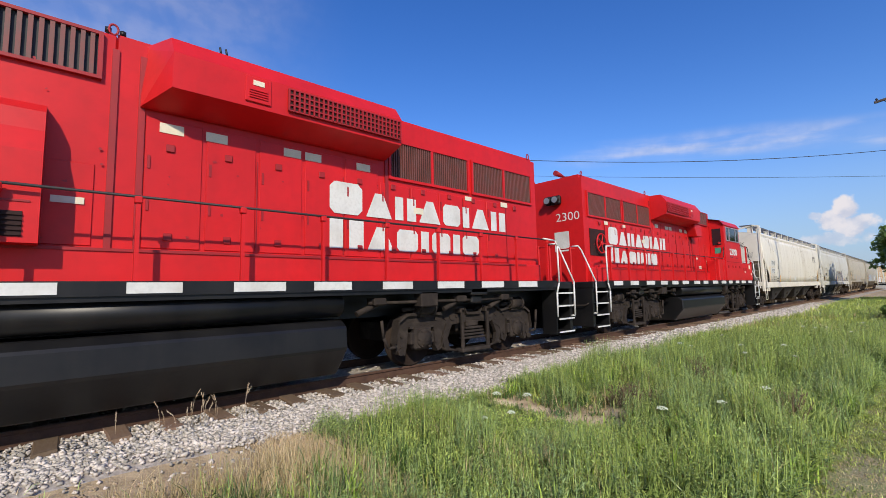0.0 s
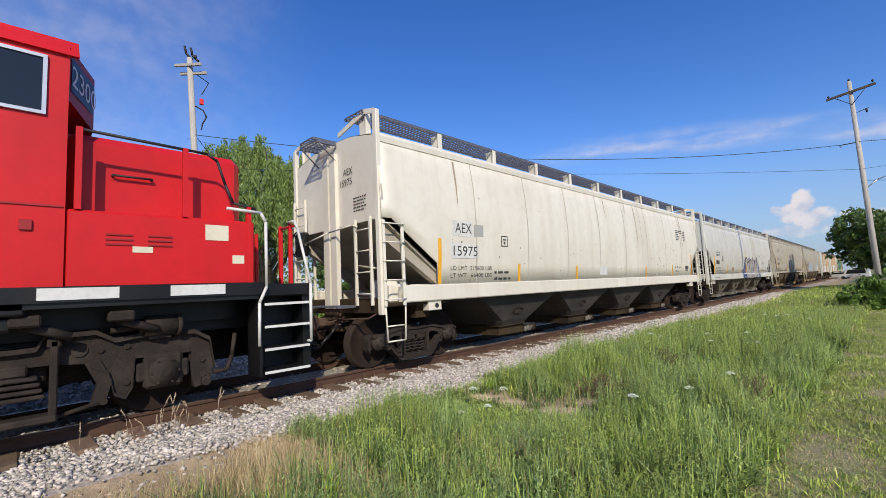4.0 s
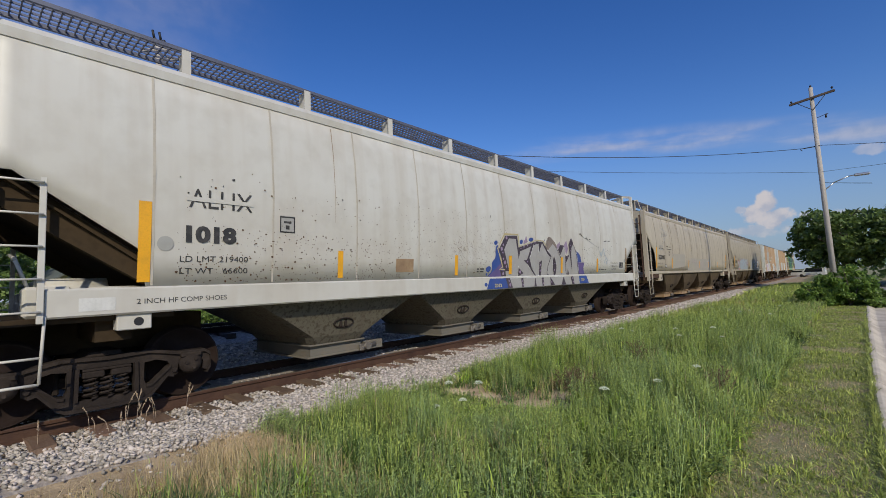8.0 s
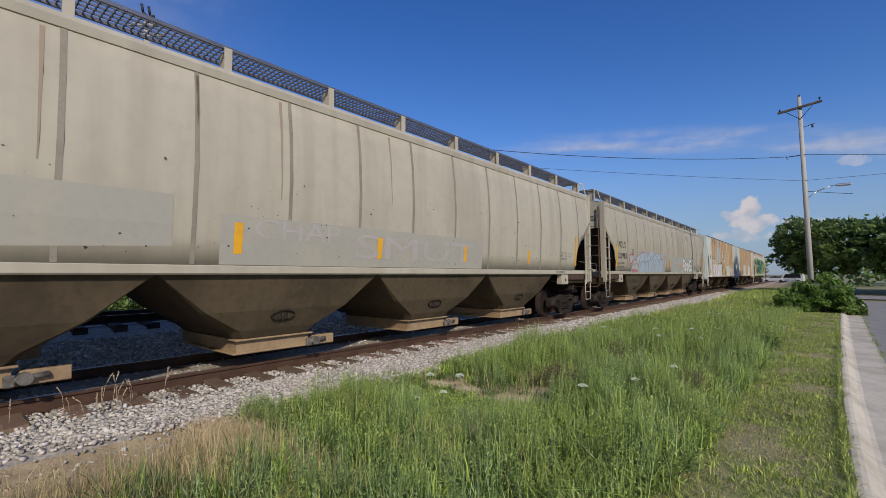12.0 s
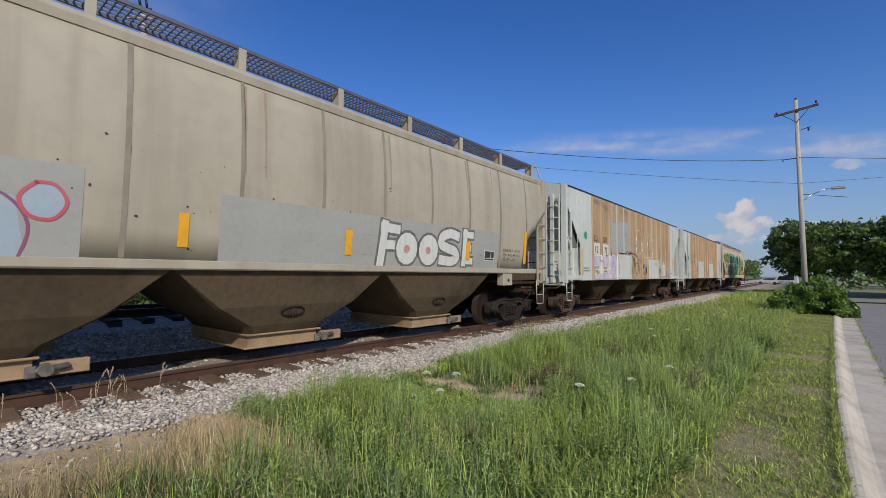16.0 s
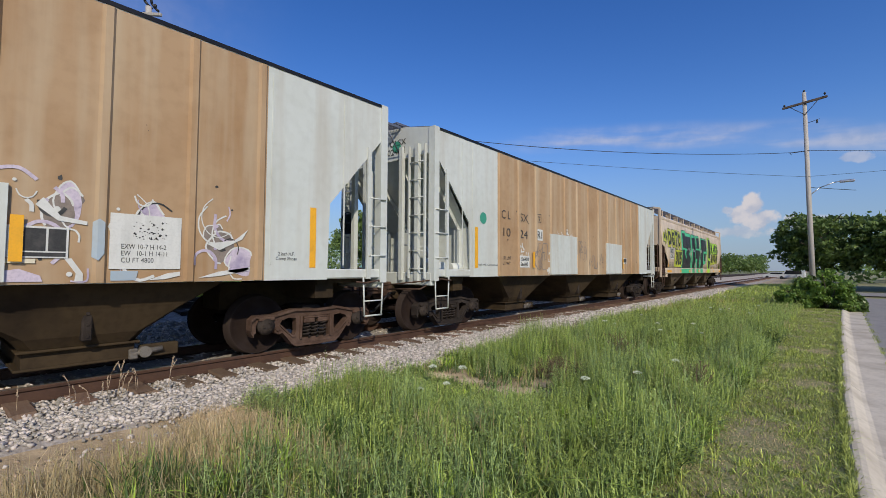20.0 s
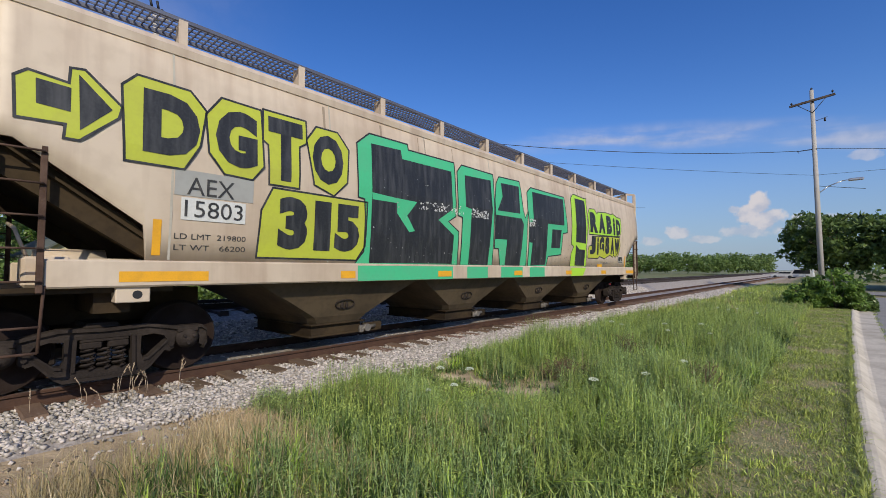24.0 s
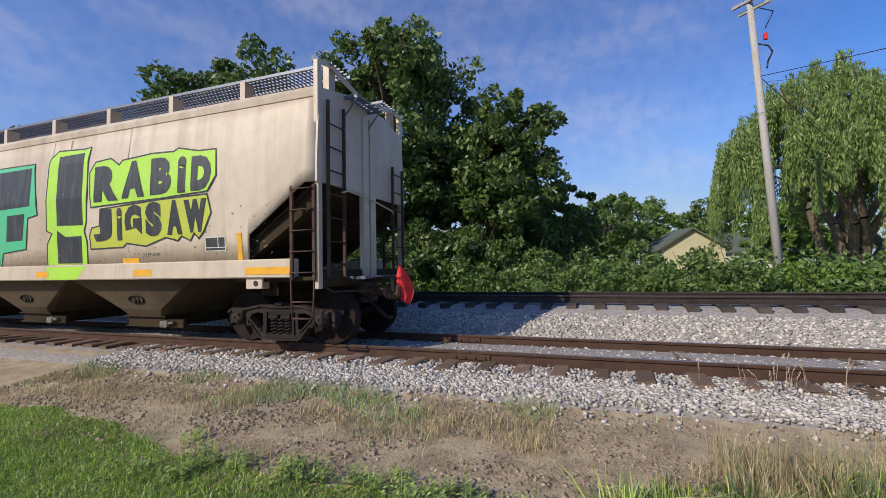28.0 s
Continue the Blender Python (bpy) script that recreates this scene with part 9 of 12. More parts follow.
def paint_seven():
    c, h = car7, 9.625
    arrow = [(-9.42, 3.28), (-9.32, 3.37), (-9.0, 3.33), (-8.99, 3.5), (-8.87, 3.52), (-8.53, 3.2), (-8.56, 3.06), (-8.9, 2.73), (-9.03, 2.73), (-9.02, 2.88), (-9.4, 2.86)]
    d_bg = [(-8.54, 3.47), (-8.39, 3.64), (-7.82, 3.62), (-7.63, 3.4), (-7.7, 2.93), (-7.88, 2.6), (-8.5, 2.6)]
    g_bg = [(-7.64, 3.37), (-7.44, 3.65), (-6.9, 3.63), (-6.86, 2.81), (-7.02, 2.6), (-7.4, 2.62), (-7.6, 2.87)]
    t_bg = [(-6.87, 3.66), (-6.18, 3.66), (-6.18, 3.3), (-6.3, 3.22), (-6.3, 2.58), (-6.78, 2.58), (-6.8, 3.15), (-6.88, 3.2)]
    o_bg = [(-6.18, 3.37), (-6.0, 3.62), (-5.6, 3.62), (-5.38, 3.36), (-5.42, 2.8), (-5.68, 2.55), (-6.05, 2.68)]
    n_bg = [(-6.88, 2.2), (-6.72, 2.54), (-4.98, 2.53), (-5.0, 1.77), (-5.17, 1.52), (-6.92, 1.53)]
    one = [(-5.21, 3.54), (-4.91, 3.78), (-3.96, 3.79), (-3.95, 3.68), (-2.56, 3.69), (-2.55, 2.51), (-2.79, 2.38), (-2.43, 2.19), (-2.43, 1.46), (-5.2, 1.46), (-5.02, 1.68), (-5.02, 2.28), (-5.05, 2.58), (-5.19, 2.6)]
    two = [(-2.48, 3.51), (-2.29, 3.69), (-1.07, 3.68), (-1.09, 1.46), (-2.33, 1.46), (-2.32, 2.51), (-2.48, 2.54)]
    three = [(-1.04, 3.07), (-0.96, 3.49), (-0.81, 3.67), (0.17, 3.7), (0.29, 2.92), (0.37, 2.74), (0.5, 2.92), (0.5, 1.46), (-0.75, 1.46), (-0.86, 1.88), (-1.04, 1.88)]
    four = [(0.52, 3.47), (0.75, 3.62), (2.8, 3.61), (2.97, 2.52), (2.65, 2.47), (2.55, 1.82), (1.74, 1.75), (1.64, 1.46), (0.6, 1.46), (0.6, 2.58), (0.52, 3.0)]
    bang = [(3.29, 3.6), (3.33, 3.68), (3.54, 3.81), (4.35, 3.77), (4.53, 3.79), (4.49, 3.57), (4.52, 2.92), (4.49, 2.3), (4.42, 2.12), (4.49, 1.91), (4.46, 1.46), (3.23, 1.46), (3.24, 1.69), (3.27, 1.9), (3.44, 2.11), (3.26, 2.17)]
    rab = [(4.57, 3.26), (4.73, 3.46), (5.16, 3.49), (5.4, 3.34), (5.48, 3.42), (6.27, 3.47), (6.81, 3.45), (6.92, 3.5), (7.4, 3.4), (7.8, 3.39), (7.82, 2.93), (7.63, 2.67), (6.55, 2.62), (4.9, 2.58), (4.64, 2.57)]
    jig = [(4.9, 2.52), (6.55, 2.6), (7.62, 2.62), (7.7, 2.3), (7.52, 1.98), (7.4, 1.86), (7.3, 1.96), (7.2, 1.83), (7.0, 1.92), (6.9, 1.84), (6.62, 1.91), (6.1, 1.77), (5.6, 1.84), (5.5, 1.77), (4.59, 1.76), (4.58, 2.02), (4.65, 2.17), (4.87, 2.2)]
    for s, m, lb in ((arrow, G_OLIVE, "yellow-green spray arrow"), (d_bg, G_OLIVE, "yellow-green letter D"), (g_bg, G_OLIVE, "yellow-green letter G"), (t_bg, G_OLIVE, "yellow-green letter T"), (o_bg, G_OLIVE, "yellow-green letter O"), (n_bg, G_OLIVE, "yellow-green number field"),
                     (one, G_GREEN, "sea green block letter"), (two, G_GREEN, "sea green block letter"), (three, G_GREEN, "sea green block letter"), (four, G_GREEN, "sea green block letter"), (bang, G_LIME, "lime exclamation mark"), (rab, G_LIME, "lime word field"), (jig, G_OLIVE, "olive word field")):
        painted("graffiti_fill", c, m, [s], bulge, 0.006, lb)
        strokes("graffiti_outline", c, G_BLACK, [outline_of(s)], 0.028, bulge, 0.0085)
    sill = [rect(-5.15, -2.6, 1.17, 1.432), rect(-2.1, -1.3, 1.17, 1.432), rect(-0.73, 0.3, 1.17, 1.432), rect(0.67, 1.52, 1.17, 1.432)]
    painted("graffiti_fill", c, G_GREEN, sill, out(-0.008), 0.0, "sea green paint on the sill")
    painted("graffiti_fill", c, G_LIME, [[(3.24, 1.17), (4.17, 1.17), (4.35, 1.34), (4.44, 1.432), (3.23, 1.432)]], out(-0.008), 0.0, "lime paint on the sill")
    K = [[(-4.89, 3.6), (-4.16, 3.63), (-4.14, 3.46), (-2.68, 3.47), (-2.67, 2.65), (-3.11, 2.39), (-2.6, 2.1), (-2.62, 1.49), (-4.89, 1.48)],
         [(-2.21, 3.47), (-1.2, 3.51), (-1.16, 2.79), (-1.28, 1.48), (-2.04, 1.48), (-1.99, 2.73), (-2.21, 2.76)],
         [(-0.75, 3.52), (0.1, 3.55), (0.11, 2.83), (-0.95, 2.81), (-0.7, 3.18)],
         [(-1.01, 2.7), (0.18, 2.71), (0.31, 2.56), (0.18, 1.47), (-0.54, 1.48), (-0.49, 2.12), (-1.04, 2.11)],
         [(0.81, 3.51), (2.72, 3.53), (2.72, 2.72), (1.66, 2.69), (1.6, 1.51), (0.75, 1.48), (0.79, 2.1), (0.62, 2.11), (0.62, 2.63), (0.82, 2.71)],
         [(1.94, 2.55), (2.54, 2.57), (2.45, 2.01), (1.89, 2.0)],
         [(3.6, 3.68), (4.36, 3.69), (4.39, 2.24), (3.6, 2.26)], [(3.6, 2.17), (3.86, 2.03), (4.34, 2.03), (4.31, 1.49), (3.57, 1.5)],
         [(-9.26, 3.3), (-8.98, 3.28), (-8.98, 3.02), (-9.25, 3.04)], [(-8.92, 3.45), (-8.62, 3.14), (-8.9, 2.84)]]
    for s in K:
        painted("graffiti_black", c, G_BLACK, [s], bulge, 0.01, "flat black spray fill")
    painted("graffiti_fill", c, G_GREEN, [[(-4.89, 2.72), (-4.32, 2.69), (-3.76, 2.68), (-4.02, 2.39), (-3.8, 2.11), (-3.95, 2.08), (-4.28, 2.41), (-4.29, 2.6), (-4.88, 2.6)]], bulge, 0.0135, "sea green inner bar")
    for ch, y, z, w, hh in (("D", -8.33, 2.74, 0.62, 0.76), ("G", -7.52, 2.74, 0.56, 0.78), ("T", -6.8, 2.66, 0.55, 0.92), ("O", -6.08, 2.72, 0.58, 0.8), ("3", -6.62, 1.66, 0.48, 0.78), ("1", -6.02, 1.66, 0.3, 0.78), ("5", -5.64, 1.66, 0.5, 0.78)):
        part("graffiti_black", lay(fit_width(glyphs(ch, hh, 1, 0.05), y, z, w, hh), bulge, 0.0115), G_BLACK, c, "black block letter " + ch)
    for ch, y, z, w, hh in (("R", 4.73, 2.66, 0.68, 0.7), ("A", 5.51, 2.68, 0.6, 0.7), ("B", 6.26, 2.69, 0.52, 0.68), ("i", 6.93, 2.68, 0.2, 0.66), ("D", 7.25, 2.69, 0.46, 0.62),
                            ("J", 4.7, 1.9, 0.52, 0.61), ("i", 5.36, 1.9, 0.14, 0.62), ("G", 5.57, 1.93, 0.45, 0.62), ("S", 6.12, 1.94, 0.41, 0.63), ("A", 6.66, 1.95, 0.37, 0.62), ("W", 7.08, 1.97, 0.52, 0.58)):
        part("graffiti_black", lay(fit_width(glyphs(ch, hh, 1, 0.05), y, z, w, hh), bulge, 0.0115), G_BLACK, c, "black word letter " + ch)
    painted("grey_panel", c, G_WHITE, [rect(-7.9, -7.1, 1.98, 2.26)], bulge, 0.006, "white number panel")
    painted("grey_panel", c, GREYPAINT, [rect(-7.98, -7.0, 2.28, 2.6)], bulge, 0.0055)
    lettering("reporting_mark", c, INK, "AEX", -7.84, 2.3, 0.58, 0.22, bulge, 0.012)
    lettering("car_number", c, INK, "15803", -7.86, 2.02, 0.72, 0.21, bulge, 0.012)
    lettering("load_limit", c, INK, "LD LMT  219800", -7.96, 1.74, 0.88, 0.07, bulge)
    lettering("light_weight", c, INK, "LT WT   66200", -7.96, 1.6, 0.88, 0.07, bulge)
    reflector(c, -8.19, -8.1, 1.53, 1.96)
    reflector(c, 8.24, 8.34, 1.47, 1.92)
    for a, b in ((-8.5, -7.55), (-5.5, -5.2), (-3.08, -2.65), (-0.12, 0.28), (2.9, 3.3), (5.77, 6.24), (8.41, 9.31)):
        reflector(c, a, b, 1.22, 1.34, out(-0.004), 0.0)
    data_plate(c, 7.53, 1.63)
    reflector(c, 5.46, 5.9, 1.46, 1.56)
    lettering("volume_mark", c, INK, "CU FT 6320", 5.98, 1.58, 0.46, 0.06, bulge)
    end_text(c, -1, -h, "AEX", 0.8, 3.66, 0.36, 0.13)
    end_text(c, -1, -h, "15803", 0.76, 3.46, 0.42, 0.13)
    bm = bmesh.new()
    box(bm, -1.0, -0.5, h + 0.2, h + 0.206, 3.3, 3.68)
    part("end_panel", fix(bm), G_WHITE, c, "white number panel on the end")
    end_text(c, 1, h + 0.206, "AEX", -0.58, 3.52, 0.32, 0.11)
    end_text(c, 1, h + 0.206, "15803", -0.54, 3.36, 0.4, 0.11)
    chips(c, 200, 7, -5, 4, 1.5, 3.2, GREYPAINT, bulge, 0.014, 0.0155)
    chips(c, 260, 8, 2, 9, 1.48, 2.4, G_SMOKE)
    for k, (a, b) in enumerate(((-3.7, -2.3), (-2.0, -1.35), (0.6, 0.95))):
        chips(c, 110, 20 + k, a, b, 2.56, 2.74, G_WHITE, bulge, 0.028, 0.0155)
    stains(c, 19, 45, RUST_RUN, n=6)
    # red flag on the last coupler
    fl = thing("marker_flag", pose(TRACK_X, 157.53 + h + 0.78, 0), "red cloth flag hung on the last coupler", "flag")
    TRAIN.append((fl, 157.53 + h + 0.78))
    bm = bmesh.new()
    rows = []
    for i in range(7):
        t = i / 6
        w = 0.04 + 0.24 * math.sin(min(1.0, t * 1.25) * 1.6) * (1.0 if t < 0.75 else 1.9 - 1.2 * t)
        rows.append([bm.verts.new((0.05 * math.sin(3 * u + 4 * t) + 0.13, 0.04 + w * u, 1.34 - 0.62 * t - 0.1 * u * t)) for u in np.linspace(-0.2, 1, 7)])
    for a, b in zip(rows, rows[1:]):
        for k in range(6):
            bm.faces.new((a[k], a[k + 1], b[k + 1], b[k]))
    bm.normal_update()
    bmesh.ops.solidify(bm, geom=bm.faces[:], thickness=0.006)
    part("cloth", fix(bm), FLAG, fl)
    bm = bmesh.new()
    tube(bm, (0.13, 0.03, 0.9), (0.13, 0.0, 1.4), 0.012, 6)
    box(bm, 0.0, 0.22, -0.12, 0.0, 0.85, 1.15, 0.02)
    part("staff", fix(bm), BLACK, fl)


# -- locomotives: blocks in place of the maker's and owner's names
def word_blocks(car, x, y, z, w, h, kinds):
    """Plain white shapes of the size and rhythm of a painted word: r rounded block, t wedge, s slab, i bar."""
    wide = {"r": 1.0, "t": 1.12, "s": 1.02, "i": 0.4}
    total = sum(wide[k] for k in kinds) * 1.16 + 0.3
    unit = w / total
    yy0 = y
    for i, k in enumerate(kinds):
        hh = h if i == 0 else h * 0.8
        ww = wide[k] * unit * (1.28 if i == 0 else 1.0)
        e = min(ww, hh) * 0.16
        if k == "t":
            sh = [[(yy0, z), (yy0 + ww, z), (yy0 + ww * 0.66, z + hh), (yy0 + ww * 0.34, z + hh)]]
        elif k == "r":
            sh = [[(yy0 + e, z), (yy0 + ww - e, z), (yy0 + ww, z + e), (yy0 + ww, z + hh - e), (yy0 + ww - e, z + hh), (yy0 + e, z + hh), (yy0, z + hh - e), (yy0, z + e)]]
        elif k == "s":
            sh = [rect(yy0, yy0 + ww * 0.38, z, z + hh), rect(yy0 + ww * 0.56, yy0 + ww, z, z + hh)]
        else:
            sh = [rect(yy0, yy0 + ww, z, z + hh)]
        for one in sh:
            painted("name_block", car, WHITE, [one], lambda zz: x, 0.006, "plain white block of the painted name")
        yy0 += ww * 1.0 + unit * 0.16


def paint_locos():
    word_blocks(loco_b, 0.955, -6.1, 2.74, 4.5, 0.55, "rtstrits")
    word_blocks(loco_b, 0.955, -6.1, 2.15, 3.6, 0.52, "stririr")
    word_blocks(loco_a, 0.955, 1.7, 2.74, 4.6, 0.55, "rtstrits")
    word_blocks(loco_a, 0.955, 1.7, 2.15, 3.6, 0.52, "stririr")
    side = lambda z: 1.52
    lettering("cab_number", loco_b, WHITE, "2300", 4.29, 2.75, 1.15, 0.31, side, 0.006, 0.012)
    lettering("end_letter", loco_b, WHITE, "F", 7.85, 1.74, 0.14, 0.14, lambda z: 0.955, 0.009, 0.01)
    small_bars(loco_b, 4.27, 2.64, 0.5, 1, 0.1, 0.04, 2, side)
    small_bars(loco_b, 5.2, 2.62, 0.25, 1, 0.1, 0.04, 3, side)
    end_text(loco_b, -1, -7.5, "2300", 0.82, 3.42, 0.8, 0.25, WHITE, "end_number")
    bm = bmesh.new()
    for x0, x1 in ((-0.06, 0.44),):
        box(bm, x0, x1, -7.506, -7.5, 2.5, 3.1)
    pieces("name_block", fix(bm), WHITE, loco_b, "plain white block of the painted name")
    for car, c in ((loco_b, 1), (loco_a, -1)):
        bm = bmesh.new()
        box(bm, 1.12, 1.36, *sorted((c * 3.608, c * 3.6)), 2.82, 3.08)
        part("green_notice", fix(bm), G_TEAL, car, "green notice sign by the cab door")
        small = [rect(c * -6.2 - 0.12, c * -6.2 + 0.12, 3.33, 3.44), rect(c * -5.0 - 0.1, c * -5.0 + 0.1, 3.34, 3.43), rect(c * -3.6 - 0.12, c * -3.6 + 0.12, 2.9, 3.02), rect(c * 1.6 - 0.15, c * 1.6 + 0.15, 2.5, 2.58)]
        for s in small:
            painted("sticker", car, CREAM_STICKER, [s], lambda z: 0.955, 0.009, "pale notice sticker")
        chips(car, 120, 60 + c, -7, 3, 1.7, 4.2, RED_DARK, lambda z: 0.952, 0.02)


for fn in (paint_one, paint_two, paint_three, paint_four, paint_five, paint_six, paint_locos):
    fn()
built = set(car7.children)
paint_seven()
for ob in car7.children:
    if ob not in built:
        ob.location.y = -0.1

# ---- loose stone, grass and weeds ----
RNG = np.random.default_rng(7)
CUBE = np.array([(-1, -1, -1), (1, -1, -1), (1, 1, -1), (-1, 1, -1), (-1, -1, 1), (1, -1, 1), (1, 1, 1), (-1, 1, 1)], float)
CUBE_F = np.array([(0, 3, 2, 1), (4, 5, 6, 7), (0, 1, 5, 4), (1, 2, 6, 5), (2, 3, 7, 6), (3, 0, 4, 7)])


def stones(name, pts, size, mat, label):
    n = len(pts)
    V = CUBE[None] * RNG.uniform(0.5, 1.0, (n, 8, 3))
    V = V * (size * RNG.uniform(0.5, 1.35, (n, 1, 1))) * RNG.uniform(0.6, 1.25, (n, 1, 3)) * [1, 1, 0.72]
    a, b = RNG.uniform(0, 6.28, n), RNG.normal(0, 0.45, n)
    ca, sa, cb, sb = np.cos(a), np.sin(a), np.cos(b), np.sin(b)
    x, y, z = V[..., 0], V[..., 1], V[..., 2]
    x, y = x * ca[:, None] - y * sa[:, None], x * sa[:, None] + y * ca[:, None]
    y, z = y * cb[:, None] - z * sb[:, None], y * sb[:, None] + z * cb[:, None]
    V = np.stack([x, y, z], -1) + pts[:, None, :]
    F = (CUBE_F[None] + (np.arange(n) * 8)[:, None, None]).reshape(-1, 4)
    tagged(new(name, raw_mesh(name, V.reshape(-1, 3), F, mat)), label, "ballast", kind="stuff")


def along(prof, x):
    px, pz = zip(*sorted(prof))
    return np.interp(x, px, pz)


SHOULDER = [(-9.4, -0.2), (-8.9, -0.16), (-8.3, -0.17), (-8.12, -0.136), (-7.5, -0.134), (-7.0, -0.136), (-6.8, -0.215), (-6.15, -0.205), (-5.75, -0.25), (-5.4, -0.3), (-5.05, -0.375), (-4.6, -0.37)]
BANK = [(-15.2, -0.2), (-14.0, 0.25), (-13.4, 0.36), (-12.5, 0.36), (-11.3, 0.34), (-10.75, 0.31), (-10.4, 0.2), (-9.75, 0.0), (-9.4, -0.2)]


def scatter(n, x0, x1, y0, y1, prof, dz=0.0, power=1.0):
    x = RNG.uniform(x0, x1, n)
    y = y0 + (y1 - y0) * RNG.uniform(0, 1, n) ** power
    return np.stack([x, y, along(prof, x) + dz + RNG.uniform(-0.012, 0.014, n)], -1)


near = scatter(50000, -6.2, -5.0, -9, 13, SHOULDER, 0.004)
edge = np.interp(near[:, 1], [-9, 1.0, 2.6, 4], [-5.42, -5.45, -5.2, -4.85])
keep = RNG.uniform(0, 1, len(near)) < np.clip((edge - near[:, 0]) / 0.3, 0.035, 1)
stones("ballast_stones", near[keep], 0.024, STONE, "loose grey crushed stone on the shoulder")
stones("ballast_stones_tie_ends", scatter(9000, -6.8, -6.12, -9, 16, SHOULDER, 0.03), 0.024, STONE, "loose grey crushed stone heaped between the tie ends")
stones("ballast_stones_ahead", scatter(9000, -6.25, -5.1, 13, 45, SHOULDER, 0.004, 1.4), 0.045, STONE, "loose grey crushed stone on the shoulder ahead")
stones("ballast_stones_crib", scatter(12000, -9.3, -6.2, -12, 22, SHOULDER, -0.016, 1.1), 0.026, STONE, "loose grey crushed stone between the ties")
stones("ballast_stones_bank", scatter(24000, -10.36, -9.3, -14, 34, BANK, 0.012, 1.2), 0.032, STONE, "loose grey crushed stone on the main track's bank")


def blades(name, x, y, h, w, mat, label, lean=0.35, z=None, category="grass"):
    n = len(x)
    z = height(x, y) if z is None else z
    a, l = RNG.uniform(0, 6.28, n), np.abs(RNG.normal(0, lean, n))
    f = RNG.uniform(0, 6.28, n)
    dx, dy = np.cos(a) * l * h, np.sin(a) * l * h
    wx, wy = np.cos(f) * w / 2, np.sin(f) * w / 2
    B = np.stack([x, y, z - 0.02], -1)
    M = B + np.stack([dx * 0.3, dy * 0.3, h * 0.55], -1)
    T = B + np.stack([dx, dy, h * (1 - 0.25 * l)], -1)
    W = np.stack([wx, wy, 0 * wx], -1)
    V = np.stack([B - W, B + W, M - W * 0.8, M + W * 0.8, T], 1)
    F = np.array([(0, 1, 2), (1, 3, 2), (2, 3, 4)])[None] + (np.arange(n) * 5)[:, None, None]
    tagged(new(name, raw_mesh(name, V.reshape(-1, 3), F.reshape(-1, 3), mat)), label, category, kind="stuff")


def patchy(x, y, s=0.8, seed=0.0):
    return np.array([noise.noise((a * s, b * s, seed)) for a, b in zip(x, y)])


def meadow_edge(y):
    """x where the weeds begin beside the stone, and where they end at the mown strip."""
    left = np.interp(y, [-1, -0.3, 0.2, 1.0, 1.6, 2.2, 2.6, 3.0, 4.5, 8, 14, 40], [-2.8, -3.4, -4.05, -4.0, -3.9, -4.15, -5.05, -5.3, -5.4, -5.3, -5.1, -4.9])
    right = np.interp(y, [-1, 1.0, 4.2, 6.1, 12, 25, 45], [-1.9, -1.4, -0.92, -0.86, -0.72, -0.4, 0.3])
    return left, right


def meadow(n, y0, y1, power=1.0):
    y = y0 + (y1 - y0) * RNG.uniform(0, 1, n) ** power
    l, r = meadow_edge(y)
    x = l + (r - l) * RNG.uniform(0, 1, n)
    return x, y


def bare(x, y):
    """Bare sandy spots in the weeds."""
    d = np.full(len(x), 9.0)
    for cx, cy, rx, ry in ((-3.15, 5.4, 0.5, 0.3), (-4.65, 5.4, 0.22, 0.2), (-4.05, 5.55, 0.26, 0.22), (-3.7, 7.2, 0.25, 0.25), (-3.05, 6.0, 0.35, 0.3), (-2.8, 8.3, 0.25, 0.25), (-1.2, 6.6, 0.3, 0.25)):
        d = np.minimum(d, np.hypot((x - cx) / rx, (y - cy) / ry))
    d = np.minimum(d, np.hypot((x + 5.2) / 0.6, (y - 11.8) / 0.8))
    d = np.minimum(d, np.hypot((x + 4.75) / 0.4, (y - 2.75) / 0.45))
    d = np.minimum(d, np.hypot((x + 4.6) / 0.6, (y - 33) / 5.0))
    return d < 1 + 0.35 * RNG.normal(0, 1, len(x))


def tufted(n, y0, y1, per, spread, power=1.0):
    """Plan positions in tufts."""
    x, y = meadow(n // per, y0, y1, power)
    x = np.repeat(x, per) + RNG.normal(0, spread, (n // per) * per)
    y = np.repeat(y, per) + RNG.normal(0, spread, (n // per) * per)
    return x, y


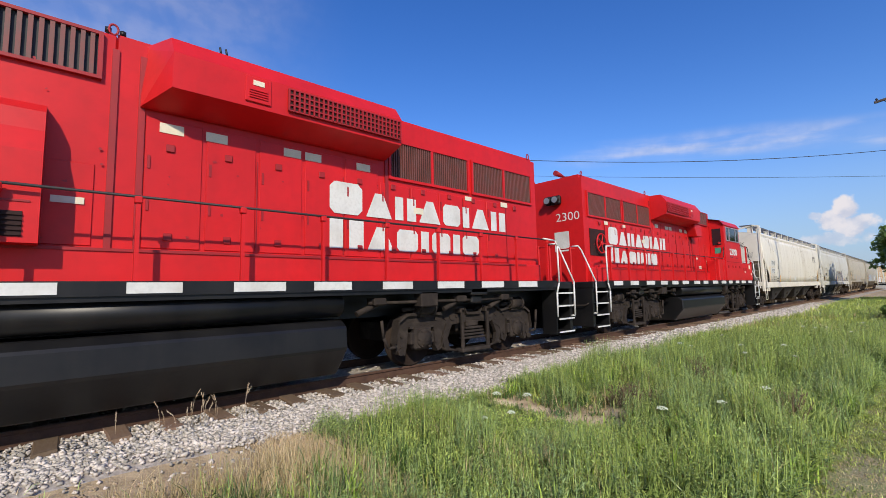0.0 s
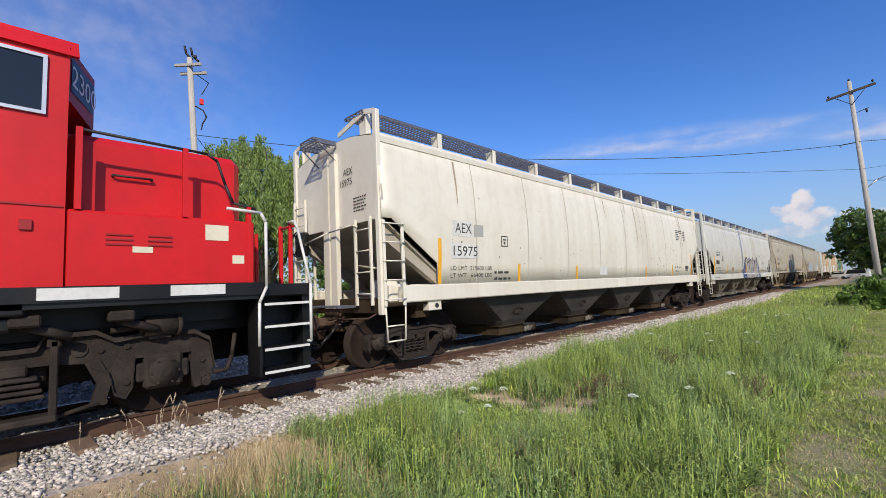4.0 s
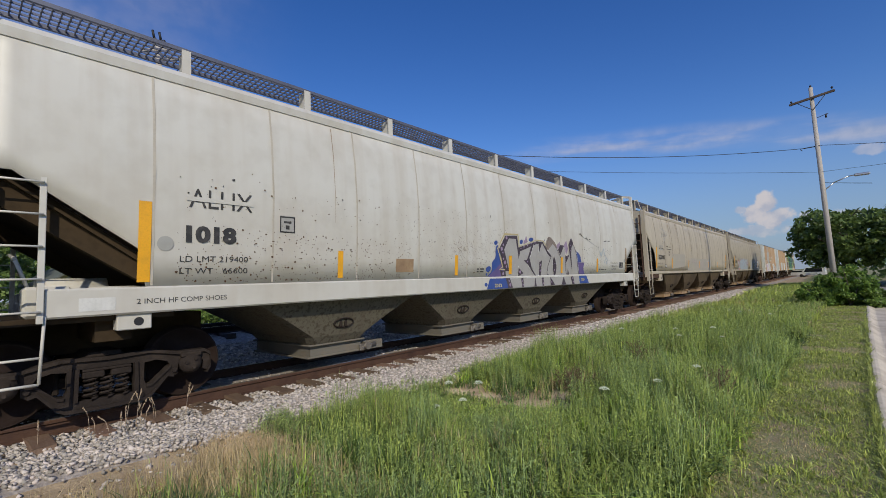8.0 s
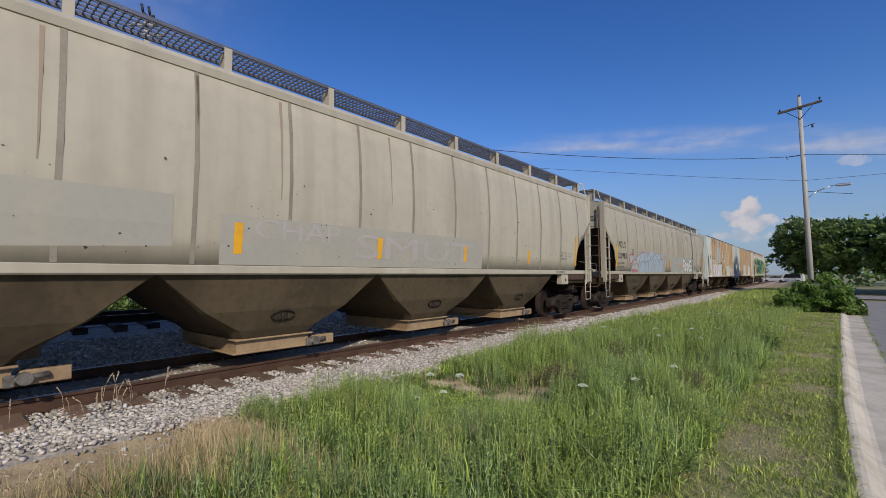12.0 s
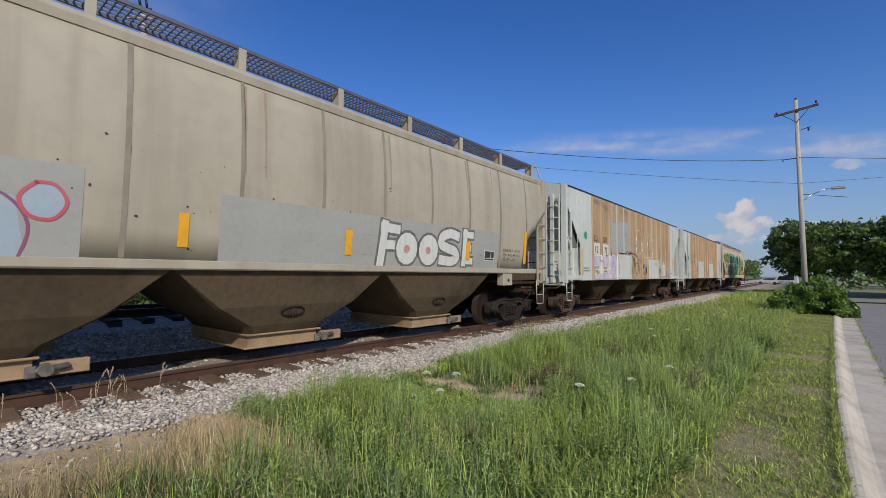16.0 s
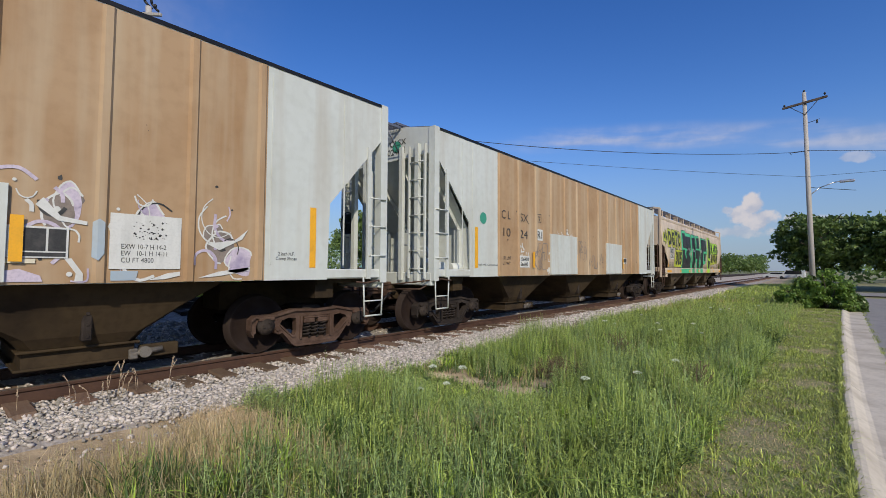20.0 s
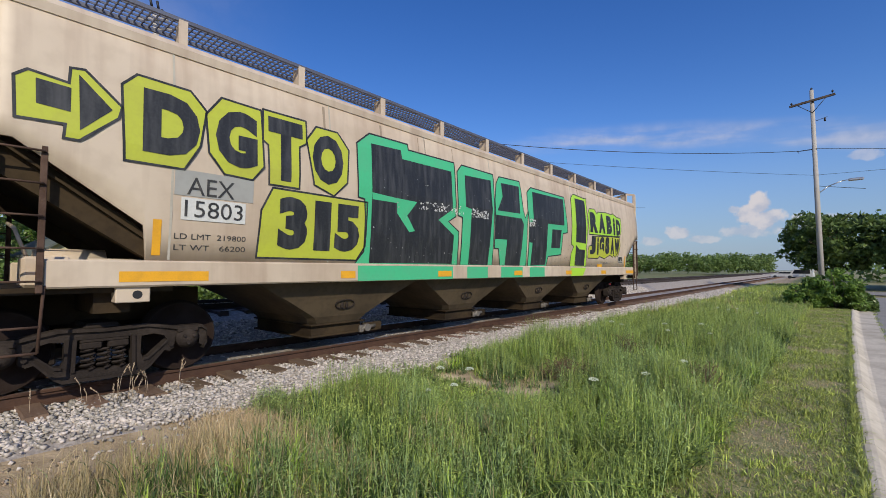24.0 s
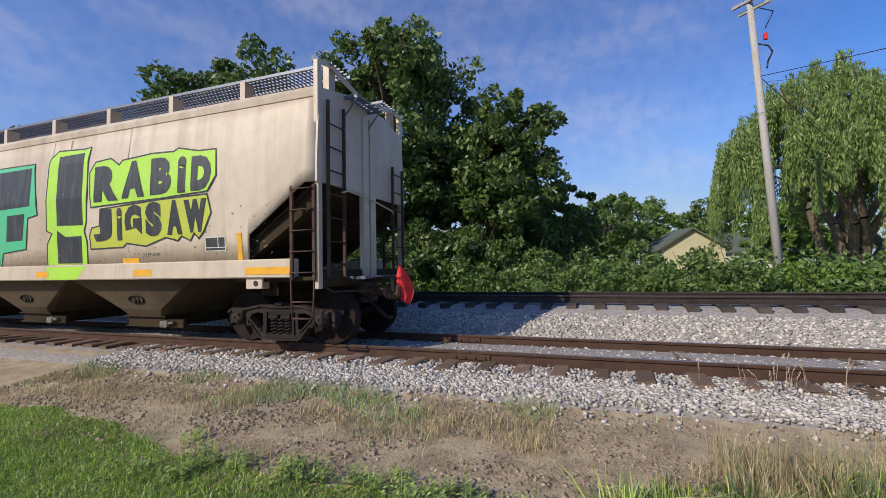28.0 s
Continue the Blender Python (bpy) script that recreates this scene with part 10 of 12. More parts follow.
def leafy(name, x, y, h, k, leaf, mat, label, low=0.15, stem=0.004, slim=1.0):
    """Upright weeds: a thin stem each with k leaves, larger below."""
    n = len(x)
    z0 = height(x, y)
    t = np.linspace(low, 1, k)[None] + RNG.uniform(-0.04, 0.04, (n, k))
    a = RNG.uniform(0, 6.28, (n, 1)) + np.arange(k)[None] * 2.4 + RNG.uniform(-0.4, 0.4, (n, k))
    L = leaf * RNG.uniform(0.6, 1.25, (n, k)) * (1.25 - 0.75 * t)
    lx, ly = RNG.normal(0, 0.13, (2, n, 1))
    bx, by = lx * h[:, None], ly * h[:, None]
    C = np.stack([x[:, None] + bx * t * t, y[:, None] + by * t * t, z0[:, None] + h[:, None] * t], -1)
    up = RNG.uniform(-0.25, 0.55, (n, k)) + 0.5 * t
    D = np.stack([np.cos(a) * L, np.sin(a) * L, L * up], -1)
    w = RNG.uniform(0.16, 0.3, (n, k)) * L * slim
    S = np.stack([-np.sin(a) * w, np.cos(a) * w, 0.2 * w], -1)
    V = np.stack([C, C + D * 0.45 + S, C + D - [0, 0, 0.12] * L[..., None], C + D * 0.45 - S], 2).reshape(-1, 4, 3)
    B = np.stack([x, y, z0 - 0.02], -1)
    T = np.stack([x + bx[:, 0], y + by[:, 0], z0 + h], -1)
    f = RNG.uniform(0, 6.28, n)
    W = np.stack([np.cos(f) * stem, np.sin(f) * stem, 0 * f], -1)
    V = np.concatenate([V, np.stack([B - W, B + W, T + W * 0.4, T - W * 0.4], 1)]).reshape(-1, 3)
    tagged(new(name, raw_mesh(name, V, np.arange(len(V)).reshape(-1, 4), mat)), label, "weeds", kind="stuff")


def worn(x, y):
    """The bare sandy path from the lawn to the track, ragged at its edges."""
    ax, ay, bx, by = -3.5, -1.25, -5.1, 0.75
    t = np.clip(((x - ax) * (bx - ax) + (y - ay) * (by - ay)) / ((bx - ax) ** 2 + (by - ay) ** 2), 0, 1)
    d = np.hypot(x - ax - t * (bx - ax), y - ay - t * (by - ay))
    return d < 0.4 + 0.1 * RNG.normal(0, 1, len(x))


def drying(x, y):
    """Share of the green that stays where the weeds dry out beside the straw."""
    return np.where((y < 2.5) & (x < -1.9), np.clip(0.1 + (x + 4.1) * 0.4, 0.06, 1.0), 1.0)


def growth(x, y):
    """How tall the weeds stand: uneven drifts, low round the bare spots and by the stone."""
    g = 1.0 + 0.6 * patchy(x, y, 0.8) + 1.25 * patchy(x, y, 2.4, 5.0)
    near_bare = np.minimum(np.hypot((x + 3.1) / 1.1, (y - 4.9) / 1.1), np.hypot((x + 4.25) / 1.0, (y - 4.9) / 1.0))
    g = g * np.clip(near_bare * 0.75, 0.2, 1.0)
    return (g * np.clip((x + 5.6) / 0.9, 0.35, 1.0)).clip(0.25, 2.0)


def tussocks(name, x, y, h, per, spread, w, mat, label, arch=0.95):
    """Grass tufts: per blades from each base, arching outwards in four steps to a fine tip."""
    n = len(x) * per
    f, q = RNG.uniform(0, 6.28, n), np.abs(RNG.normal(0, 1, n))
    bx, by = np.repeat(x, per) + np.cos(f) * q * spread, np.repeat(y, per) + np.sin(f) * q * spread
    hh = np.repeat(h, per) * RNG.uniform(0.45, 1.15, n)
    a = f + RNG.normal(0, 0.8, n)
    out_ = hh * np.abs(RNG.normal(0.12, arch * 0.55, n)) * (0.5 + 0.5 * q.clip(0, 1.5))
    fall = (out_ / np.maximum(hh, 0.01)).clip(0, 1) * 0.45
    ww = w * RNG.uniform(0.6, 1.3, n)
    t = a + np.pi / 2 + RNG.normal(0, 0.5, n)
    z0 = height(bx, by) - 0.015
    rows = []
    for u, k in ((0.0, 0.7), (0.38, 1.0), (0.72, 0.75)):
        c = np.stack([bx + np.cos(a) * out_ * u * u, by + np.sin(a) * out_ * u * u, z0 + hh * (u - fall * u ** 3)], -1)
        o = np.stack([np.cos(t) * ww * k / 2, np.sin(t) * ww * k / 2, 0 * ww], -1)
        rows += [c - o, c + o]
    rows.append(np.stack([bx + np.cos(a) * out_, by + np.sin(a) * out_, z0 + hh * (1 - fall)], -1))
    V = np.stack(rows, 1)
    F = np.array([(0, 1, 3), (0, 3, 2), (2, 3, 5), (2, 5, 4), (4, 5, 6)])[None] + (np.arange(n) * 7)[:, None, None]
    tagged(new(name, raw_mesh(name, V.reshape(-1, 3), F.reshape(-1, 3), mat)), label, "grass", kind="stuff")


def stand(n, y0, y1, seed, lo=-1.0, power=1.0, scale=0.7):
    """Tuft places in the weeds where a drift of that kind grows."""
    x, y = meadow(n, y0, y1, power)
    ok = (patchy(x, y, scale, seed) > lo) & ~bare(x, y) & ~worn(x, y) & (RNG.uniform(0, 1, n) < drying(x, y))
    return x[ok], y[ok]


def build_meadow():
    x, y = stand(3000, -0.4, 8, 2.0, 0.0, 1.4, 2.4)
    tussocks("meadow_grass", x, y, 0.25 * growth(x, y), 9, 0.05, 0.0095, BLADE, "knee-high green roadside grass in tufts", 1.7)
    # low dark layer: shade between the plants is put into its colour
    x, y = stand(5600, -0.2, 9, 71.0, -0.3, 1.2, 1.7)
    tussocks("deep_green_grass", x, y, 0.2 * growth(x, y), 8, 0.055, 0.012, BLADE_SHADE, "low grass under the taller weeds, darkened to stand for shade", 1.5)
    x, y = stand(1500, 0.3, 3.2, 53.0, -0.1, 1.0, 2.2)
    tussocks("dark_grass_clumps", x, y, 0.3 * growth(x, y).clip(0.5, 1.4), 12, 0.05, 0.01, BLADE_SHADE, "grass clumps near the path, darkened to stand for shade", 1.2)
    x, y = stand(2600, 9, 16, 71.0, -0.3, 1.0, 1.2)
    tussocks("deep_green_grass_middle", x, y, 0.24 * growth(x, y), 8, 0.08, 0.018, BLADE_SHADE, "low grass farther along, darkened to stand for shade", 1.5)
    x, y = stand(1300, 0.3, 9, 83.0, 0.1, 1.0, 0.9)
    tussocks("dry_tufts", x, y, 0.34 * growth(x, y).clip(0.4, 1.3), 7, 0.04, 0.006, BLADE_DRY, "dry tan grass tufts among the green", 1.0)
    x, y = stand(2600, 0.5, 9, 31.0, 0.06, 1.2, 1.1)
    tussocks("blue_green_grass", x, y, 0.28 * growth(x, y).clip(0.3, 1.4), 9, 0.04, 0.008, BLADE_BLUE, "tall blue-green grass among the weeds", 0.8)
    x, y = stand(1300, 0.8, 10, 47.0, 0.1, 1.2, 0.9)
    tussocks("fresh_grass", x, y, 0.3 * growth(x, y).clip(0.4, 1.3), 13, 0.055, 0.013, BLADE_LIME, "broad fresh green grass in thick tufts", 1.6)
    x, y = stand(1300, 8, 15, 2.0, -0.02, 1.0, 2.0)
    tussocks("meadow_grass_middle", x, y, 0.26 * growth(x, y), 10, 0.06, 0.012, BLADE, "knee-high green roadside grass beyond the bare spots", 1.7)
    x, y = stand(700, 9, 15, 31.0, 0.02)
    tussocks("blue_green_grass_middle", x, y, 0.27 * growth(x, y).clip(0.3, 1.4), 9, 0.06, 0.011, BLADE_BLUE, "tall blue-green grass farther along", 0.8)
    x, y = stand(2600, 15, 34, 2.0, -0.5, 1.2, 0.5)
    tussocks("meadow_grass_ahead", x, y, RNG.uniform(0.12, 0.36, len(x)), 11, 0.1, 0.016, BLADE, "knee-high green roadside grass farther along")
    x, y = stand(2400, 30, 62, 2.0, -0.5, 1.0, 0.3)
    tussocks("meadow_grass_far", x, y, RNG.uniform(0.15, 0.4, len(x)), 9, 0.18, 0.035, BLADE, "rough green grass far along the track")
    x, y = stand(900, 13, 40, 61.0, 0.12, 1.0, 0.35)
    tussocks("dry_tufts_ahead", x, y, RNG.uniform(0.2, 0.4, len(x)), 7, 0.09, 0.02, BLADE_DRY, "dry tan grass tufts farther along")
    # leafy weeds, in drifts of several kinds
    x, y = tufted(62000, 0.9, 16, 16, 0.09)
    p = patchy(x, y, 0.6, 4.0)
    ok = (p > -0.25) & ~bare(x, y) & ~worn(x, y) & (RNG.uniform(0, 1, len(x)) < drying(x, y) * (0.8 + p) * np.clip((y - 1.4) / 3.4, 0.12, 1.0))
    x, y = x[ok], y[ok]
    leafy("broadleaf_weeds", x, y, RNG.uniform(0.12, 0.4, len(x)) * growth(x, y), 12, 0.043, BLADE_DARK, "leafy green weeds among the grass", slim=1.0)
    x, y = tufted(5600, 0.2, 12, 8, 0.07)
    p = patchy(x, y, 0.7, 14.0)
    ok = (p > -0.08) & ~bare(x, y) & (drying(x, y) > 0.5)
    x, y = x[ok], y[ok]
    leafy("tall_weeds", x, y, RNG.uniform(0.26, 0.56, len(x)) * growth(x, y).clip(0.3, 1.25), 20, 0.055, BLADE_GREY, "tall thin grey-green weeds among the grass", 0.1, 0.003, 0.42)
    x, y = meadow(10000, 13, 55, 1.3)
    ok = (patchy(x, y, 0.3, 6.0) > -0.1) & ~bare(x, y)
    x, y = x[ok], y[ok]
    leafy("weeds_ahead", x, y, RNG.uniform(0.15, 0.45, len(x)), 16, 0.07, BLADE_DARK, "leafy green weeds farther along", 0.2, 0.006)
    x, y = meadow(4200, 0.5, 14)
    ok = patchy(x, y, 1.0, 19.0) > 0.12
    blades("dry_stems", x[ok], y[ok], RNG.uniform(0.25, 0.55, ok.sum()) * growth(x[ok], y[ok]).clip(0.3, 1.3), RNG.uniform(0.003, 0.006, ok.sum()), BLADE_DRY, "dry pale stems among the green weeds", 0.5)
    n = 160
    x, y = RNG.normal(-5.1, 0.16, n), RNG.normal(2.75, 0.13, n)
    leafy("wormwood_clump", x, y, RNG.uniform(0.12, 0.3, n), 16, 0.06, BLADE_BLUE, "blue-green leafy weed at the edge of the stone", 0.1, 0.003, 0.5)
    # broad arching grass in clumps beside the mown strip
    n = 300
    y = 2.2 + 9 * RNG.uniform(0, 1, n)
    x = meadow_edge(y)[1] - np.abs(RNG.normal(0.1, 0.55, n))
    x, y = np.repeat(x, 22) + RNG.normal(0, 0.06, n * 22), np.repeat(y, 22) + RNG.normal(0, 0.06, n * 22)
    blades("arching_grass", x, y, RNG.uniform(0.16, 0.4, n * 22), RNG.uniform(0.008, 0.015, n * 22), BLADE_DARK, "broad arching green grass beside the mown strip", 0.9)
    # brown weeds and litter on and round the bare spots, dry stalks where the green thins out
    n = 1100
    x, y = RNG.normal(-3.35, 0.75, n), RNG.normal(5.85, 0.45, n)
    blades("brown_stalks", x, y, RNG.uniform(0.02, 0.14, n), RNG.uniform(0.003, 0.008, n), LITTER, "thin brown weeds on the bare sandy spots", 0.8)
    n = 7000
    x, y = RNG.uniform(-4.6, -1.9, n), RNG.uniform(0.4, 2.4, n)
    ok = RNG.uniform(0, 1, n) < np.clip((-1.8 - x) * 0.45, 0.05, 0.8)
    blades("dry_stalks", x[ok], y[ok], RNG.uniform(0.18, 0.42, ok.sum()), RNG.uniform(0.003, 0.007, ok.sum()), BLADE_DRY, "tall dry stalks among the green weeds", 0.4)
    # straw by the stones
    m = 17000
    a, q = RNG.uniform(0, 6.28, m), np.sqrt(RNG.uniform(0, 1, m))
    x, y = -4.72 + 0.72 * q * np.cos(a) + RNG.normal(0, 0.06, m), 2.22 + 0.42 * q * np.sin(a) + RNG.normal(0, 0.07, m)
    blades("straw_mat", x, y, RNG.uniform(0.03, 0.12, m), RNG.uniform(0.004, 0.009, m), STRAW, "flattened pale straw at the edge of the stone", 1.0)
    m = 26000
    y = RNG.uniform(-9, 2.2, m)
    c = np.interp(y, [-9, -6, -3, 0, 1.5, 3.4], [-4.7, -4.9, -4.85, -4.3, -3.8, -4.1])
    x = c + RNG.normal(0, 0.42, m)
    p = patchy(x, y, 1.1, 9.0)
    ok = (p > np.where(y < -5, 0.02, -0.14)) & (x < -2.6) & (x > -5.55) & ~worn(x, y)
    x, y = x[ok], y[ok]
    blades("dry_grass", x, y, RNG.uniform(0.05, 0.22, len(x)) * (0.7 + 0.8 * patchy(x, y, 2.5, 15.0).clip(-0.6, 0.6)), RNG.uniform(0.004, 0.008, len(x)), BLADE_DRY, "dry straw-coloured grass at the edge of the stone", 0.85)
    m = 12000
    y = RNG.uniform(-9, 3.2, m)
    x = np.interp(y, [-9, -5, -4, -1, 0, 2, 3.2], [-5.0, -5.0, -5.05, -5.0, -4.3, -3.8, -4.3]) + RNG.normal(0, 0.4, m)
    ok = (patchy(x, y, 0.8, 2.0) > np.where((y < -1) & (y > -4.6), 0.0, 0.1)) & (x > -5.5) & ~worn(x, y)
    blades("mixed_grass", x[ok], y[ok], RNG.uniform(0.05, 0.2, ok.sum()), RNG.uniform(0.005, 0.01, ok.sum()), BLADE_GREY, "green tufts in the dry grass", 0.8)
    # dead litter on the bare soil
    m = 26000
    x, y = RNG.uniform(-5.3, -2.9, m), RNG.uniform(-9, 0.2, m)
    ok = patchy(x, y, 1.6, 31.0) > -0.12
    blades("grass_litter", x[ok], y[ok], RNG.uniform(0.02, 0.07, ok.sum()), RNG.uniform(0.005, 0.014, ok.sum()), LITTER, "dead brown grass lying on the bare soil", 1.6)
    m = 8000
    x, y = RNG.uniform(-5.3, -2.9, m), RNG.uniform(-9, 0.4, m)
    ok = patchy(x, y, 2.2, 37.0) > 0.05
    blades("dark_litter", x[ok], y[ok], RNG.uniform(0.02, 0.06, ok.sum()), RNG.uniform(0.005, 0.012, ok.sum()), BROWNWEED, "dark dead stems lying on the bare soil", 1.6)
    # low leafy weeds in clumps along the edge of the lawn
    n = 34
    y = RNG.uniform(-4.4, 0.0, n)
    x = np.interp(y, [-4.5, -3.5, -2.2, -1.0, 0.0], [-3.28, -3.2, -3.1, -3.25, -3.1]) + RNG.normal(0, 0.16, n)
    x, y = np.repeat(x, 14) + RNG.normal(0, 0.07, n * 14), np.repeat(y, 14) + RNG.normal(0, 0.07, n * 14)
    leafy("edge_weeds", x, y, RNG.uniform(0.04, 0.16, n * 14), 9, 0.05, BLADE_DARK, "low leafy weeds along the edge of the lawn")
    # mown strip: short blades lying all ways, coarser tufts, tan clippings where it dries
    m = 170000
    y = -0.6 + 27.1 * RNG.uniform(0, 1, m) ** 1.6
    r = kerb_line(y)
    l = meadow_edge(y)[1] - 0.15
    x = l + (r - l + 0.02) * RNG.uniform(0, 1, m)
    p = patchy(x, y, 1.1, 3.0) + 0.5 * patchy(x, y, 4.0, 8.0)
    dry = np.hypot((x + 0.62) / 0.42, (y - 4.4) / 0.55) < 1 + 0.4 * RNG.normal(0, 1, m)
    green = (p > RNG.normal(-0.2, 0.2, m)) & ~(dry & (RNG.uniform(0, 1, m) < 0.45))
    blades("mown_strip", x[green], y[green], RNG.uniform(0.02, 0.075, green.sum()), RNG.uniform(0.006, 0.013, green.sum()), LAWN_BLADE, "short mown grass beside the kerb", 1.1)
    ok = ~green & (RNG.uniform(0, 1, m) < 0.75)
    blades("mown_litter", x[ok], y[ok], RNG.uniform(0.02, 0.055, ok.sum()), RNG.uniform(0.005, 0.011, ok.sum()), BLADE_DRY, "dry clippings on the mown strip", 1.3)
    ok = (RNG.uniform(0, 1, m) < 0.012) & (p > -0.1)
    tussocks("mown_tufts", x[ok], y[ok], RNG.uniform(0.05, 0.13, ok.sum()), 9, 0.035, 0.009, BLADE, "coarser green tufts in the mown strip", 1.5)
    n = 7000
    y = -2 + 22 * RNG.uniform(0, 1, n) ** 1.3
    x = kerb_line(y) + np.abs(RNG.normal(0, 0.045, n)) * (0.4 + patchy(y, y * 0, 1.5, 9.0).clip(-0.35, 1)) - 0.03
    blades("kerb_fringe", x, y, RNG.uniform(0.04, 0.11, n), RNG.uniform(0.006, 0.012, n), LAWN_BLADE, "grass creeping over the edge of the kerb", 0.9, z=np.full(n, -0.335))
    n = 2600
    y = 7 + 31 * RNG.uniform(0, 1, n) ** 1.2
    ok = patchy(y * 0.9, y * 0, 1.0, 3.0) > -0.12
    y = y[ok]
    blades("joint_weeds", kerb_line(y) + 0.7 + RNG.normal(0, 0.035, len(y)), y, RNG.uniform(0.02, 0.09, len(y)), RNG.uniform(0.008, 0.016, len(y)), LAWN_BLADE, "small weeds in the joint between gutter and asphalt", 0.9, z=np.full(len(y), -0.45))
    m = 190000
    x, y = RNG.uniform(-4.6, 0.1, m), RNG.uniform(-10, 0.2, m) + RNG.normal(0, 0.35, m)
    x[:110000], y[:110000] = RNG.uniform(-4.2, -1.4, 110000), RNG.uniform(-8.5, 0.2, 110000) + RNG.normal(0, 0.35, 110000)
    ok = x > np.interp(y, [-10, -7.6, -6.2, -4.5, -3.5, -2.2, -1.6, -0.5, 0.4], [-3.7, -3.63, -3.62, -3.3, -3.18, -3.05, -3.2, -3.2, -2.4]) + 0.22 * patchy(x, y, 1.2, 6.0)
    blades("lawn_grass", x[ok], y[ok], RNG.uniform(0.025, 0.08, ok.sum()), RNG.uniform(0.006, 0.013, ok.sum()), LAWN_GREEN, "short green lawn", 0.9)


build_meadow()
clods = np.stack([RNG.uniform(-5.3, -3.1, 5000), RNG.uniform(-9, 1.0, 5000), np.zeros(5000)], -1)
clods[:, 2] = height(clods[:, 0], clods[:, 1]) + 0.002
stones("soil_clods", clods[patchy(clods[:, 0], clods[:, 1], 1.3, 22.0) > -0.1], 0.018, GROUND_CLOD, "small clods and pebbles on the bare soil")
x, y = RNG.uniform(-22, -14.6, 9000), RNG.uniform(-14, 34, 9000)
ok = patchy(x, y, 0.5, 12.0) > -0.25
blades("verge_grass", x[ok], y[ok], RNG.uniform(0.3, 0.8, ok.sum()), RNG.uniform(0.02, 0.045, ok.sum()), BLADE, "tall grass behind the main track", 0.4)
ok = (patchy(x, y, 0.4, 40.0) > 0.12) & (y > 4)
blades("verge_straw", x[ok], y[ok], RNG.uniform(0.5, 1.0, ok.sum()), RNG.uniform(0.02, 0.04, ok.sum()), BLADE_DRY, "tall dry grass behind the main track", 0.35)


def umbel(name, x, y, h, r, rnd):
    """A white flat-topped wild flower."""
    bm = bmesh.new()
    z0 = float(height(x, y))
    top = Vector((x + rnd.uniform(-0.05, 0.05), y + rnd.uniform(-0.05, 0.05), z0 + h))
    tube(bm, (x, y, z0), top - Vector((0, 0, 0.04)), 0.004, 4, mi=1)
    for i in range(24):
        a, q = i * 2.4, r * math.sqrt((i + 0.5) / 24)
        c = top + Vector((math.cos(a) * q, math.sin(a) * q, -q * q / r * 0.45 + rnd.uniform(-0.004, 0.004)))
        k = r * 0.25
        ring = [bm.verts.new(c + Vector((k * math.cos(b + a), k * math.sin(b + a), 0))) for b in (0, 1.26, 2.5, 3.77, 5.0)]
        tip = bm.verts.new(c + Vector((0, 0, k * 0.8)))
        for b in range(5):
            bm.faces.new((ring[b], ring[(b + 1) % 5], tip))
        tube(bm, top - Vector((0, 0, 0.04)), c, 0.0015, 3, mi=1, caps=False)
    ob = part(name, fix(bm), [FLOWER, BLADE_DARK])
    return tagged(ob, "white flat-topped wild carrot bloom on a thin stem", "wild flower", "wild flowers in the weeds")


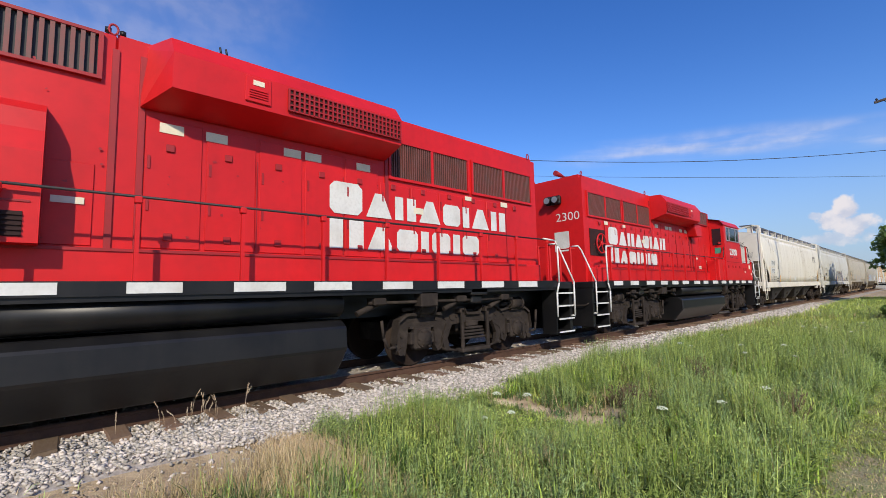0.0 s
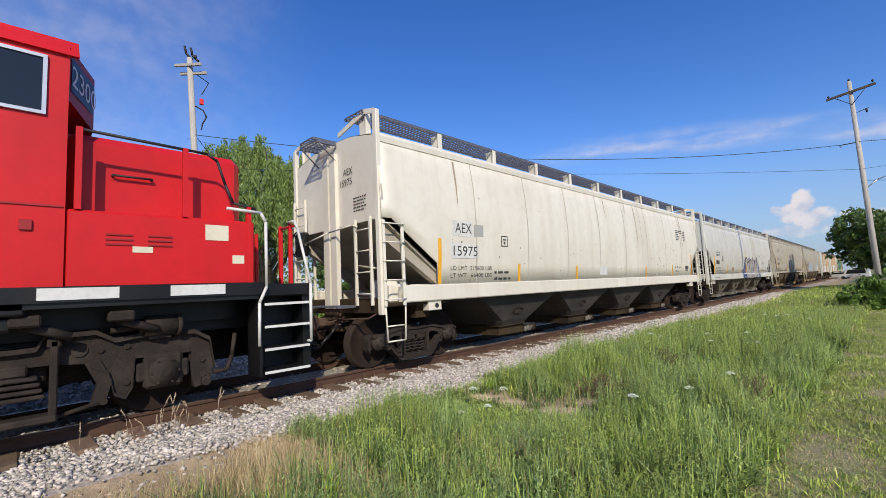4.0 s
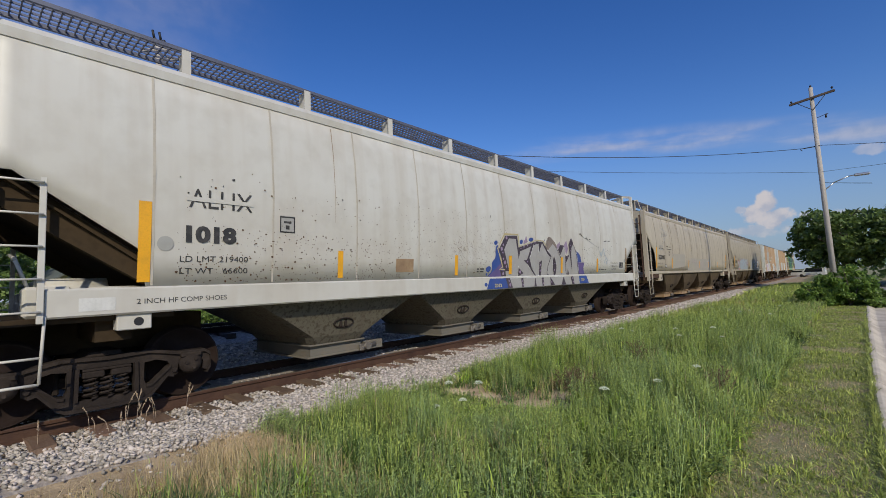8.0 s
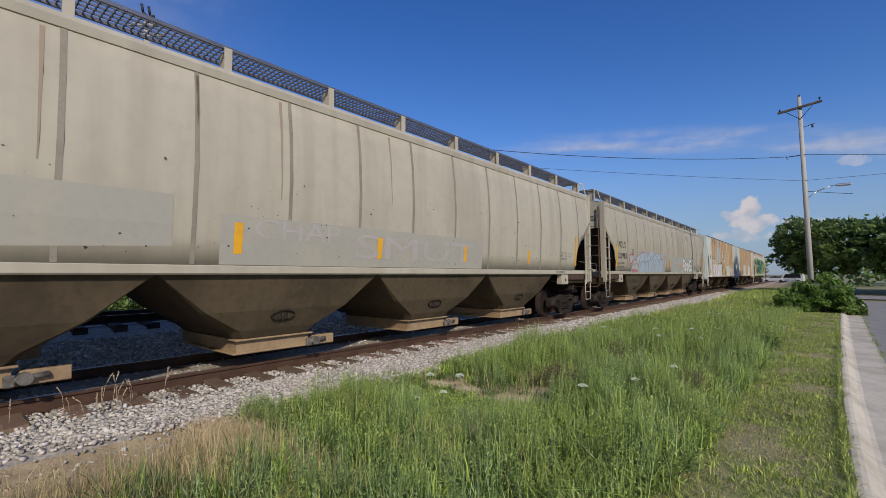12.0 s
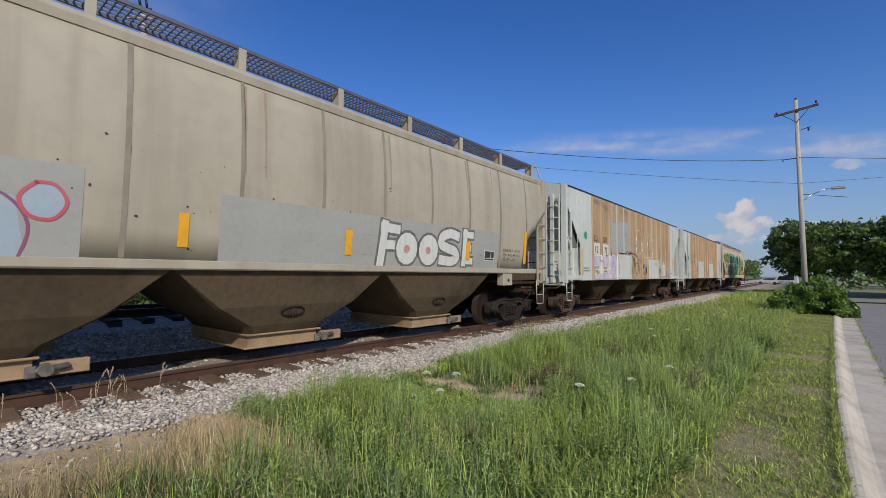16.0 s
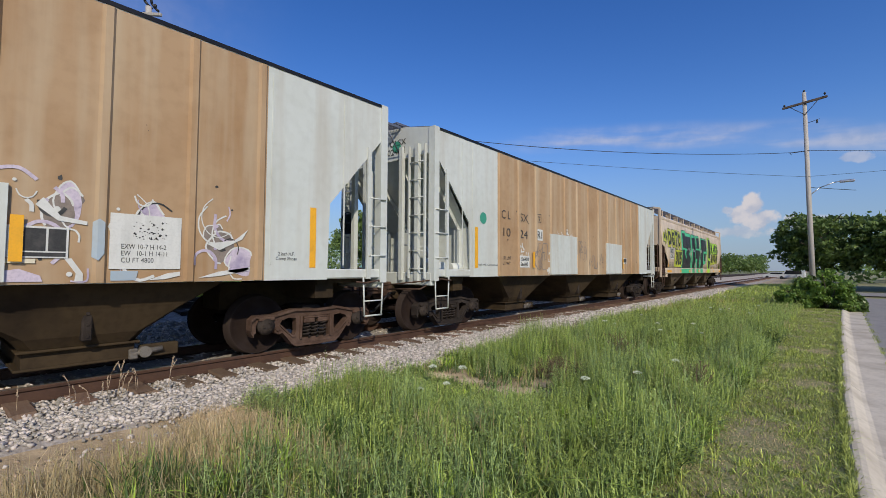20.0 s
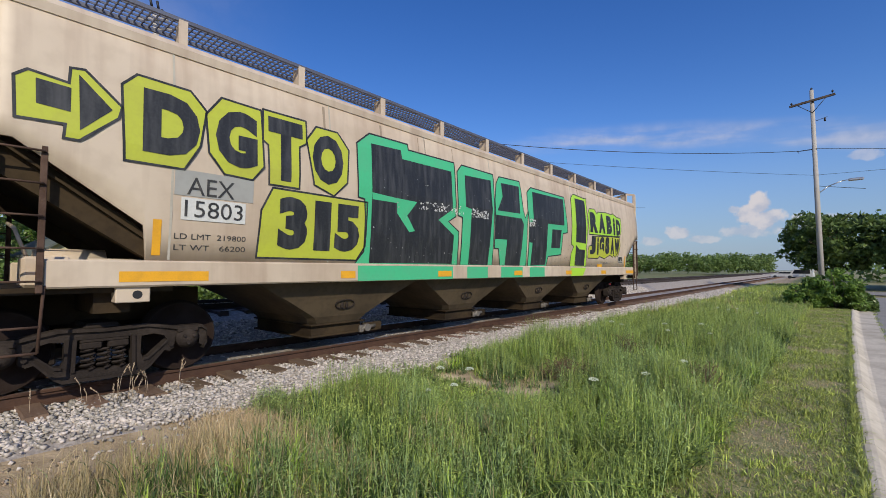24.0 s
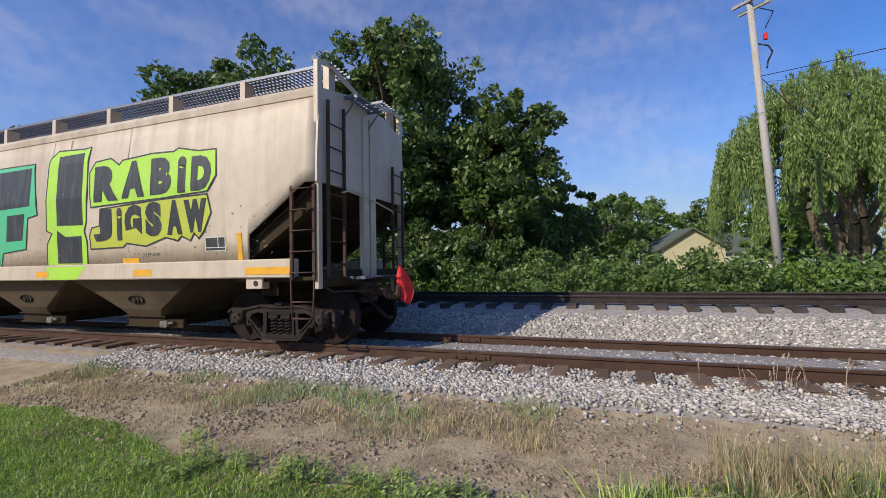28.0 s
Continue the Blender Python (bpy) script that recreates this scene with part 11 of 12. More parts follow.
def build_flowers():
    rnd = random.Random(11)
    spots = [(-2.06, 5.17, 0.38, 0.055), (-1.7, 5.93, 0.38, 0.05), (-1.65, 7.34, 0.38, 0.06), (-3.81, 5.02, 0.36, 0.06), (-4.25, 4.79, 0.36, 0.06), (-3.33, 4.06, 0.36, 0.045),
             (-3.48, 3.72, 0.36, 0.035), (-2.22, 11.9, 0.4, 0.06), (-2.92, 11.7, 0.4, 0.06)]
    for _ in range(16):
        y = 9 + 20 * rnd.random() ** 1.3
        l, r = meadow_edge(np.array([y]))
        x = l[0] + (r[0] - l[0]) * rnd.uniform(0.1, 0.95)
        spots.append((x, y, rnd.uniform(0.38, 0.58), rnd.uniform(0.035, 0.06)))
    for x, y, h, r in spots:
        umbel("wild_carrot", x, y, h, r, rnd)
    # pale seed heads by the rail
    for i in range(17):
        bm = bmesh.new()
        x, y = -6.28 + rnd.uniform(-0.08, 0.1), 1.55 + rnd.gauss(0, 0.3)
        if i > 13:
            y = rnd.uniform(0.9, 2.9)
        h = rnd.uniform(0.18, 0.42)
        lx, ly = rnd.uniform(-0.1, 0.1), rnd.uniform(-0.12, 0.12)
        p0, p1, p2 = Vector((x, y, -0.2)), Vector((x + lx * 0.4, y + ly * 0.4, -0.18 + h * 0.7)), Vector((x + lx, y + ly, -0.18 + h))
        pipe(bm, [p0, p1, p2], 0.0022, 4)
        d = (p2 - p1).normalized()
        for k in range(9):
            c = p2 - d * (0.012 * k) + Vector((rnd.uniform(-0.008, 0.008), rnd.uniform(-0.008, 0.008), 0))
            tube(bm, c, c + d * 0.02 + Vector((rnd.uniform(-0.006, 0.006), rnd.uniform(-0.006, 0.006), 0)), 0.005, 4, 0.001)
        tagged(part("dry_seed_grass", fix(bm), SEED), "dry pale grass stalk with a seed head beside the rail", "grass stalk", "dry stalks by the rail")
    # two dark dead weeds and a leafy plant at the stones
    for x, y, h, n in ((-2.92, 6.1, 0.34, 90), (-2.77, 8.3, 0.5, 110), (-3.2, 6.25, 0.24, 60), (-2.65, 6.35, 0.26, 60), (-1.2, 6.65, 0.4, 80), (-3.3, 7.0, 0.2, 40), (-2.6, 8.6, 0.36, 60), (-5.1, 11.8, 0.2, 50), (-4.9, 12.1, 0.18, 40)):
        bm = bmesh.new()
        z0 = float(height(x, y))
        for i in range(n):
            a, q, r = rnd.uniform(0, 6.28), rnd.uniform(0.02, 0.1), rnd.uniform(0.0, 0.13)
            b = Vector((x + r * math.cos(a), y + r * math.sin(a), z0 + h * rnd.uniform(0.05, 0.9)))
            e = b + Vector((q * math.cos(a + 0.5), q * math.sin(a + 0.5), rnd.uniform(0.02, 0.13)))
            tube(bm, b, e, 0.002, 3, 0.003, caps=False)
            for w in range(3):
                tube(bm, e, e + Vector((rnd.uniform(-0.03, 0.03), rnd.uniform(-0.03, 0.03), rnd.uniform(-0.01, 0.04))), 0.006, 3, 0.001, caps=False)
        tube(bm, (x, y, z0), (x, y, z0 + h), 0.01, 5, 0.004)
        tagged(part("dead_weed", fix(bm), BROWNWEED), "dark brown dead weed standing in the grass", "weed", "dead weeds")


build_flowers()


# ---- trees and bushes ----
def leaf_cloud(name, centres, radii, per, size, mat, parent=None, droop=0.0, label="", slim=0.5):
    """Leaves as small folded quads in clumps."""
    centres, radii = np.asarray(centres), np.asarray(radii)
    n = len(centres)
    d = RNG.normal(0, 1, (n, per, 3))
    d /= np.linalg.norm(d, axis=-1, keepdims=True)
    C = centres[:, None] + d * radii[:, None, None] * RNG.uniform(0.25, 1.0, (n, per, 1)) ** 0.6 * np.array([1, 1, 0.75])
    C = C.reshape(-1, 3)
    m = len(C)
    u = RNG.normal(0, 1, (m, 3)) + np.array([0, 0, -droop])
    u /= np.linalg.norm(u, axis=-1, keepdims=True)
    v = np.cross(u, RNG.normal(0, 1, (m, 3)))
    v /= np.linalg.norm(v, axis=-1, keepdims=True)
    s = size * RNG.uniform(0.6, 1.3, (m, 1))
    V = np.stack([C - u * s, C + v * s * slim, C + u * s, C - v * s * slim], 1)
    me = raw_mesh(name, V.reshape(-1, 3), np.arange(m * 4).reshape(-1, 4), mat)
    return part(name, me, None, parent, label)


def limb_mesh(bm, p0, p1, r0, r1, rnd, segs=4, wob=0.12):
    prev, pr = Vector(p0), r0
    ln = (Vector(p1) - Vector(p0)).length
    for i in range(1, segs + 1):
        t = i / segs
        q = Vector(p0).lerp(Vector(p1), t)
        if i < segs:
            q += Vector((rnd.uniform(-1, 1), rnd.uniform(-1, 1), rnd.uniform(-0.5, 0.5))) * ln * wob * 0.4
        r = r0 + (r1 - r0) * t
        tube(bm, prev, q, pr, 8, r, caps=False)
        prev, pr = q, r


def tree(label, x, y, h, rx, mat, seed, base=0.25, clumps=170, per=90, size=0.11, ry=None, z0=None, category="tree", name="tree", clump_r=0.16, group=""):
    rnd = random.Random(seed)
    z0 = float(height(x, y)) if z0 is None else z0
    ry = ry or rx
    root = thing(name, pose(x, y, z0), label, category, group)
    bm = bmesh.new()
    limb_mesh(bm, (0, 0, -0.1), (rnd.uniform(-0.3, 0.3), rnd.uniform(-0.3, 0.3), h * 0.62), h * 0.028, h * 0.010, rnd, 5, 0.06)
    for i in range(11):
        a, t = i * 2.4 + rnd.uniform(-0.4, 0.4), rnd.uniform(0.25, 0.6)
        e = Vector((math.cos(a) * rx * rnd.uniform(0.45, 0.8), math.sin(a) * ry * rnd.uniform(0.45, 0.8), h * min(0.92, t + rnd.uniform(0.12, 0.32))))
        limb_mesh(bm, (0, 0, h * t), e, h * 0.012, h * 0.003, rnd)
    part("trunk", fix(bm), BARK, root, smooth=True)
    cs, rs = [], []
    zc, zr = h * (base + 1) / 2, h * (1 - base) / 2
    while len(cs) < clumps:
        d = Vector((rnd.gauss(0, 1), rnd.gauss(0, 1), rnd.gauss(0, 1))).normalized()
        q = rnd.uniform(0.45, 1.0) ** 0.6
        lump = 1 + 0.4 * noise.noise(d * 1.9 + Vector((seed, 0, 0))) + 0.28 * noise.noise(d * 4.5 + Vector((0, seed, 0)))
        p = Vector((d.x * rx, d.y * ry, d.z * zr * (1.0 if d.z > 0 else 0.85))) * q * lump * 0.86
        cs.append((p.x, p.y, zc + p.z))
        rs.append(rx * clump_r * rnd.uniform(0.6, 1.3))
    leaf_cloud("crown", cs, rs, per, size, mat, root)
    return root


def willow(x, y, h, r):
    rnd = random.Random(21)
    z0 = float(height(x, y))
    root = thing("weeping_willow", pose(x, y, z0), "large weeping willow with long trailing green branches", "tree")
    bm = bmesh.new()
    tips = []
    for i in range(7):
        a = i * 0.9 + rnd.uniform(-0.2, 0.2)
        e = Vector((math.cos(a) * r * rnd.uniform(0.35, 0.7), math.sin(a) * r * rnd.uniform(0.35, 0.7), h * rnd.uniform(0.62, 0.9)))
        limb_mesh(bm, (math.cos(a) * 0.3, math.sin(a) * 0.3, 0), e, 0.32, 0.08, rnd, 5, 0.2)
        tips.append(e)
        for k in range(4):
            b = a + rnd.uniform(-0.8, 0.8)
            e2 = Vector((math.cos(b) * r * rnd.uniform(0.6, 0.98), math.sin(b) * r * rnd.uniform(0.6, 0.98), h * rnd.uniform(0.5, 0.86)))
            limb_mesh(bm, e * 0.7, e2, 0.1, 0.03, rnd, 4, 0.15)
            tips.append(e2)
    part("trunk", fix(bm), BARK, root, smooth=True)
    cs, rs = [], []
    for _ in range(900):
        a, q = rnd.uniform(0, 6.28), math.sqrt(rnd.uniform(0.02, 1))
        lump = 1 + 0.22 * noise.noise((math.cos(a) * 1.6, math.sin(a) * 1.6, 3))
        R = r * q * lump
        bough = noise.noise((math.cos(a) * q * 3.2, math.sin(a) * q * 3.2, 8.0))
        if bough < -0.22 and q > 0.4:
            continue
        ztop = h * (0.96 - 0.4 * q ** 2.0) + rnd.uniform(-0.8, 0.3) + 2.4 * bough
        ln = rnd.uniform(1.2, 3.8) * (0.5 + q)
        n = int(ln / 0.35)
        for k in range(n):
            z = ztop - k * 0.35
            if z < 0.7 + 1.4 * rnd.random():
                break
            cs.append((math.cos(a) * R + 0.05 * k * math.cos(a), math.sin(a) * R + 0.05 * k * math.sin(a), z))
            rs.append(0.26)
    leaf_cloud("crown", cs, rs, 26, 0.15, LEAF_WILLOW, root, 2.6, slim=0.2)
    return root


def bush(label, x, y, rx, ry, h, mat, seed, size=0.09, clumps=60, per=60, z0=None, group="", name="bush"):
    rnd = random.Random(seed)
    z0 = float(height(x, y)) if z0 is None else z0
    root = thing(name, pose(x, y, z0), label, "bush", group)
    bm = bmesh.new()
    for i in range(7):
        a = i * 0.9
        limb_mesh(bm, (0, 0, 0), (math.cos(a) * rx * 0.6, math.sin(a) * ry * 0.6, h * rnd.uniform(0.5, 0.9)), 0.03, 0.008, rnd, 3)
    part("stem", fix(bm), BARK, root)
    cs, rs = [], []
    for _ in range(clumps):
        a, q = rnd.uniform(0, 6.28), math.sqrt(rnd.random())
        top = h * (1 - 0.45 * q * q) * (0.8 + 0.35 * noise.noise((math.cos(a) * q * 2 + seed, math.sin(a) * q * 2, 0)))
        cs.append((math.cos(a) * q * rx, math.sin(a) * q * ry, top * rnd.uniform(0.12, 1)))
        rs.append(min(rx, h) * rnd.uniform(0.15, 0.3))
    leaf_cloud("leaves", cs, rs, per, size, mat, root)
    return root


def build_trees():
    dark = "tall dark green walnut tree behind the tracks"
    tree(dark, -17.5, -17.4, 13.3, 4.7, LEAF_DARK, 1, 0.08, 300, 110, 0.17, clump_r=0.15)
    tree(dark, -21.8, -10.8, 15.7, 4.9, LEAF_DARK, 2, 0.04, 460, 110, 0.17, clump_r=0.15)
    tree(dark, -22.6, -5.3, 11.0, 3.4, LEAF_DARK, 3, 0.03, 290, 100, 0.16, clump_r=0.18)
    tree("dark green tree at the end of the hedge", -26.0, -2.2, 7.0, 2.4, LEAF_DARK, 5, 0.05, 110, 90, 0.15)
    for k, (x, y, h) in enumerate(((-17.6, -14.5, 4.5), (-18.2, -11.5, 4.8), (-18.6, -8.6, 4.6), (-19.6, -6.0, 4.2), (-20.4, -4.0, 3.6))):
        bush("dark undergrowth below the walnut trees", x, y, 2.0, 2.0, h, LEAF_DARK, 400 + k, 0.14, 90, 80, group="undergrowth")
    tree("small distant tree over the train", -16.0, -33.0, 10.5, 3.2, LEAF_DARK, 4, 0.2, 90, 80, 0.2)
    willow(-32.4, 13.6, 13.2, 6.4)
    mid = "rounded green tree among the houses"
    for i, (x, y, h, r, m) in enumerate(((-44, 0.5, 8.2, 3.6, LEAF_MID), (-49, -3, 8.0, 3.6, LEAF_DARK), (-52, 4, 8.8, 4.0, LEAF_LIGHT), (-58, 12, 9.5, 4.2, LEAF_MID), (-54, 20, 9.0, 4.0, LEAF_LIGHT),
                                        (-38, -4.5, 5.2, 2.6, LEAF_LIGHT), (-47, 15, 7.0, 3.2, LEAF_LIGHT))):
        tree(mid, x, y, h, r, m, 30 + i, 0.05, 110, 80, 0.2, group="trees by the houses")
    far = "green tree beyond the tracks"
    for i, (x, y, h, r, m) in enumerate(((-50, 41.5, 11.0, 5.2, LEAF_MID), (-44.5, 45.5, 9.6, 4.0, LEAF_LIGHT), (-58, 36, 8.0, 4.0, LEAF_MID), (-44, 67, 9.0, 3.6, LEAF_MID), (-38, 74, 8.0, 4.6, LEAF_LIGHT), (-62, 62, 6.0, 5.0, LEAF_MID), (-52, 80, 6.5, 5.0, LEAF_MID))):
        tree(far, x, y, h, r, m, 50 + i, 0.05, 110, 80, 0.24, group="trees beyond the tracks")
    maple = "dark full-leaved maple by the street"
    for i, (x, y, h, r) in enumerate(((0.9, 53, 7.6, 4.3), (6.5, 51, 7.6, 4.6), (12.5, 53, 8.4, 5.0), (20, 50, 8.0, 5.0), (9.5, 60, 9.0, 5.2), (27, 56, 8.5, 5))):
        tree(maple, x, y, h, r, LEAF_DARK, 70 + i, 0.1, 150, 90, 0.2, group="maples by the street")
    # hedge behind the main track
    hedge = "dense green shrub in the hedge behind the tracks"
    rnd = random.Random(8)
    y = -14.0
    i = 0
    while y < 10.5:
        x = -19.0 + rnd.uniform(-0.8, 0.8)
        bush(hedge, x, y, 1.9, 1.6, rnd.uniform(2.2, 3.0), rnd.choice((LEAF_MID, LEAF_LIGHT, LEAF_MID)), 100 + i, 0.1, 70, 60, group="hedge shrubs")
        y += rnd.uniform(1.5, 2.1)
        i += 1
    for x, y, r, h, m in ((-24, 20, 2.2, 1.4, LEAF_MID), (-27, 25, 2.4, 1.5, LEAF_LIGHT), (-40, 38, 3, 1.8, LEAF_MID), (-34, 52, 3, 1.9, LEAF_LIGHT), (-36, 60, 3.4, 2.2, LEAF_WILLOW), (-31, 66, 3.2, 2.0, LEAF_WILLOW), (-33, 78, 3.2, 2.3, LEAF_MID)):
        bush("low green scrub beyond the main track", x, y, r, r, h, m, int(200 + y), 0.14, 70, 60, group="scrub beyond the tracks")
    # scrub round the pole by the street
    for x, y, r, h, m in ((0.45, 26.4, 0.95, 2.1, LEAF_LIGHT), (-0.6, 26.2, 0.75, 1.2, LEAF_LIGHT), (1.1, 27.0, 0.7, 1.4, LEAF_MID), (-0.1, 27.4, 0.9, 1.7, LEAF_MID)):
        bush("light green sapling scrub round the pole", x, y, r, r, h, m, int(300 + x * 7), 0.075, 75, 110, group="scrub at the pole")
    # dead tree
    bm = bmesh.new()
    rnd = random.Random(4)
    limb_mesh(bm, (0, 0, 0), (0.3, 0, 5.5), 0.2, 0.05, rnd)
    for k in range(16):
        a = k * 2.4
        limb_mesh(bm, (0.1, 0, 2.5 + 0.15 * k), (math.cos(a) * 2.0, math.sin(a) * 2.0, 6 + rnd.uniform(0, 3.4)), 0.06, 0.01, rnd)
    dt = thing("dead_tree", pose(-42.5, 70, -0.3), "bare grey dead tree", "tree")
    part("trunk", fix(bm), WOODPOLE, dt)
    # the far line of woods
    cs, rs = [], []
    rnd = random.Random(6)
    for _ in range(1500):
        t = rnd.random()
        x, y = -95 + 92 * t + rnd.uniform(-6, 6), 95 + 115 * t + rnd.uniform(-8, 8)
        if x > -13:
            continue
        top = 6.2 + 2.0 * noise.noise((x * 0.09, y * 0.09, 0))
        cs.append((x, y, -0.3 + rnd.uniform(0.3, 1) * top))
        rs.append(1.7)
    for _ in range(500):
        x, y = rnd.uniform(-130, -60), rnd.uniform(-60, 95)
        cs.append((x, y, rnd.uniform(0.5, 8)))
        rs.append(2.4)
    for _ in range(260):
        x, y = rnd.uniform(4, 60), rnd.uniform(75, 110)
        cs.append((x, y, rnd.uniform(0.5, 8)))
        rs.append(2.2)
    ob = leaf_cloud("distant_woods", cs, rs, 34, 0.42, LEAF_MID)
    tagged(ob, "low line of green woods in the distance", "woods", kind="stuff")


build_trees()

# ---- poles, wires, houses and street furniture ----
def wire(name, a, b, sag, r=0.012, label="thin black overhead wire between wooden poles"):
    cu = bpy.data.curves.new(name, "CURVE")
    cu.dimensions, cu.bevel_depth, cu.bevel_resolution = "3D", r, 1
    sp = cu.splines.new("POLY")
    n = 24
    sp.points.add(n)
    for i in range(n + 1):
        t = i / n
        p = Vector(a).lerp(Vector(b), t)
        sp.points[i].co = (p.x, p.y, p.z - sag * 4 * t * (1 - t), 1)
    tmp = bpy.data.objects.new(name, cu)
    me = bpy.data.meshes.new_from_object(tmp)
    bpy.data.objects.remove(tmp)
    me.materials.append(WIRE)
    return tagged(new(name, me), label, "wire", "overhead wires")


def pole_by_street():
    p = thing("utility_pole", pose(0.0, 29.0, -0.36), "weathered grey wooden utility pole with a street light", "utility pole")
    bm = bmesh.new()
    tube(bm, (0.03, 0, -0.2), (-0.07, 0, 10.92), 0.135, 14, 0.085)
    part("pole", fix(bm), WOODPOLE, p)
    bm = bmesh.new()
    b2 = bmesh.new()
    box(b2, -0.92, 0.92, -0.05, 0.05, -0.055, 0.055, 0.01)
    b2.transform(pose(-0.07, -0.14, 10.34, 0, -9.5, 8))
    join(bm, b2)
    part("crossarm", fix(bm), DARK_TIE, p, "dark wooden crossarm")
    for x0, z0 in ((-0.66, 10.22), (0.5, 10.4)):
        bm = bmesh.new()
        tube(bm, (x0, -0.16, z0), (-0.06, -0.1, 9.72), 0.016, 6)
        part("arm_brace", fix(bm), WIRE, p)
    for x, z in ((-0.88, 10.31), (0.73, 10.58), (-0.07, 10.95)):
        bm = bmesh.new()
        lathe(bm, [(0, 0.02), (0.05, 0.03), (0.07, 0.055), (0.1, 0.05), (0.13, 0.03), (0.15, 0.01)], 10)
        bm.transform(pose(x, -0.14 if z < 10.9 else 0, z - 0.04, 0, -90, 0))
        part("insulator", fix(bm), WIRE, p)
    bm = bmesh.new()
    pipe(bm, [(0.0, 0, 5.55), (0.42, -0.02, 5.9), (0.95, -0.05, 6.1), (1.25, -0.05, 6.13)], 0.025, 8)
    part("lamp_bracket", fix(bm), ALU, p)
    bm = bmesh.new()
    box(bm, 1.15, 1.72, -0.13, 0.05, 6.05, 6.18, 0.04)
    part("street_light", fix(bm), ALU, p, "grey cobra-head street light")
    bm = bmesh.new()
    pipe(bm, [(0.05, -0.02, 5.95), (0.7, -0.04, 5.82), (1.2, -0.03, 5.72), (1.75, -0.03, 5.62)], 0.014, 6)
    part("lamp_cable", fix(bm), WIRE, p)
    bm = bmesh.new()
    tube(bm, (0.05, 0, 9.3), (0.5, 0, 9.42), 0.016, 6)
    tube(bm, (0.4, 0, 9.4), (0.4, 0, 9.22), 0.04, 8)
    box(bm, -0.6, -0.1, -0.02, 0.02, 7.84, 7.88)
    pipe(bm, [(-0.6, 0, 7.86), (-0.72, 0, 7.86), (-0.66, 0, 7.74)], 0.016, 6)
    part("side_bracket", fix(bm), WIRE, p)
    return p


def pole_by_hedge():
    p = thing("utility_pole", pose(-19.9, 5.82, -0.3), "leaning pale wooden utility pole with drooping cables", "utility pole")
    bm = bmesh.new()
    tube(bm, (0.1, 0.12, -0.2), (-0.15, -0.42, 12.1), 0.16, 14, 0.11)
    part("pole", fix(bm), WOODPOLE, p)
    for dy in (0.0, 0.22):
        bm = bmesh.new()
        b2 = bmesh.new()
        box(b2, -0.9, 0.9, -0.05, 0.05, -0.06, 0.06, 0.01)
        b2.transform(pose(-0.12, -0.4 + dy - 0.1, 11.75 - dy * 1.4, 0, 14, 18))
        join(bm, b2)
        part("crossarm", fix(bm), WOODPOLE, p)
    for k in range(3):
        bm = bmesh.new()
        lathe(bm, [(0, 0.02), (0.07, 0.06), (0.14, 0.05), (0.17, 0.01)], 10)
        bm.transform(pose(-0.8 + 0.7 * k, -0.4, 12.0 - 0.12 * k, 0, -90, 0))
        part("insulator", fix(bm), WIRE, p)
    for y in (-0.62, -0.38):
        bm = bmesh.new()
        pipe(bm, [(-0.12, y + 0.32, 12.05), (-0.12, y + 0.2, 12.12), (-0.12, y + 0.06, 12.25), (-0.12, y, 12.56)], 0.05, 8)
        part("cable_end", fix(bm), WIRE, p, "black cable end on the pole top")
    bm = bmesh.new()
    pipe(bm, [(-0.1, -0.2, 10.0), (0.1, 0.05, 9.8), (0.2, 0.15, 9.5), (0.1, 0.02, 9.2), (0.2, -0.05, 8.9)], 0.03, 6)
    pipe(bm, [(-0.1, -0.3, 11.5), (0.3, 0.2, 11.0), (0.05, 0.0, 10.5)], 0.018, 6)
    part("cable_loop", fix(bm), WIRE, p)
    bm = bmesh.new()
    box(bm, 0.02, 0.14, -0.08, 0.06, 10.05, 10.3, 0.01)
    part("red_marker", fix(bm), FLAG, p, "small red marker")
    return p


pole_by_street()
pole_by_hedge()
P1, P2 = (-0.6, 28.9, 7.48), (-19.95, 5.3, 6.95)
wire("overhead_wire", P1, (-19.95, 5.5, 8.4), 0.9, 0.014)
wire("overhead_wire", (-0.1, 28.9, 6.15), P2, 0.27, 0.008)
wire("overhead_wire", (0.0, 28.9, 7.5), (31.4, 36.2, 5.9), 0.7)
wire("overhead_wire", (-19.95, 5.6, 8.4), (-30, 16.4, 2.3), 0.15, 0.014)
wire("overhead_wire", (-0.02, 28.9, 6.15), (31.4, 32.6, 7.6), 0.5, 0.008)
wire("overhead_wire", (-20.0, 5.3, 8.2), (-17, 60, 9.5), 1.2, 0.006)


SIDING = material("cream_house_siding", (0.62, 0.56, 0.36), 0.7, spots=(0.5, 0.46, 0.3), scale=2, amount=0.4)
WHITE_SIDING = material("white_house_siding", (0.66, 0.66, 0.62), 0.7, spots=(0.5, 0.5, 0.47), scale=2, amount=0.4)
SHINGLE = material("grey_green_shingle", (0.1, 0.12, 0.1), 0.9, spots=(0.16, 0.17, 0.15), scale=3, amount=0.6, bump=0.4, bump_scale=12)
SALMON = material("salmon_wall", (0.5, 0.2, 0.13), 0.8, spots=(0.42, 0.18, 0.12), scale=1, amount=0.5)
TURQ = material("turquoise_metal", (0.16, 0.45, 0.42), 0.6, spots=(0.3, 0.5, 0.47), scale=1, amount=0.5)
SIGN_BLUE = material("blue_sign", (0.08, 0.2, 0.42), 0.5)
PLASTIC_YELLOW = material("yellow_guard", (0.8, 0.55, 0.05), 0.5)


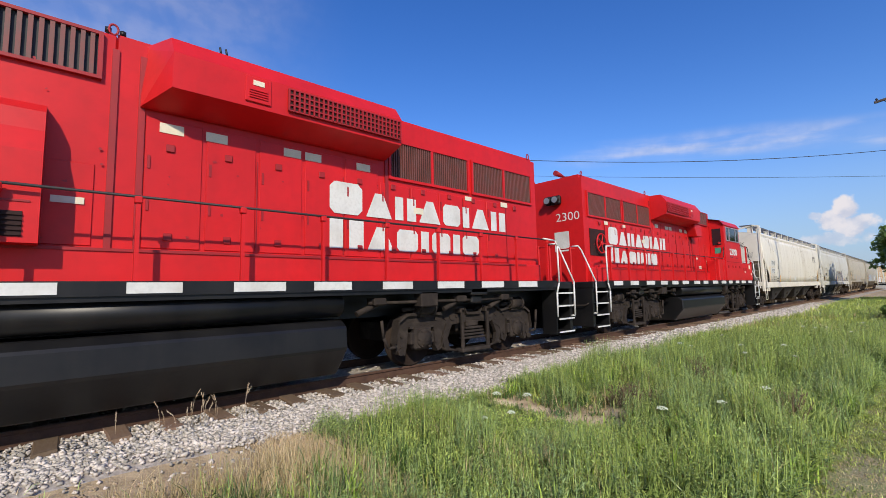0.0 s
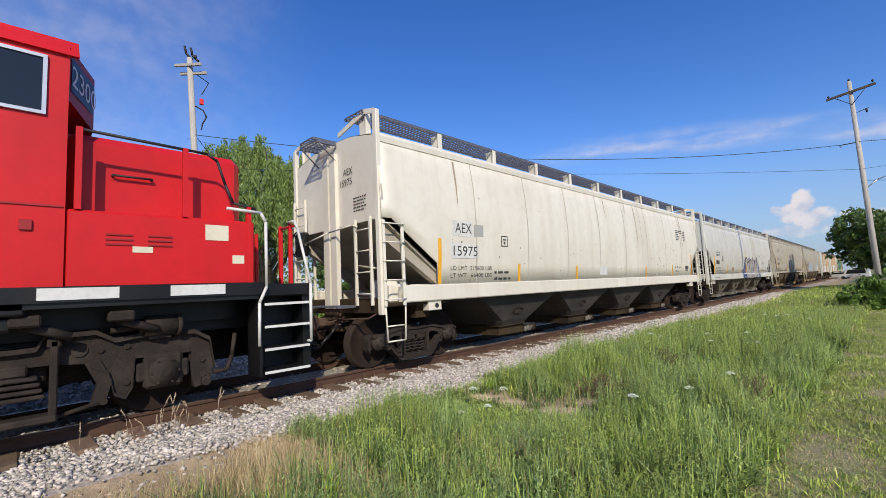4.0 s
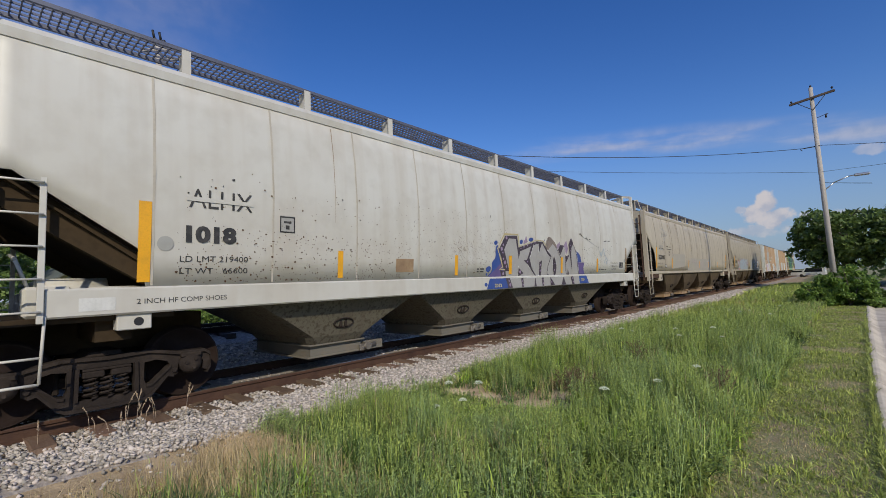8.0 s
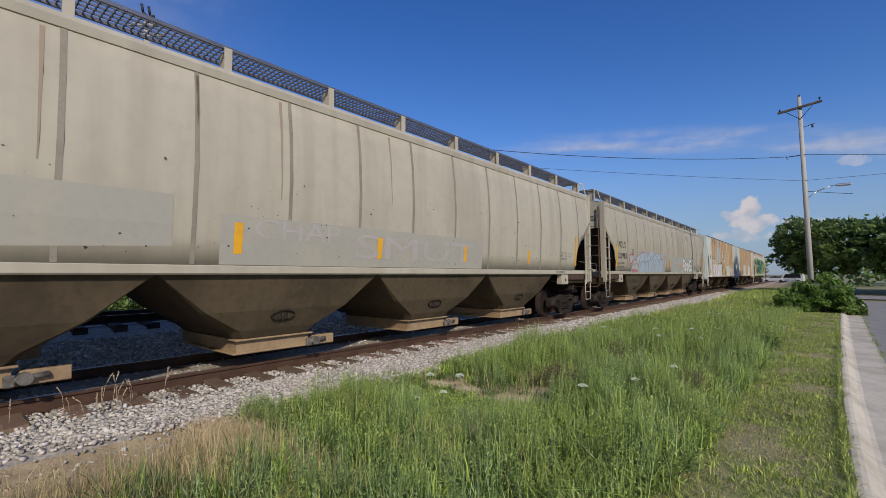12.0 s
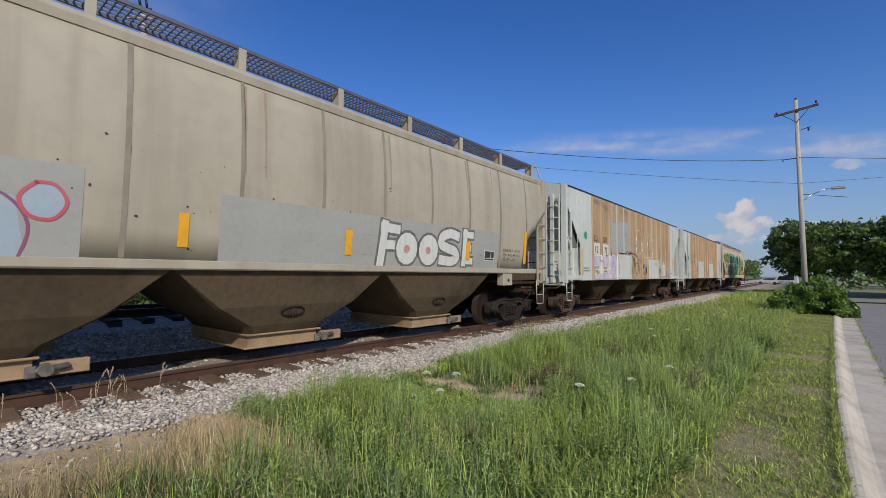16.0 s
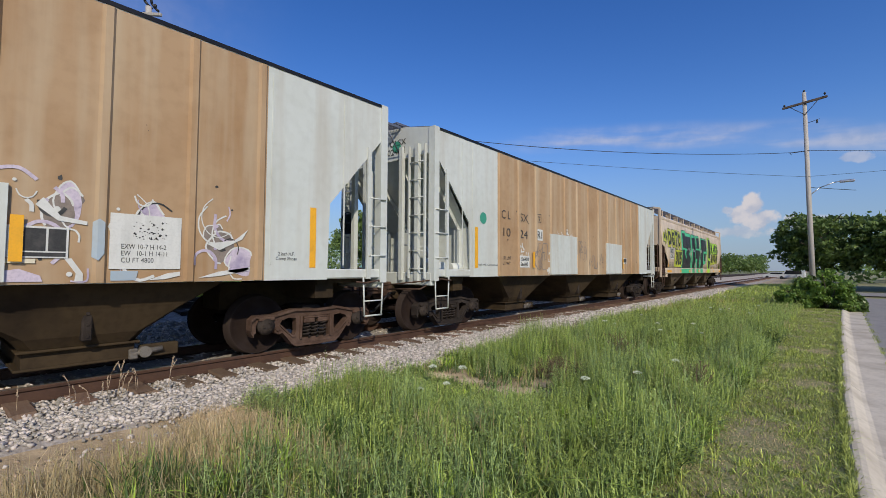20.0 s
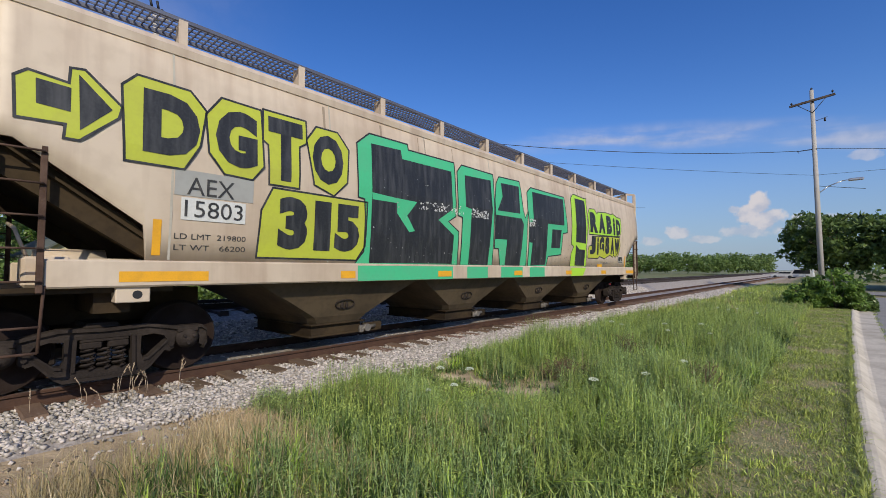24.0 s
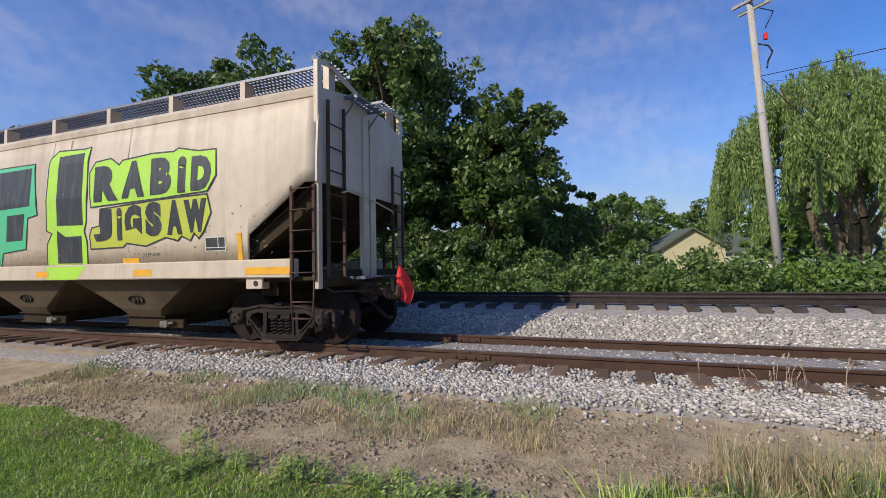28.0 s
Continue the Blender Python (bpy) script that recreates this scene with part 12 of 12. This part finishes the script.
def house(name, x, y, turn, w, d, eave, ridge, wall, label, windows=2):
    hs = thing(name, pose(x, y, -0.4, 0, 0, turn), label, "house")
    bm = bmesh.new()
    pts = [(-w / 2, 0), (w / 2, 0), (w / 2, eave), (0, ridge), (-w / 2, eave)]
    prism(bm, pts, -d / 2, d / 2)
    part("wall", fix(bm), wall, hs)
    bm = bmesh.new()
    o = 0.35
    for s in (1, -1):
        sl = (ridge - eave) / (w / 2)
        prism(bm, [(0, ridge + 0.02), (s * (w / 2 + o), eave - o * sl + 0.02), (s * (w / 2 + o), eave - o * sl + 0.16), (0, ridge + 0.18)], -d / 2 - o, d / 2 + o)
    part("roof", fix(bm), SHINGLE, hs)
    for k in range(windows):
        yy0 = (k - (windows - 1) / 2) * w * 0.42
        bm = bmesh.new()
        z = eave * 0.42
        x0 = d / 2
        for q in ((yy0 - 0.5, yy0 + 0.5, z, z + 0.08), (yy0 - 0.5, yy0 + 0.5, z + 1.1, z + 1.2), (yy0 - 0.5, yy0 - 0.42, z, z + 1.2), (yy0 + 0.42, yy0 + 0.5, z, z + 1.2), (yy0 - 0.42, yy0 + 0.42, z + 0.56, z + 0.62)):
            box(bm, x0, x0 + 0.06, *q)
        wn = part("window", fix(bm), WHITE, hs)
        bm = bmesh.new()
        box(bm, x0 + 0.004, x0 + 0.02, yy0 - 0.42, yy0 + 0.42, z + 0.08, z + 1.1)
        part("pane", fix(bm), GLASS, wn)
    return hs


house("house", -45.0, 6.4, 8, 5.0, 7.0, 2.9, 4.5, SIDING, "small cream house with a grey-green gable roof", 1)
house("house", -49.0, 10.6, 96, 6.0, 9.0, 2.7, 4.4, WHITE_SIDING, "white house with a long dark roof", 2)
house("house", -46.0, -6.0, 15, 6.0, 7.0, 2.6, 4.0, WHITE_SIDING, "white house half hidden by trees", 1)


def workshop():
    ws = thing("workshop_building", pose(-51.0, 54.5, -0.4, 0, 0, -46.5), "low salmon-coloured shop with a pale roof and turquoise end", "building")
    bm = bmesh.new()
    box(bm, -3.0, 3.0, -5.0, 6.8, 0, 2.6)
    part("wall", fix(bm), SALMON, ws)
    bm = bmesh.new()
    prism(bm, [(-5.3, 2.6), (7.1, 2.6), (7.1, 2.75), (1.0, 3.2), (-5.3, 2.9)], -3.3, 3.3)
    part("roof", fix(bm), WHITE, ws)
    bm = bmesh.new()
    prism(bm, [(-9.8, 0), (-5.0, 0), (-5.0, 3.1), (-9.8, 2.3)], -3.2, 3.2)
    part("annex", fix(bm), TURQ, ws, "turquoise metal annex")
    for y in (-3.6, 0.5, 4.0):
        bm = bmesh.new()
        box(bm, 3.0, 3.05, y, y + 1.2, 0.9 if y > -3 else 0.0, 2.0)
        part("window" if y > -3 else "door", fix(bm), GLASS, ws)


workshop()


def roadside():
    sg = thing("street_sign", pose(-29.0, 15.8, -0.4), "blue street name sign on a grey post", "sign")
    bm = bmesh.new()
    tube(bm, (0, 0, 0), (0, 0, 2.7), 0.03, 8)
    part("post", fix(bm), ALU, sg)
    bm = bmesh.new()
    box(bm, 0.035, 0.05, -0.32, 0.32, 2.45, 2.68)
    part("blade", fix(bm), SIGN_BLUE, sg)
    bm = bmesh.new()
    box(bm, 0.051, 0.055, -0.22, 0.22, 2.53, 2.6)
    part("writing_bar", fix(bm), WHITE, sg)
    sg2 = thing("street_sign", pose(-38.5, 58.5, -0.4), "blue notice sign on a post across the tracks", "sign")
    bm = bmesh.new()
    tube(bm, (0, 0, 0), (0, 0, 2.9), 0.04, 8)
    part("post", fix(bm), ALU, sg2)
    bm = bmesh.new()
    box(bm, 0.045, 0.06, -0.3, 0.3, 2.3, 2.85)
    part("blade", fix(bm), SIGN_BLUE, sg2)
    mast = bmesh.new()
    tube(mast, (-102.3, 109.6, -0.5), (-102.3, 109.6, 40.5), 0.14, 6, 0.05)
    tagged(part("radio_mast", fix(mast), ALU), "thin pale radio mast far behind the trees", "mast")
    gg = bmesh.new()
    tube(gg, (-29.5, 16.4, -0.4), (-29.6, 15.6, 1.5), 0.05, 8)
    tagged(part("guy_wire_guard", fix(gg), PLASTIC_YELLOW), "slanting yellow plastic guy wire guard", "guard")


roadside()


def parked_car(x, y, turn, mat, label, kind="van"):
    c = thing("parked_car", pose(x, y, -0.38, 0, 0, turn), label, "car", "parked cars far off")
    bm = bmesh.new()
    top = 1.9 if kind == "van" else 1.45
    prism(bm, [(-2.2, 0.35), (2.2, 0.35), (2.25, 0.85), (1.3, 1.0), (0.7, top), (-2.0, top), (-2.2, 0.9)], -0.85, 0.85)
    bmesh.ops.bevel(bm, geom=bm.edges[:], offset=0.06, segments=2, affect="EDGES")
    part("body", fix(bm), mat, c)
    bm = bmesh.new()
    for s in (1, -1):
        prism(bm, [(-1.8, 1.0), (1.0, 1.02), (0.6, top - 0.12), (-1.8, top - 0.12)], *sorted((s * 0.85, s * 0.862)))
    part("side_glass", fix(bm), GLASS, c)
    for yy0 in (-1.4, 1.4):
        for s in (1, -1):
            bm = bmesh.new()
            lathe(bm, [(s * 0.7, 0.1), (s * 0.72, 0.32), (s * 0.86, 0.32), (s * 0.88, 0.2), (s * 0.88, 0.05)], 16, 0, yy0, 0.33)
            part("wheel", fix(bm), WIRE, c)


parked_car(-3.2, 112, 80, WHITE, "white van parked far down the street")
parked_car(-5.8, 116, 80, WHITE, "white pickup parked far down the street", "car")
parked_car(-45, 36.0, 30, BLACK, "dark off-roader parked beyond the tracks")
parked_car(-52, 43.0, 100, WHITE, "white car parked beyond the tracks", "car")


# ---- what moves ----
def motions():
    def gone(t):
        """Metres run at t: steady, and easing a little at the end."""
        return SPEED * t - (0.29 * (t - 26.8) ** 2 if t > 26.8 else 0.0)

    for car, u in TRAIN:
        walk(car, [(t, pose(TRACK_X, u - gone(t), 0)) for t in (0, 4, 8, 12, 16, 20, 24, 26, 26.6, 27.0, 27.4, 27.7, 28)])
    steps = 280
    for ws, y, r in SPINNERS:
        walk(ws, [(i * 28.0 / steps, pose(0, y, r, math.degrees(gone(i * 28.0 / steps) / r))) for i in range(steps + 1)])


motions()
